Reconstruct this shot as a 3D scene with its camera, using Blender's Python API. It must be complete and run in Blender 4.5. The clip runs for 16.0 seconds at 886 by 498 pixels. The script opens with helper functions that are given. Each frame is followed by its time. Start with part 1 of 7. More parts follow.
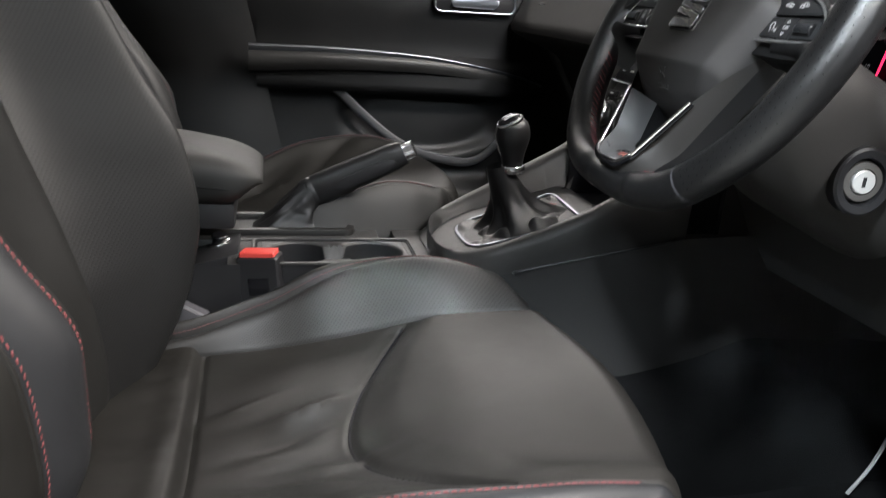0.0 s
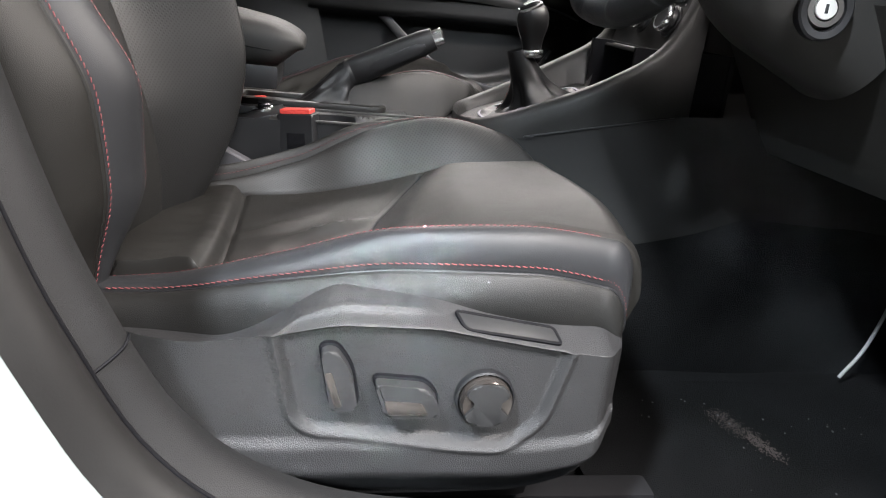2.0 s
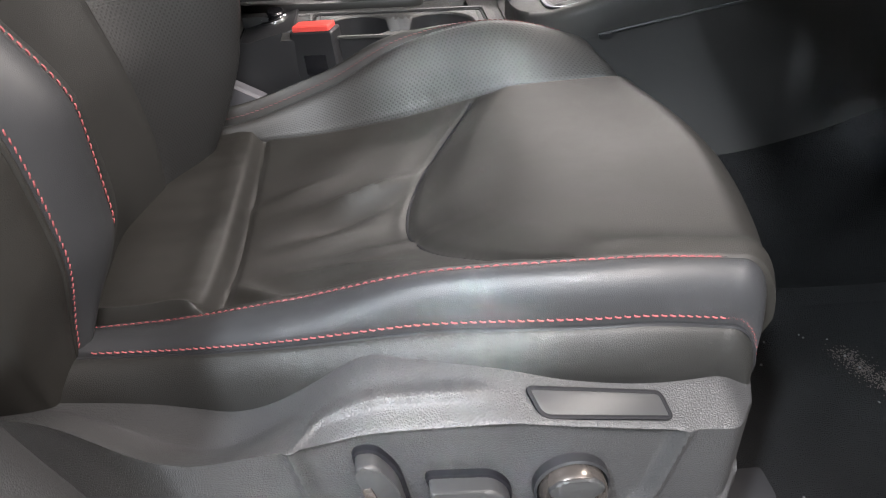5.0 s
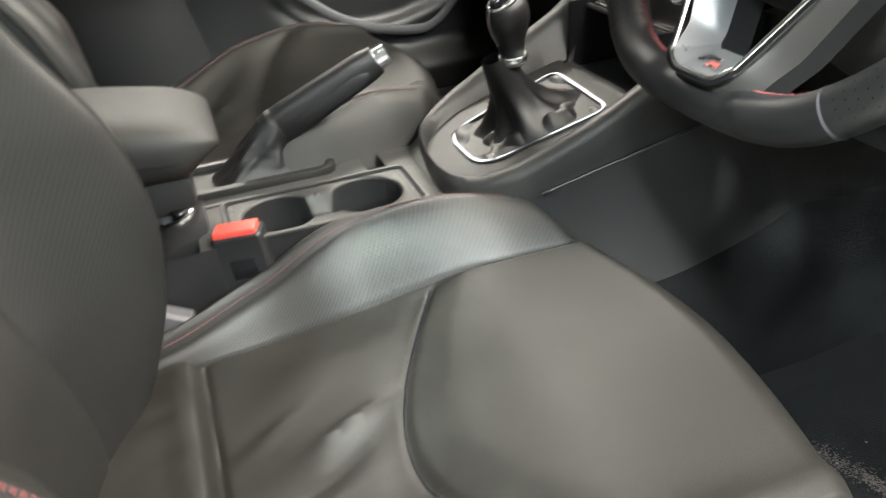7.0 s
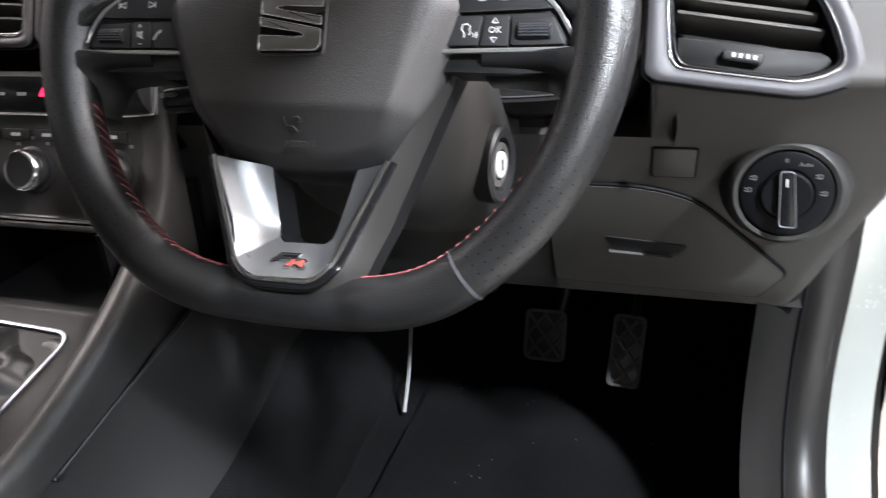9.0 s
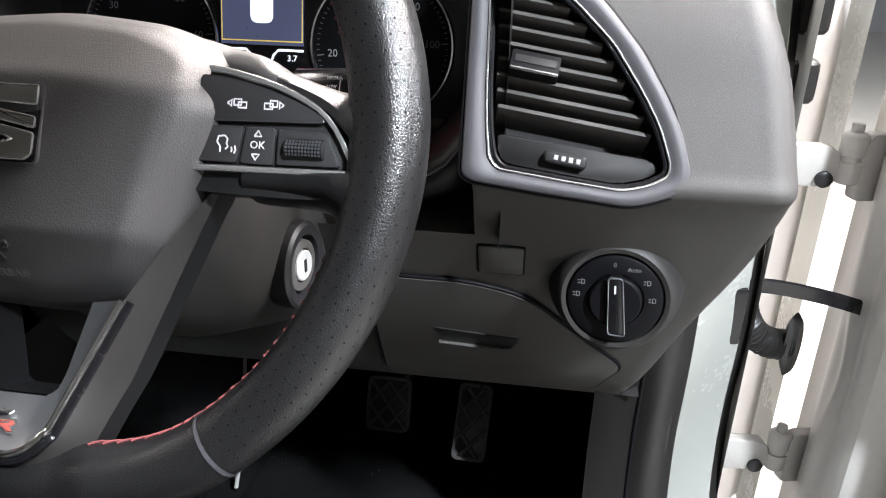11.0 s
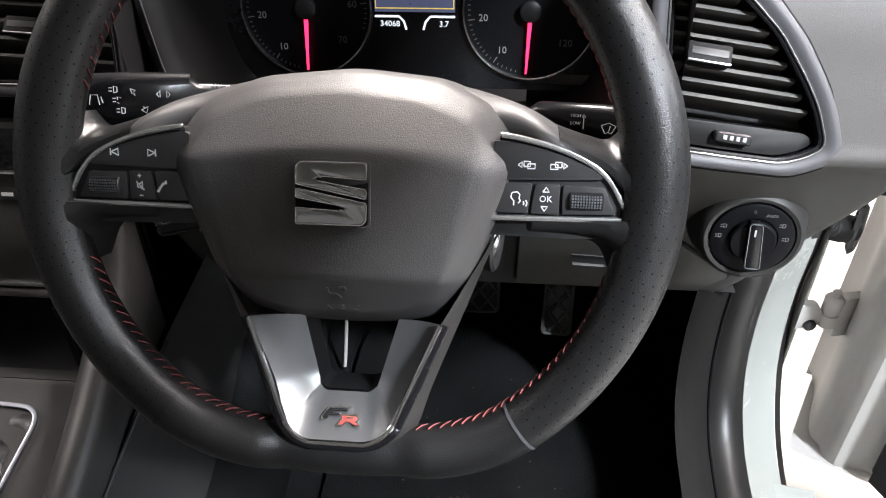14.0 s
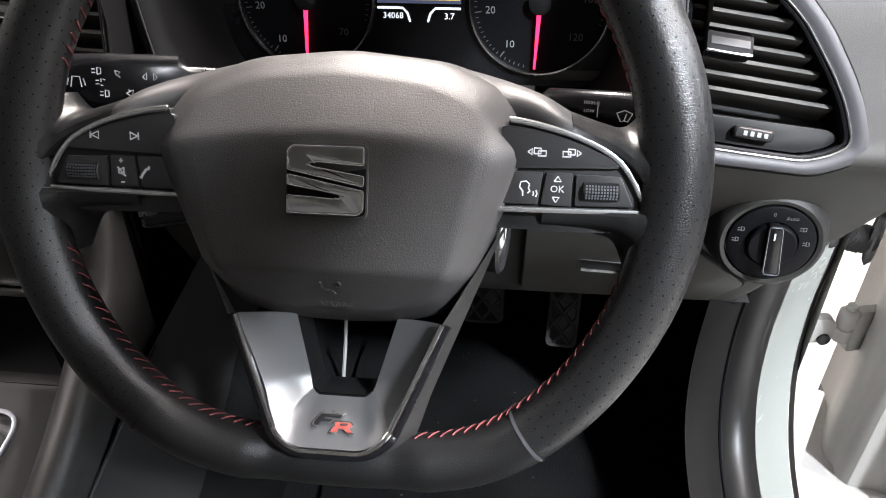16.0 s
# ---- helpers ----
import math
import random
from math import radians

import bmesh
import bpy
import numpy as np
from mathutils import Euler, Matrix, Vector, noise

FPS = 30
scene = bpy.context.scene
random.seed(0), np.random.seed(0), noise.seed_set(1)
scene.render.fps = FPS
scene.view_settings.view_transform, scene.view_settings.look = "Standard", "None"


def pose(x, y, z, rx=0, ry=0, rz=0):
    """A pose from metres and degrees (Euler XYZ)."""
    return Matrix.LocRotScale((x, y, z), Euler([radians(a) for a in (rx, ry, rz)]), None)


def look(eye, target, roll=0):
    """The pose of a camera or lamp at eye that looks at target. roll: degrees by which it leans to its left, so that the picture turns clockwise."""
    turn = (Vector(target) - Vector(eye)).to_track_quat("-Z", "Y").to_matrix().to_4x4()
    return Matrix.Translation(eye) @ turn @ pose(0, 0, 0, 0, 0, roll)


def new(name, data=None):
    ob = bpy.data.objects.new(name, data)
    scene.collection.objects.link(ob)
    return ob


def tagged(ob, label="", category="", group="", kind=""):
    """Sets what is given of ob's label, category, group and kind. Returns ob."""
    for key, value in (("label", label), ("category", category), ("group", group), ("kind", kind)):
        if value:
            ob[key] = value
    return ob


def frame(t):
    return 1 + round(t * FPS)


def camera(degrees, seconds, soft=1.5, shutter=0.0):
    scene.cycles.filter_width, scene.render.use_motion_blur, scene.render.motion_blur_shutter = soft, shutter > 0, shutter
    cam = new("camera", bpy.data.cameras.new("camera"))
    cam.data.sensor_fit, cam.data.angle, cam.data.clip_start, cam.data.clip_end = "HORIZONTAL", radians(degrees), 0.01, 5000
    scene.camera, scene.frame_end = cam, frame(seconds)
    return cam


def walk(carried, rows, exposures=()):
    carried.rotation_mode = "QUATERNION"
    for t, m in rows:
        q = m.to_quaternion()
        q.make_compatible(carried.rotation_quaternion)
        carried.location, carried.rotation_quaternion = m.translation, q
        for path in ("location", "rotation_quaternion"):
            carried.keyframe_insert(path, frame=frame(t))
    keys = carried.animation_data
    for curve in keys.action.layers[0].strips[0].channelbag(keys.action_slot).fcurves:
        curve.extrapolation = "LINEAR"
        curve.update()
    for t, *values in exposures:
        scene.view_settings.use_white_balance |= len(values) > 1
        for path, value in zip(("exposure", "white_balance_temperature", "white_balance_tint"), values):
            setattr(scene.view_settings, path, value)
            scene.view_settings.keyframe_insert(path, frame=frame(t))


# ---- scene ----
cam = camera(61.5, 16.0, soft=1.0, shutter=0.4)
PATH = [
    (0, (-0.355, -0.59, 0.909), (0.11, 1.249, 0.275), 4.6),
    (0.5, (-0.356, -0.645, 0.865), (0.026, 1.207, 0.213), 4.8),
    (1, (-0.346, -0.714, 0.826), (0.015, 1.141, 0.17), 5.8),
    (1.5, (-0.33, -0.741, 0.777), (0.007, 1.117, 0.118), 5.8),
    (2, (-0.325, -0.747, 0.774), (0.004, 1.114, 0.12), 5.9),
    (2.5, (-0.32, -0.742, 0.772), (0.002, 1.12, 0.117), 5.7),
    (3, (-0.313, -0.727, 0.785), (0.02, 1.132, 0.129), 5.0),
    (3.2, (-0.314, -0.713, 0.789), (0.014, 1.146, 0.128), 4.5),
    (5.3, (-0.29, -0.533, 0.866), (-0.167, 1.114, -0.261), -1.5),
    (5.5, (-0.296, -0.534, 0.879), (-0.175, 1.117, -0.244), -1.5),
    (6, (-0.306, -0.515, 0.892), (-0.189, 1.139, -0.226), -1.7),
    (6.5, (-0.349, -0.463, 0.916), (-0.089, 1.185, -0.187), -1.7),
    (7, (-0.373, -0.388, 0.954), (0.164, 1.234, -0.086), -4.5),
    (7.5, (-0.37, -0.297, 0.972), (0.441, 1.223, -0.044), -6.0),
    (8, (-0.355, -0.22, 1.002), (0.817, 1.109, 0.073), -2.6),
    (8.5, (-0.344, -0.192, 0.991), (1.23, 0.705, 0.143), -3.0),
    (9, (-0.381, -0.196, 0.971), (1.342, 0.36, 0.121), -3.7),
    (9.5, (-0.362, -0.197, 0.996), (1.365, 0.211, 0.072), -4.3),
    (10, (-0.31, -0.205, 0.991), (1.454, 0.094, 0.097), -2.3),
    (10.2, (-0.285, -0.229, 0.984), (1.519, 0.044, 0.164), 0.8),
    (12.3, (-0.292, -0.182, 1.054), (1.47, -0.088, 0.112), 3.1),
    (12.5, (-0.296, -0.166, 1.062), (1.413, -0.054, 0.03), 2.8),
    (13, (-0.296, -0.124, 1.081), (1.317, 0.017, -0.092), 1.3),
    (13.5, (-0.302, -0.093, 1.117), (1.276, 0.073, -0.101), -1.0),
    (14, (-0.316, -0.089, 1.123), (1.255, 0.083, -0.103), -1.5),
    (14.5, (-0.311, -0.09, 1.102), (1.277, 0.091, -0.1), -1.8),
    (15, (-0.308, -0.086, 1.096), (1.281, 0.099, -0.104), -1.9),
    (15.5, (-0.306, -0.084, 1.1), (1.283, 0.1, -0.1), -1.7),
    (16, (-0.3, -0.087, 1.097), (1.295, 0.094, -0.096), -1.0),
]
walk(cam, [(t, look(eye, target, roll)) for t, eye, target, roll in PATH], exposures=[(0.0, -0.15, 6500, 10), (0.5, 0.36, 6500, 10), (1.0, 0.38, 6500, 10), (2.5, 0.18, 6500, 12), (5.5, 0.58, 6650, 12), (7.0, 0.95, 6850, 4), (7.6, 0.95, 6850, 4), (8.5, 0.86, 6600, 14), (10.0, 0.48, 6600, 14), (12.5, 0.32, 6650, 14), (13.5, 0.44, 6650, 14), (16.0, 0.46, 6650, 14)])

# ---- light ----
world = bpy.data.worlds.new("hall_world")
scene.world = world
world.use_nodes = True
world.node_tree.nodes["Background"].inputs[0].default_value = (0.86, 0.93, 1.0, 1)
world.node_tree.nodes["Background"].inputs[1].default_value = 0.35


def lamp_panel(x, y, z, sx, sy, watts, target, tint=(1.0, 0.97, 0.92), spread=180):
    """One rectangular lamp out of view, aimed at a target."""
    data = bpy.data.lights.new("unseen_lamp", "AREA")
    data.shape, data.size, data.size_y, data.energy, data.color = "RECTANGLE", sx, sy, watts, tint
    data.spread = math.radians(spread)
    ob = new("unseen_lamp", data)
    ob.matrix_world = look((x, y, z), target)
    return ob


lamp_panel(0.70, -1.75, 2.9, 1.7, 0.25, 235, (0.0, 0.0, 0.7), (1.0, 0.945, 0.915))
lamp_panel(-1.65, -2.0, 3.25, 0.14, 0.5, 330, (-0.3, 0.0, 0.5), (0.84, 0.93, 1.0))
lamp_panel(2.2, 0.1, 3.1, 0.5, 2.4, 390, (0.0, 0.3, 0.7), (1.0, 0.945, 0.89))
lamp_panel(0.4, 3.2, 2.9, 2.4, 0.5, 110, (0.0, 0.3, 0.7), (1.0, 0.945, 0.91))
lamp_panel(0.5, -5.2, 3.3, 1.6, 0.4, 215, (0.0, 0.6, 0.7), (0.84, 0.93, 1.0))
# an added narrow beam for the cool band across the seat, source unseen
lamp_panel(-0.72, -2.40, 2.30, 0.15, 0.50, 0.9, (-0.245, 0.02, 0.54), (0.80, 0.91, 1.0), 2.0)
# a second added beam, low behind the seat, for the footwell under the wheel
lamp_panel(-4.2, -4.45, 2.45, 0.25, 0.25, 0.22, (0.33, 0.2, 0.44), (0.74, 0.90, 1.0), 2.8)

# ---- materials ----
MATS = {}


def material(name, color, rough=0.5, metal=0.0, grain=0.0, scale=400.0, var=0.12, coat=0.0, spec=0.34, bump=0.15, kind="noise", emit=None, power=0.0):
    """A procedural surface: colour with two scales of variation, uneven roughness and a fine relief."""
    m = bpy.data.materials.new(name)
    m.use_nodes = True
    nt = m.node_tree
    b = nt.nodes["Principled BSDF"]
    b.inputs["Metallic"].default_value = metal
    b.inputs["Coat Weight"].default_value = coat
    b.inputs["Specular IOR Level"].default_value = spec
    co = nt.nodes.new("ShaderNodeTexCoord")
    big = nt.nodes.new("ShaderNodeTexNoise")
    big.inputs["Scale"].default_value = 9.0
    big.inputs["Detail"].default_value = 5.0
    nt.links.new(co.outputs["Object"], big.inputs["Vector"])
    small = nt.nodes.new("ShaderNodeTexNoise")
    small.inputs["Scale"].default_value = 160.0
    small.inputs["Detail"].default_value = 3.0
    nt.links.new(co.outputs["Object"], small.inputs["Vector"])
    mix = nt.nodes.new("ShaderNodeMath")
    mix.operation = "MULTIPLY_ADD"
    nt.links.new(small.outputs["Fac"], mix.inputs[0])
    mix.inputs[1].default_value = 0.35
    nt.links.new(big.outputs["Fac"], mix.inputs[2])
    ramp = nt.nodes.new("ShaderNodeValToRGB")
    ramp.color_ramp.elements[0].position, ramp.color_ramp.elements[1].position = 0.4, 0.95
    ramp.color_ramp.elements[0].color = (*[c * (1 - var) for c in color], 1)
    ramp.color_ramp.elements[1].color = (*[min(1.0, c * (1 + var)) for c in color], 1)
    nt.links.new(mix.outputs[0], ramp.inputs["Fac"])
    nt.links.new(ramp.outputs["Color"], b.inputs["Base Color"])
    rr = nt.nodes.new("ShaderNodeMapRange")
    rr.inputs["From Min"].default_value, rr.inputs["From Max"].default_value = 0.4, 0.9
    rr.inputs["To Min"].default_value, rr.inputs["To Max"].default_value = max(0.02, rough - 0.06), min(1.0, rough + 0.06)
    nt.links.new(mix.outputs[0], rr.inputs["Value"])
    nt.links.new(rr.outputs["Result"], b.inputs["Roughness"])
    if grain:
        if kind == "cells":
            g = nt.nodes.new("ShaderNodeTexVoronoi")
            g.feature = "DISTANCE_TO_EDGE"
            out = g.outputs["Distance"]
            top = nt.nodes.new("ShaderNodeMapRange")
            top.inputs["From Max"].default_value = 0.25
            nt.links.new(out, top.inputs["Value"])
            out = top.outputs["Result"]
        elif kind == "holes":
            g = nt.nodes.new("ShaderNodeTexVoronoi")
            g.inputs["Randomness"].default_value = 0.0
            turn = nt.nodes.new("ShaderNodeMapping")
            turn.inputs["Rotation"].default_value = (0, 0, math.pi / 4)
            nt.links.new(co.outputs["UV"], turn.inputs["Vector"])
            g.voronoi_dimensions = "2D"
            out = g.outputs["Distance"]
            top = nt.nodes.new("ShaderNodeMapRange")
            top.inputs["From Min"].default_value, top.inputs["From Max"].default_value = 0.21, 0.33
            nt.links.new(out, top.inputs["Value"])
            out = top.outputs["Result"]
            pit = nt.nodes.new("ShaderNodeMix")
            pit.data_type = "RGBA"
            pit.inputs[6].default_value = (*[c * 0.16 for c in color], 1)
            nt.links.new(out, pit.inputs[0])
            nt.links.new(ramp.outputs["Color"], pit.inputs[7])
            nt.links.new(pit.outputs[2], b.inputs["Base Color"])
        else:
            g = nt.nodes.new("ShaderNodeTexNoise")
            g.inputs["Detail"].default_value = 4.0
            out = g.outputs["Fac"]
        g.inputs["Scale"].default_value = scale
        nt.links.new(turn.outputs["Vector"] if kind == "holes" else co.outputs["Object"], g.inputs["Vector"])
        bn = nt.nodes.new("ShaderNodeBump")
        bn.inputs["Strength"].default_value = bump
        bn.inputs["Distance"].default_value = grain
        nt.links.new(out, bn.inputs["Height"])
        nt.links.new(bn.outputs["Normal"], b.inputs["Normal"])
    if emit:
        b.inputs["Emission Color"].default_value = (*emit, 1)
        b.inputs["Emission Strength"].default_value = power
    MATS[name] = m
    return m


LEATHER = material("black_leather", (0.0088, 0.0086, 0.008), 0.52, spec=0.36, grain=0.0005, scale=800, bump=0.26, kind="cells", var=0.18)
LEATHER_SMOOTH = material("smooth_leather", (0.0092, 0.0086, 0.0075), 0.50, spec=0.34, grain=0.0005, scale=800, bump=0.20, kind="cells", var=0.28)
LEATHER_BAND = material("grey_leather", (0.015, 0.0153, 0.0165), 0.45, spec=0.38, grain=0.0004, scale=1000, bump=0.18, kind="cells", var=0.1)
PERFORATED = material("perforated_leather", (0.0165, 0.0161, 0.0156), 0.55, spec=0.36, grain=0.0005, scale=280, bump=0.28, kind="holes", var=0.1)
PERFORATED_BLACK = material("perforated_black_leather", (0.0095, 0.0095, 0.0095), 0.48, spec=0.36, grain=0.0005, scale=265, bump=0.28, kind="holes", var=0.1)
PLUSH = material("black_fabric", (0.012, 0.012, 0.012), 0.7, grain=0.0006, scale=1500, bump=0.4)
WHEEL_LEATHER = material("wheel_leather", (0.0085, 0.0085, 0.0088), 0.35, spec=0.46, grain=0.0005, scale=800, bump=0.17, kind="cells", var=0.15)
WHEEL_PERF = material("perforated_wheel_leather", (0.0085, 0.0085, 0.0088), 0.35, spec=0.46, grain=0.0005, scale=800, bump=0.17, kind="cells", var=0.15)
PLASTIC = material("grained_plastic", (0.0245, 0.0243, 0.0250), 0.45, spec=0.40, grain=0.0006, scale=560, bump=0.38, kind="cells", var=0.16)
DASH = material("soft_dash_plastic", (0.050, 0.0476, 0.0452), 0.52, grain=0.0004, scale=1100, bump=0.16, kind="cells", var=0.10)
DASH_GREY = material("grey_trim_plastic", (0.052, 0.051, 0.056), 0.50, grain=0.0002, scale=1800, bump=0.08, var=0.06)
HUB = material("hub_plastic", (0.050, 0.0482, 0.0482), 0.48, spec=0.36, grain=0.0006, scale=760, bump=0.17, kind="cells", var=0.1)
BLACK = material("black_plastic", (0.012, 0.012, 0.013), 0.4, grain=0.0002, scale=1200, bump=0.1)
GLOSS = material("gloss_black", (0.006, 0.006, 0.007), 0.24, coat=0.05)
CHROME = material("chrome", (0.90, 0.90, 0.91), 0.17, 1.0, var=0.04)
SATIN = material("satin_silver", (0.25, 0.265, 0.29), 0.36, 1.0, grain=0.0002, scale=2200, bump=0.1, var=0.05)
SATIN_GREY = material("satin_grey_trim", (0.105, 0.106, 0.110), 0.42, var=0.06)
SILVER_PAINT = material("silver_paint", (0.46, 0.46, 0.45), 0.35, 0.4, var=0.06)
# chrome mixed with plain grey, which puts some glint into thin edges
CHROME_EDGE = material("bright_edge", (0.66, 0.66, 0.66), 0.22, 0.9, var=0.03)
CONSOLE = material("console_plastic", (0.026, 0.0255, 0.025), 0.46, spec=0.32, grain=0.0004, scale=1100, bump=0.18, kind="cells", var=0.12)
SHROUD = material("shroud_plastic", (0.024, 0.0228, 0.0218), 0.50, grain=0.0004, scale=1000, bump=0.16, kind="cells", var=0.1)
PALE_SPECKS = material("pale_specks", (0.045, 0.036, 0.033), 0.9, grain=0.002, scale=900, bump=0.8, var=0.5)
CARPET = material("dark_carpet", (0.0072, 0.0074, 0.0078), 0.95, grain=0.004, scale=700, bump=0.9, var=0.5, spec=0.05)
KNEE = material("console_side", (0.0185, 0.0182, 0.0182), 0.55, spec=0.28, grain=0.0005, scale=900, bump=0.2, kind="cells", var=0.15)
RUBBER = material("black_rubber", (0.010, 0.0095, 0.0092), 0.42, spec=0.4, grain=0.0004, scale=500, bump=0.15)
PEDAL_RUBBER = material("pedal_rubber", (0.065, 0.065, 0.066), 0.65, grain=0.0008, scale=400, bump=0.4, var=0.25)
THREAD = material("red_thread", (0.17, 0.042, 0.044), 0.7, var=0.3)
# darker thread for the tunnel-side seam and the passenger's seat
THREAD_DULL = material("dull_red_thread", (0.10, 0.035, 0.036), 0.7, var=0.25)
RED_BUTTON = material("red_button", (0.50, 0.055, 0.045), 0.34, var=0.1)
WHITE_PAINT = material("white_body_paint", (0.265, 0.276, 0.260), 0.25, coat=0.4, var=0.03)
WHITE_DULL = material("white_primer_paint", (0.375, 0.364, 0.346), 0.42, var=0.08, grain=0.0003, scale=120, bump=0.12)
HEADLINER = material("pale_headliner", (0.42, 0.42, 0.40), 0.9, grain=0.0008, scale=900, bump=0.3)
DOOR_TRIM = material("door_trim_plastic", (0.0108, 0.0108, 0.0111), 0.55, spec=0.24, grain=0.0005, scale=720, bump=0.22, kind="cells", var=0.18)
# darker, duller copy of the door trim, with shade put into its colour
SHADED_TRIM = material("shaded_pillar_trim", (0.0075, 0.0072, 0.0070), 0.78, spec=0.10, grain=0.0006, scale=600, bump=0.3, kind="cells", var=0.2)
DOOR_CARD = material("door_card_vinyl", (0.0095, 0.0098, 0.0103), 0.42, spec=0.4, grain=0.0004, scale=900, bump=0.15, kind="cells")
DARK_RED = material("dark_red_enamel", (0.27, 0.06, 0.05), 0.35, var=0.08)
DOOR_SOFT = material("door_armrest_vinyl", (0.014, 0.014, 0.014), 0.42, spec=0.42, grain=0.0004, scale=900, bump=0.12, kind="cells")
BOOT = material("boot_leather", (0.0065, 0.0065, 0.007), 0.40, spec=0.42, grain=0.0004, scale=1000, bump=0.18, kind="cells", var=0.2)
GAUGE = material("gauge_black", (0.004, 0.004, 0.005), 0.55, spec=0.10)
SPOKE_SILVER = material("silver_lacquer", (0.135, 0.137, 0.141), 0.30, 0.5, var=0.05)
BRIGHT = material("bright_chrome", (0.86, 0.86, 0.87), 0.14, 1.0, var=0.03)
BUTTON = material("soft_button_plastic", (0.022, 0.022, 0.023), 0.34, spec=0.45, grain=0.0002, scale=1500, bump=0.06, var=0.08)
SWITCH = material("smooth_switch_plastic", (0.020, 0.020, 0.0205), 0.40, var=0.06)
BINNACLE = material("matt_black_hood", (0.008, 0.0078, 0.0078), 0.5, spec=0.18, grain=0.0003, scale=900, bump=0.08)
INLAY = material("brown_grey_inlay", (0.08, 0.07, 0.064), 0.24, 0.7, var=0.06)
DARK_CHROME = material("dark_chrome", (0.55, 0.55, 0.55), 0.10, 1.0, var=0.04)
MARK = material("white_marking", (0.5, 0.5, 0.5), 0.5)
DIM_MARK = material("dim_marking", (0.13, 0.13, 0.13), 0.5)
GREY_MARK = material("grey_marking", (0.30, 0.30, 0.30), 0.5)
FLOOR_TILE = material("pale_floor", (0.44, 0.43, 0.40), 0.35, var=0.08)
HALL_WALL = material("hall_wall", (0.23, 0.235, 0.24), 0.8, var=0.06)
NEEDLE = material("red_needle", (0.7, 0.02, 0.06), 0.4, emit=(1.0, 0.03, 0.12), power=2.2)
LED_RED = material("red_led", (0.7, 0.02, 0.06), 0.4, emit=(1.0, 0.03, 0.12), power=1.6)
LCD_WHITE = material("display_white", (0.7, 0.75, 0.8), 0.4, emit=(0.85, 0.92, 1.0), power=0.9)
LCD_BLUE = material("display_background", (0.03, 0.035, 0.06), 0.3, emit=(0.10, 0.12, 0.22), power=0.5)
LCD_AMBER = material("display_border", (0.5, 0.4, 0.1), 0.4, emit=(0.85, 0.65, 0.15), power=0.6)

# ---- geometry helpers ----
ORG = {}


def thing(name, at, label, category, group="", kind=""):
    """An Empty at the base of a thing, which carries its parts."""
    ob = new(name)
    ob.empty_display_size = 0.05
    ob.location = at
    ORG[ob.name] = Vector(at)
    return tagged(ob, label, category, group, kind)


def part(name, bm, mat, parent=None, label="", smooth=40):
    """Links a bmesh, given in world metres, as one mesh object under a thing or a part."""
    bmesh.ops.recalc_face_normals(bm, faces=bm.faces)
    lo = Vector([min(v.co[i] for v in bm.verts) for i in range(3)])
    hi = Vector([max(v.co[i] for v in bm.verts) for i in range(3)])
    at = Vector(((lo.x + hi.x) / 2, (lo.y + hi.y) / 2, lo.z))
    bmesh.ops.translate(bm, verts=bm.verts, vec=-at)
    me = bpy.data.meshes.new(name)
    bm.to_mesh(me)
    bm.free()
    me.materials.append(mat)
    if smooth:
        me.polygons.foreach_set("use_smooth", [True] * len(me.polygons))
        me.set_sharp_from_angle(angle=radians(smooth))
    ob = new(name, me)
    base = ORG[parent.name] if parent else Vector()
    ob.parent = parent
    ob.location = at - base
    ORG[ob.name] = at
    if label:
        ob["label"] = label
    return ob


def single(name, bm, mat, label, category, group="", kind="", smooth=40):
    return tagged(part(name, bm, mat, None, label, smooth), label, category, group, kind)


def spline(xs, ys, x):
    """A smooth curve without overshoot through (xs, ys), at x."""
    xs, ys, x = np.asarray(xs, float), np.asarray(ys, float), np.asarray(x, float)
    h = np.diff(xs)
    d = np.diff(ys) / h
    m = np.zeros(len(xs))
    m[0], m[-1] = d[0], d[-1]
    for i in range(1, len(xs) - 1):
        m[i] = 0 if d[i - 1] * d[i] <= 0 else 2 * d[i - 1] * d[i] / (d[i - 1] + d[i])
    i = np.clip(np.searchsorted(xs, x) - 1, 0, len(h) - 1)
    t = (x - xs[i]) / h[i]
    return (2 * t**3 - 3 * t**2 + 1) * ys[i] + (t**3 - 2 * t**2 + t) * h[i] * m[i] + (3 * t**2 - 2 * t**3) * ys[i + 1] + (t**3 - t**2) * h[i] * m[i + 1]


def smoothed(points, n, closed=False):
    """n points of a Catmull-Rom curve through the given ones, evenly spread."""
    p = np.asarray(points, float)
    q = np.vstack([p[-1], p, p[0], p[1]]) if closed else np.vstack([2 * p[0] - p[1], p, 2 * p[-1] - p[-2]])
    out = []
    for i in range(1, len(q) - 2):
        for t in np.linspace(0, 1, 24, endpoint=False):
            a, b, c, d = q[i - 1 : i + 3]
            out.append(0.5 * (2 * b + (c - a) * t + (2 * a - 5 * b + 4 * c - d) * t**2 + (3 * b - a - 3 * c + d) * t**3))
    out.append(p[0] if closed else p[-1])
    out = np.array(out)
    s = np.r_[0, np.cumsum(np.linalg.norm(np.diff(out, axis=0), axis=1))]
    u = np.linspace(0, s[-1], n + 1)[:-1] if closed else np.linspace(0, s[-1], n)
    return np.stack([np.interp(u, s, out[:, k]) for k in range(out.shape[1])], 1)


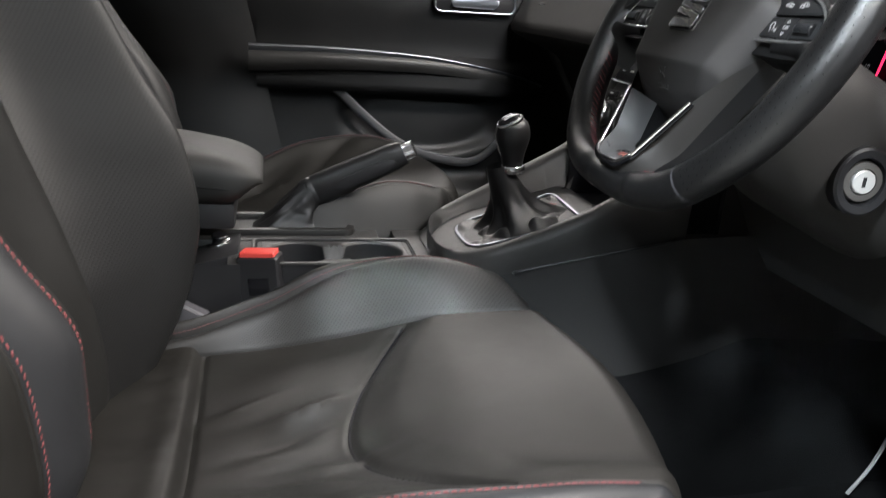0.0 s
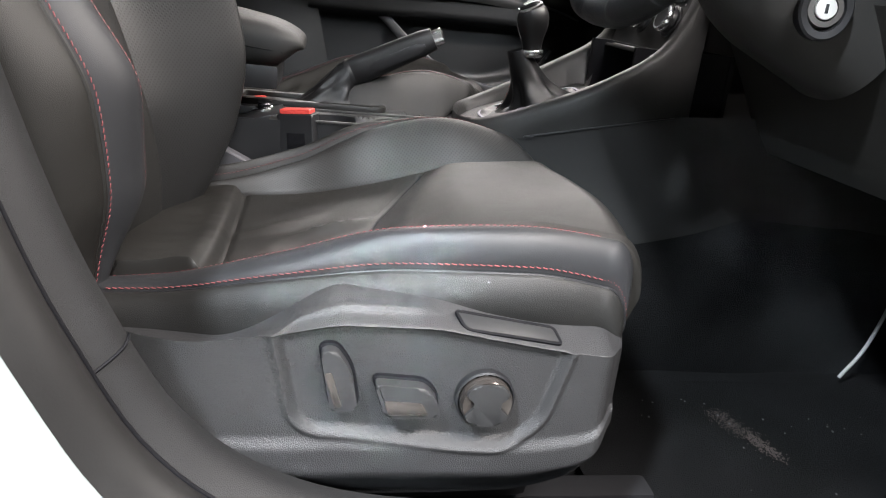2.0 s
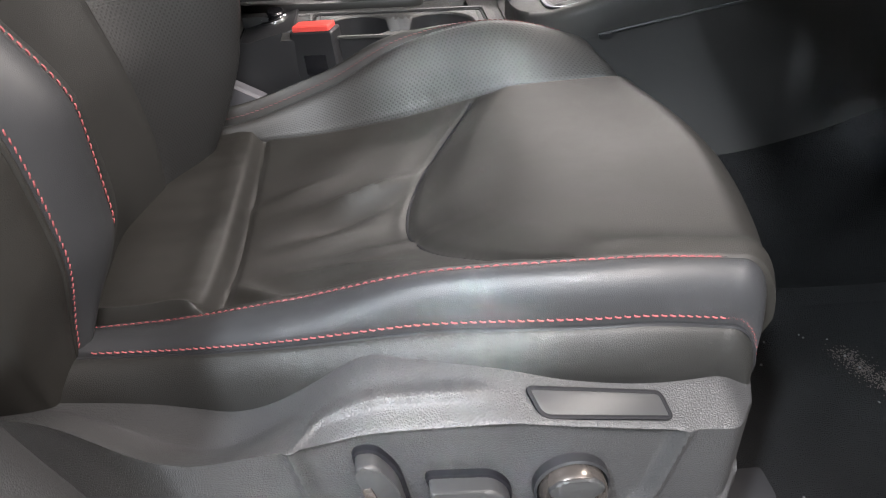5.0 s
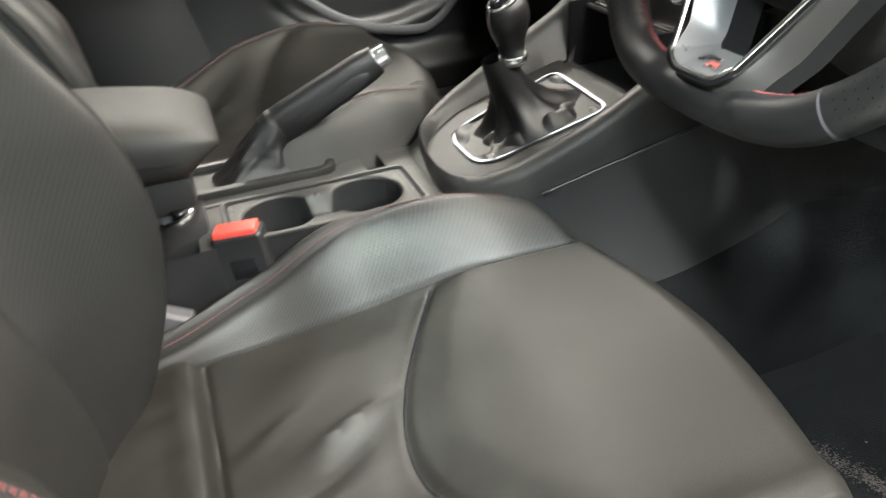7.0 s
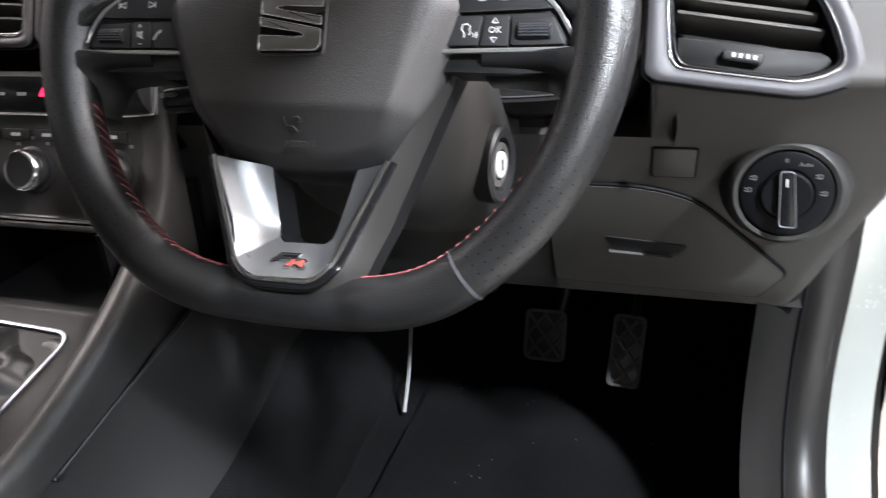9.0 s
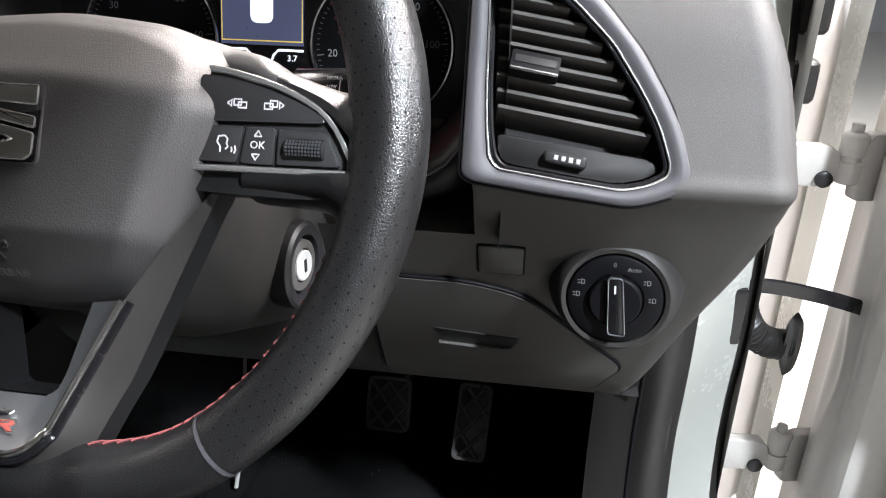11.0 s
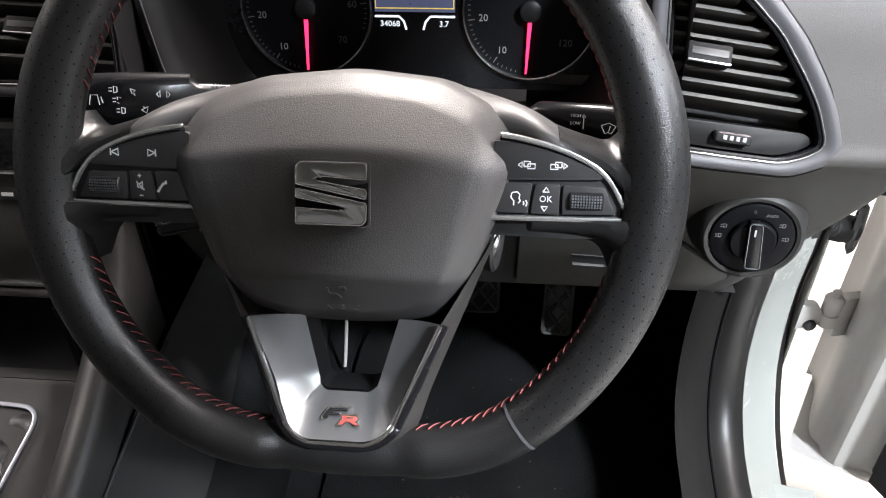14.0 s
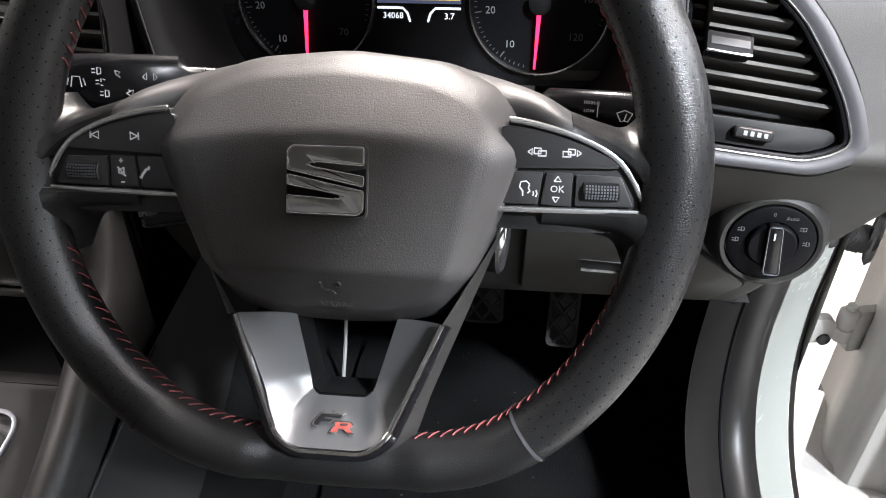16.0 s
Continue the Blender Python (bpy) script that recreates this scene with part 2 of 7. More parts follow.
def rounded(poly, r, n=5):
    """A polygon with its corners rounded."""
    p, out = [Vector(q) for q in poly], []
    for i in range(len(p)):
        a, b, c = p[i - 1], p[i], p[(i + 1) % len(p)]
        ra = r[i] if isinstance(r, (list, tuple)) else r
        k = min(ra, (a - b).length * 0.48, (c - b).length * 0.48)
        s, e = b + (a - b).normalized() * k, b + (c - b).normalized() * k
        for t in np.linspace(0, 1, n):
            out.append(((1 - t) ** 2 * s + 2 * t * (1 - t) * b + t**2 * e)[:])
    return out


def sheet(P, wrap_u=False, wrap_v=False, bm=None, uv=False):
    """A quad sheet from an array of points (nu, nv, 3). uv: lays it out flat in metres, for patterns that follow the skin."""
    bm = bm or bmesh.new()
    nu, nv = P.shape[:2]
    if uv:
        P = np.asarray(P, float)
        su = np.concatenate([[0], np.cumsum(np.linalg.norm(np.diff(P[:, nv // 2], axis=0), axis=1))])
        sv = np.concatenate([[0], np.cumsum(np.linalg.norm(np.diff(P[nu // 2], axis=0), axis=1))])
        layer = bm.loops.layers.uv.new("skin")
    vs = [[bm.verts.new(P[i, j]) for j in range(nv)] for i in range(nu)]
    for i in range(nu - (not wrap_u)):
        for j in range(nv - (not wrap_v)):
            q = (vs[i][j], vs[(i + 1) % nu][j], vs[(i + 1) % nu][(j + 1) % nv], vs[i][(j + 1) % nv])
            f = bm.faces.new(q)
            if uv:
                for loop, (a, b) in zip(f.loops, ((i, j), (i + 1, j), (i + 1, j + 1), (i, j + 1))):
                    loop[layer].uv = (su[a], sv[b])
    return bm


def sweep(path, section, up=(0, 0, 1), closed=False, bm=None, caps=True, scale=None):
    """A section (k, 2) swept along a path; section x lies across, y along up."""
    p, up = np.asarray(path, float), np.asarray(up, float)
    t = np.roll(p, -1, 0) - np.roll(p, 1, 0) if closed else np.gradient(p, axis=0)
    t /= np.linalg.norm(t, axis=1, keepdims=True)
    ups = up if up.ndim == 2 else np.repeat(up[None], len(p), 0)
    side = np.cross(t, ups)
    side /= np.linalg.norm(side, axis=1, keepdims=True) + 1e-12
    top = np.cross(side, t)
    sec = np.asarray(section, float)
    k = np.ones(len(p)) if scale is None else np.asarray(scale, float)
    P = p[:, None] + k[:, None, None] * (sec[None, :, :1] * side[:, None] + sec[None, :, 1:] * top[:, None])
    bm = sheet(P, closed, True, bm)
    if caps and not closed:
        bm.verts.ensure_lookup_table()
        n, m = len(p), len(sec)
        base = len(bm.verts) - n * m
        bm.faces.new([bm.verts[base + j] for j in range(m)])
        bm.faces.new([bm.verts[base + (n - 1) * m + j] for j in range(m)])
    return bm


def ring(rx, ry=None, n=10, power=2.0):
    """An oval section."""
    a = np.linspace(0, 2 * np.pi, n, endpoint=False)
    c, s = np.cos(a), np.sin(a)
    return np.stack([rx * np.sign(c) * abs(c) ** (2 / power), (ry or rx) * np.sign(s) * abs(s) ** (2 / power)], 1)


def box(cx, cy, cz, sx, sy, sz, bevel=0.003, m=None, bm=None, seg=2):
    """A bevelled block, centred, in the frame m."""
    b = bmesh.new()
    bmesh.ops.create_cube(b, size=1.0, matrix=Matrix.Translation((cx, cy, cz)) @ Matrix.Diagonal((sx, sy, sz, 1)))
    if bevel:
        bmesh.ops.bevel(b, geom=b.edges[:], offset=min(bevel, 0.45 * min(sx, sy, sz)), segments=seg, profile=0.7, affect="EDGES")
    if m:
        bmesh.ops.transform(b, matrix=m, verts=b.verts)
    return join(bm, b)


def join(bm, b):
    """Adds b to bm, or gives b back."""
    if bm is None:
        return b
    me = bpy.data.meshes.new("tmp")
    b.to_mesh(me)
    b.free()
    bm.from_mesh(me)
    bpy.data.meshes.remove(me)
    return bm


def slab(poly, z0, z1, m=None, bevel=0.002, bm=None, seg=2):
    """A flat plate with a polygonal outline, from z0 to z1 in the frame m; its upper rim is rounded."""
    b = bmesh.new()
    lo = [b.verts.new((x, y, z0)) for x, y in poly]
    hi = [b.verts.new((x, y, z1)) for x, y in poly]
    n = len(poly)
    b.faces.new(lo[::-1])
    top = b.faces.new(hi)
    for i in range(n):
        b.faces.new((lo[i], lo[(i + 1) % n], hi[(i + 1) % n], hi[i]))
    if bevel:
        bmesh.ops.bevel(b, geom=top.edges[:], offset=bevel, segments=seg, profile=0.6, affect="EDGES")
    if m:
        bmesh.ops.transform(b, matrix=m, verts=b.verts)
    return join(bm, b)


def rim(poly, w, z0, z1, m=None, bm=None):
    """A rounded bar of width w that runs along a closed outline in the frame m."""
    p = np.array([(x, y, (z0 + z1) / 2) for x, y in poly])
    b = sweep(p, ring(w / 2, (z1 - z0) / 2, 8, 3.0), (0, 0, 1), True)
    if m:
        bmesh.ops.transform(b, matrix=m, verts=b.verts)
    return join(bm, b)


def lathe(profile, m=None, n=32, bm=None):
    """A turned body: profile of (radius, height) about the z axis of the frame m."""
    a = np.linspace(0, 2 * np.pi, n, endpoint=False)
    P = np.array([[(r * np.cos(t), r * np.sin(t), h) for t in a] for r, h in profile])
    b = sheet(P, False, True)
    bmesh.ops.remove_doubles(b, verts=b.verts, dist=1e-6)
    if m:
        bmesh.ops.transform(b, matrix=m, verts=b.verts)
    return join(bm, b)


def axes(o, x, y):
    """The frame at o with the given x axis and a y axis near the given one."""
    x = Vector(x).normalized()
    z = x.cross(Vector(y)).normalized()
    y = z.cross(x)
    m = Matrix((x, y, z)).transposed().to_4x4()
    m.translation = o
    return m


def tube(points, r, n=40, sides=8, closed=False, bm=None, up=(0, 0, 1)):
    return sweep(smoothed(points, n, closed), ring(r, r, sides), up, closed, bm)


def stitches(curve, normals, gap=0.0056, length=0.0036, r=0.00055, slant=0.0004, bm=None):
    """A row of short threads along a curve, each a small rounded bar lying on the surface."""
    c, nn = np.asarray(curve, float), np.asarray(normals, float)
    s = np.r_[0, np.cumsum(np.linalg.norm(np.diff(c, axis=0), axis=1))]
    bm = bm or bmesh.new()
    for u in np.arange(gap, s[-1] - gap, gap):
        a, b = u - length / 2, u + length / 2
        pa = np.array([np.interp(a, s, c[:, k]) for k in range(3)])
        pb = np.array([np.interp(b, s, c[:, k]) for k in range(3)])
        nv = np.array([np.interp(u, s, nn[:, k]) for k in range(3)])
        nv /= np.linalg.norm(nv) + 1e-9
        side = np.cross(pb - pa, nv)
        side /= np.linalg.norm(side) + 1e-9
        pa, pb = pa - side * slant, pb + side * slant
        mid = (pa + pb) / 2 + nv * r * 1.3
        sweep(np.array([pa, pa * 0.8 + pb * 0.2 + nv * r, mid, pa * 0.2 + pb * 0.8 + nv * r, pb]), ring(r, r, 5), nv, bm=bm)
    return bm


def writing(name, text, size, m, mat, parent, align="CENTER"):
    """Letters of the built-in font as a thin mesh in the frame m."""
    cu = bpy.data.curves.new(name, "FONT")
    cu.body, cu.size, cu.align_x, cu.align_y, cu.extrude, cu.resolution_u = text, size, align, "CENTER", 0.0002, 2
    tmp = bpy.data.objects.new(name, cu)
    scene.collection.objects.link(tmp)
    me = bpy.data.meshes.new_from_object(tmp.evaluated_get(bpy.context.evaluated_depsgraph_get()))
    bpy.data.objects.remove(tmp)
    bm = bmesh.new()
    bm.from_mesh(me)
    bpy.data.meshes.remove(me)
    bmesh.ops.transform(bm, matrix=m, verts=bm.verts)
    return part(name, bm, mat, parent, smooth=0)


def bump_at(d, w):
    return math.exp(-((d / w) ** 2))


def step(x, a, b):
    t = min(max((x - a) / (b - a), 0.0), 1.0)
    return t * t * (3 - 2 * t)

# ---- the hall round the car ----
single("hall_floor", box(0.0, 0.0, -0.05, 16, 14, 0.1, 0), FLOOR_TILE, "pale polished showroom floor", "floor", kind="structure", smooth=0)
for i, (cx, cy, sx, sy) in enumerate(((8, 0, 0.2, 14), (-8, 0, 0.2, 14), (0, 7, 16.2, 0.2), (0, -7, 16.2, 0.2))):
    single(f"wall_{i + 1}", box(cx, cy, 1.8, sx, sy, 3.6, 0), HALL_WALL, "plain pale hall wall", "wall", kind="structure", smooth=0)
single("ceiling", box(0, 0, 3.65, 16.2, 14.2, 0.1, 0), HALL_WALL, "plain pale hall ceiling", "ceiling", kind="structure", smooth=0)

# ---- car body round the cabin ----
# The floor pan: flat under the seats, rising to the toe board.
body = thing("car_body", (0.0, 0.36, 0.15), "white hatchback body with an open driver's door", "car", kind="structure")


def floor_z(x, y):
    return 0.265 + 0.16 * step(x, 0.56, 0.84) + 0.35 * step(x, 0.72, 0.95) + 0.004 * noise.noise((x * 9, y * 9, 0.3))


P = np.array([[(x, y, floor_z(x, y)) for y in np.linspace(-0.37, 1.09, 74)] for x in np.linspace(-1.25, 0.95, 110)])
part("carpet", sheet(P), CARPET, body, "dark moulded carpet")


def mat_z(x, y):
    return floor_z(x, y) + 0.008 + 0.003 * noise.noise((x * 14, y * 14, 2.0))


outline = rounded([(-0.02, -0.27), (-0.02, 0.10), (0.20, 0.14), (0.56, 0.135), (0.60, -0.26), (0.30, -0.31)], 0.05)
bm = bmesh.new()
top = [bm.verts.new((x, y, mat_z(x, y) + 0.004)) for x, y in outline]
bm.faces.new(top)
geo = bmesh.ops.extrude_face_region(bm, geom=bm.faces[:])
bmesh.ops.translate(bm, verts=[v for v in geo["geom"] if isinstance(v, bmesh.types.BMVert)], vec=(0, 0, -0.012))
single("floor_mat", bm, CARPET, "dark carpet floor mat in the driver's footwell", "floor mat")

rng = random.Random(5)
bm = bmesh.new()
for _ in range(60):
    x, y = rng.uniform(0.02, 0.55), rng.uniform(-0.25, 0.10)
    k = rng.uniform(0.0008, 0.0022)
    box(x, y, mat_z(x, y) + 0.0055, k, k * rng.uniform(0.5, 1.6), k * 0.7, 0, Matrix.Identity(4), bm)
single("crumb_scatter", bm, PEDAL_RUBBER, "pale crumbs and dust scattered on the dark floor mat", "dirt", kind="stuff", smooth=0)

rng = random.Random(9)
bm = bmesh.new()
for _ in range(900):
    k = rng.random()
    x, y = 0.205 + 0.034 * k + rng.gauss(0, 0.008) * (1.2 - 0.6 * k), 0.055 - 0.105 * k + rng.gauss(0, 0.006)
    r = rng.uniform(0.0004, 0.0011)
    box(x, y, mat_z(x, y) + 0.0048, r, r * rng.uniform(0.5, 2.5), 0.0006, 0, Matrix.Identity(4), bm)
single("speck_smear", bm, PALE_SPECKS, "pale brown smear of specks on the dark floor mat", "dirt", kind="stuff", smooth=0)

# Door aperture on the driver's side: an outline that the trim, the seal and the painted flange all follow.
APERTURE = [(-0.70, 1.30), (-0.610, 1.00), (-0.549, 0.78), (-0.506, 0.632), (-0.474, 0.552), (-0.434, 0.480), (-0.373, 0.427), (-0.277, 0.392), (-0.12, 0.375), (0.08, 0.368), (0.20, 0.372), (0.275, 0.395), (0.322, 0.45), (0.338, 0.53), (0.332, 0.64), (0.345, 0.78), (0.375, 0.93), (0.43, 1.05)]
AP = smoothed(APERTURE, 130)


def aperture_band(d0, d1, y0, y1, steps=4, bulge=0.0):
    """A band that follows the aperture: d is the distance outwards from its line, y the place across the car."""
    t = np.gradient(AP, axis=0)
    t /= np.linalg.norm(t, axis=1, keepdims=True)
    o = np.stack([t[:, 1], -t[:, 0]], 1)
    P = []
    for k in np.linspace(0, 1, steps):
        q = AP + o * (d0 + (d1 - d0) * k + bulge * math.sin(math.pi * k))
        P.append(np.stack([q[:, 0], np.full(len(q), y0 + (y1 - y0) * k), q[:, 1]], 1))
    return np.array(P)


# the trim is narrower beside the seat than beside the pedals
INNER = -0.036 + 0.012 * np.array([1 - step(x, -0.36, -0.10) for x in AP[:, 0]])[:, None]
part("sill_trim", sheet(aperture_band(INNER, -0.013, -0.290, -0.333, 9, -0.006)[:, :84]), DOOR_TRIM, body, "dark grey sill and pillar trim")
# same trim beside the pedals, coloured darker for the shade there
part("pillar_trim", sheet(aperture_band(INNER, -0.013, -0.290, -0.333, 9, -0.006)[:, 83:]), SHADED_TRIM, body, "matt lower pillar trim, colour darkened for shade")
bandp = aperture_band(INNER - 0.001, -0.0135, -0.2895, -0.333, 9, -0.0065)
j = int(np.argmin(abs(AP[:60, 1] - 0.53)))
part("trim_joint", sweep(bandp[:, j], ring(0.0011, 0.0011, 6), (1, 0, 0)), GAUGE, body)
q = aperture_band(-0.0135, -0.0135, -0.3345, -0.3345, 2)[0]
part("seal_groove", sweep(q, ring(0.0022, 0.0022, 8), (0, 1, 0)), GAUGE, body, "dark groove beside the seal")
part("door_seal", sheet(aperture_band(-0.014, -0.001, -0.336, -0.378, 11, -0.009)), RUBBER, body, "black rubber door seal")
part("flange", sheet(aperture_band(-0.002, 0.022, -0.376, -0.388, 5)[:, :89]), WHITE_PAINT, body, "white painted door aperture")
part("flange_step", sheet(aperture_band(0.022, 0.052, -0.388, -0.470, 6)[:, :89]), WHITE_PAINT, body, "white painted sill")
part("outer_sill", sheet(aperture_band(0.052, 0.16, -0.470, -0.500, 4)[:, :89]), WHITE_PAINT, body)
part("pillar_flange", sheet(aperture_band(-0.002, 0.040, -0.377, -0.428, 7, 0.003)[:, 86:]), WHITE_PAINT, body, "white painted pillar flange")
part("gap_seal", sheet(aperture_band(0.040, 0.054, -0.4285, -0.440, 3)[:, 86:]), RUBBER, body, "black rubber in the pillar gap")
part("kick_side", box(0.80, 1.10, 0.62, 0.40, 0.03, 0.80, 0.004), BLACK, body)
# Inner side walls of the footwell, and trim behind the seats.
part("kick_panel", box(0.60, -0.355, 0.47, 0.55, 0.03, 0.42, 0.01), BLACK, body, "black kick panel")
P = np.array([[(x, -0.345 + 0.03 * step(z, 0.26, 0.36), z) for z in np.linspace(0.24, 0.375, 8)] for x in np.linspace(-0.5, 0.36, 40)])
part("sill_inner", sheet(P), DOOR_TRIM, body)
part("rear_bulkhead", box(-1.25, 0.36, 0.68, 0.06, 1.5, 0.9, 0.02), PLUSH, body)
part("roof", box(-0.60, 0.36, 1.44, 1.45, 1.36, 0.04, 0.02), HEADLINER, body, "pale headliner")
# Unseen rail over the door, added to block the rear lamp from the wheel.
part("unseen_rail", box(-0.62, -0.350, 1.345, 1.44, 0.05, 0.15, 0.02), HEADLINER, body, "pale roof rail out of view, added to block lamp light")
part("firewall", box(0.98, 0.36, 0.62, 0.06, 1.5, 0.75, 0.02), BLACK, body)
part("bonnet", box(1.30, 0.36, 0.93, 0.70, 1.5, 0.05, 0.02), WHITE_PAINT, body)
part("rear_side", box(-0.98, -0.40, 0.70, 0.70, 0.04, 0.95, 0.01), PLUSH, body)
part("rear_side", box(-0.98, 1.12, 0.62, 0.70, 0.04, 0.75, 0.01), PLUSH, body)

# Door pillar on the driver's side with hinges, wiring boot and the open door.
P = []
for x, y in smoothed([(0.372, -0.439), (0.400, -0.441), (0.425, -0.447), (0.445, -0.444), (0.480, -0.452), (0.535, -0.472), (0.60, -0.51), (0.66, -0.56)], 30):
    P.append([(x, y, z) for z in np.linspace(0.20, 1.15, 20)])
part("hinge_pillar", sheet(np.array(P)), WHITE_DULL, body, "white painted hinge pillar")
wing = np.array([[(x, -0.56 - 0.02 * math.sin(x * 3), z) for z in np.linspace(0.15, 0.98, 8)] for x in np.linspace(0.64, 1.5, 12)])
for zz, ww in ((0.866, 0.040), (0.930, 0.046)):
    part("foam_block", box(0.452, -0.452, zz, 0.050, 0.030, ww, 0.010, None, seg=3), RUBBER, body, "black foam block on the pillar")
part("front_wing", sheet(wing), WHITE_PAINT, body, "white front wing")

# ---- driver's door, standing open ----
DOOR = Matrix.Translation((0.50, -0.568, 0.0)) @ Matrix.Rotation(radians(-118), 4, "Z")
# In the door's own frame x runs from the hinge along the door, y to its outer skin, z up.
open_door = thing("open_car_door", (0.50, -0.568, 0.22), "white car door standing wide open on its hinges", "car door")


def from_door(P):
    return np.array([[DOOR @ Vector(p) for p in r] for r in P])


# hinge-side end: a pressed face with a shoulder
end = [(0.052, -0.105), (0.036, -0.098), (0.028, -0.080), (0.012, -0.066), (0.004, -0.030), (0.0, 0.020), (-0.010, 0.055), (-0.02, 0.075)]
P = [[(x + 0.020 * step(z, 0.86, 1.02) + 0.010 * bump_at(z - 0.56, 0.07) * bump_at(y + 0.05, 0.03), y, z) for z in np.linspace(0.215, 1.0, 44)] for x, y in smoothed(end, 34)]
part("door_end", sheet(from_door(P)), WHITE_DULL, open_door, "white painted door end with pressed shoulders")
P = [[(x, -0.105 + 0.012 * step(x, 0.05, 0.09), z) for z in np.linspace(0.215, 0.98, 12)] for x in np.linspace(0.052, 0.12, 12)]
part("door_inner_skin", sheet(from_door(P)), WHITE_DULL, open_door)
P = [[(x, 0.075, z) for z in np.linspace(0.2, 1.0, 8)] for x in np.linspace(-0.02, 1.0, 12)]
part("door_outer_skin", sheet(from_door(P)), WHITE_PAINT, open_door, "white door skin")
P = [[(x, -0.112 - 0.030 * step(x, 0.098, 0.14) - 0.02 * step(z, 0.60, 0.66) * (1 - step(z, 0.70, 0.76)), z) for z in np.linspace(0.22, 0.97, 40)] for x in np.linspace(0.098, 0.98, 40)]
part("door_card", sheet(from_door(P)), DOOR_TRIM, open_door, "black door card")
part("door_bottom", sheet(from_door([[(x, y, 0.215) for y in np.linspace(-0.11, 0.075, 5)] for x in np.linspace(-0.01, 0.98, 8)])), WHITE_DULL, open_door)
seal = [DOOR @ Vector(p) for p in ((0.100, -0.108, 0.24), (0.098, -0.108, 0.50), (0.098, -0.108, 0.80), (0.11, -0.104, 0.97), (0.25, -0.10, 0.99))]
part("door_seal", tube(seal, 0.004, 60), RUBBER, open_door, "black rubber seal")
part("window_seal", tube([DOOR @ Vector(p) for p in ((0.03, -0.06, 1.0), (0.10, -0.05, 1.06), (0.25, -0.04, 1.16))], 0.012, 20), RUBBER, open_door, "black mirror and window seal")


def hinge(z):
    root = thing("hinge_assembly", (0.478, -0.500, z - 0.03), "white painted steel door hinge with a black bolt", "hinge", "door hinges")
    arm = [(-0.036, -0.020), (0.030, -0.020), (0.036, -0.012), (0.036, 0.010), (0.026, 0.021), (-0.036, 0.023)]
    m = axes((0.470, -0.482, z), (0.10, -1, 0), (0, 0, 1))
    part("body_leaf", slab(rounded(arm, 0.005, 4), -0.010, 0.004, m, 0.0025), WHITE_DULL, root, "white painted hinge arm")
    part("knuckle", lathe([(0.0, -0.026), (0.010, -0.026), (0.0125, -0.023), (0.0125, -0.004), (0.0105, -0.003), (0.0105, 0.002), (0.0125, 0.003), (0.0125, 0.022), (0.010, 0.025), (0.006, 0.026), (0.006, 0.034), (0.0, 0.035)], Matrix.Translation((0.474, -0.528, z + 0.010)), 20), WHITE_DULL, root, "white hinge knuckle")
    leaf = [(-0.018, -0.034), (0.012, -0.034), (0.017, -0.022), (0.012, -0.004), (0.020, 0.012), (0.016, 0.032), (-0.014, 0.036), (-0.020, 0.010)]
    part("door_leaf", slab(rounded(leaf, 0.006, 4), -0.012, 0.002, axes((0.476, -0.560, z), (0.30, -0.95, 0), (0, 0, 1)) @ Matrix.Diagonal((1.35, 1, 1, 1)), 0.003), WHITE_DULL, root, "white door-side leaf")
    part("bolt", lathe([(0.0, 0.0), (0.0085, 0.0), (0.0085, 0.004), (0.0065, 0.0055), (0.0, 0.0055)], m @ pose(0.022, -0.012, 0.004), 14), BLACK, root, "black bolt head")


hinge(0.777)
hinge(0.418)

strap = thing("door_check_strap", (0.44, -0.46, 0.62), "black steel door check strap", "check strap")
part("strap_bar", sweep(smoothed([(0.392, -0.425, 0.672), (0.398, -0.450, 0.676), (0.415, -0.515, 0.660), (0.436, -0.590, 0.633)], 30), [(-0.003, -0.007), (-0.001, -0.008), (0.003, -0.007), (0.003, 0.006), (0.001, 0.008), (-0.003, 0.006)]), GLOSS, strap, "black strap bar")
part("strap_bracket", box(0.372, -0.405, 0.655, 0.014, 0.045, 0.060, 0.008), GLOSS, strap, "dark blue-black bracket")
part("strap_stop", box(0.436, -0.590, 0.632, 0.010, 0.012, 0.052, 0.004), BLACK, strap)
boot_path = smoothed([(0.420, -0.436, 0.646), (0.424, -0.445, 0.624), (0.430, -0.460, 0.604), (0.436, -0.478, 0.592), (0.441, -0.498, 0.588)], 60)
wiring = thing("wiring_boot", (0.43, -0.47, 0.53), "ribbed black rubber wiring boot between pillar and door", "wiring boot")
part("bellows", sweep(boot_path, ring(0.015, 0.015, 14), scale=1 + 0.14 * np.sin(np.arange(60) * 1.6)), RUBBER, wiring, "ribbed rubber bellows")
part("boot_flange", lathe([(0.0, -0.004), (0.019, -0.004), (0.023, 0.0), (0.019, 0.005), (0.0, 0.006)], axes((0.443, -0.503, 0.588), (0, 0.05, 1), (-0.75, 0.55, 0)) @ Matrix.Diagonal((1.65, 1, 1, 1)), 20), RUBBER, wiring, "oval rubber flange")

# ---- passenger's door ----
pdoor = thing("passenger_door", (0.0, 1.08, 0.27), "closed black door card with a silver strip and map pocket", "car door")
DY = 1.085


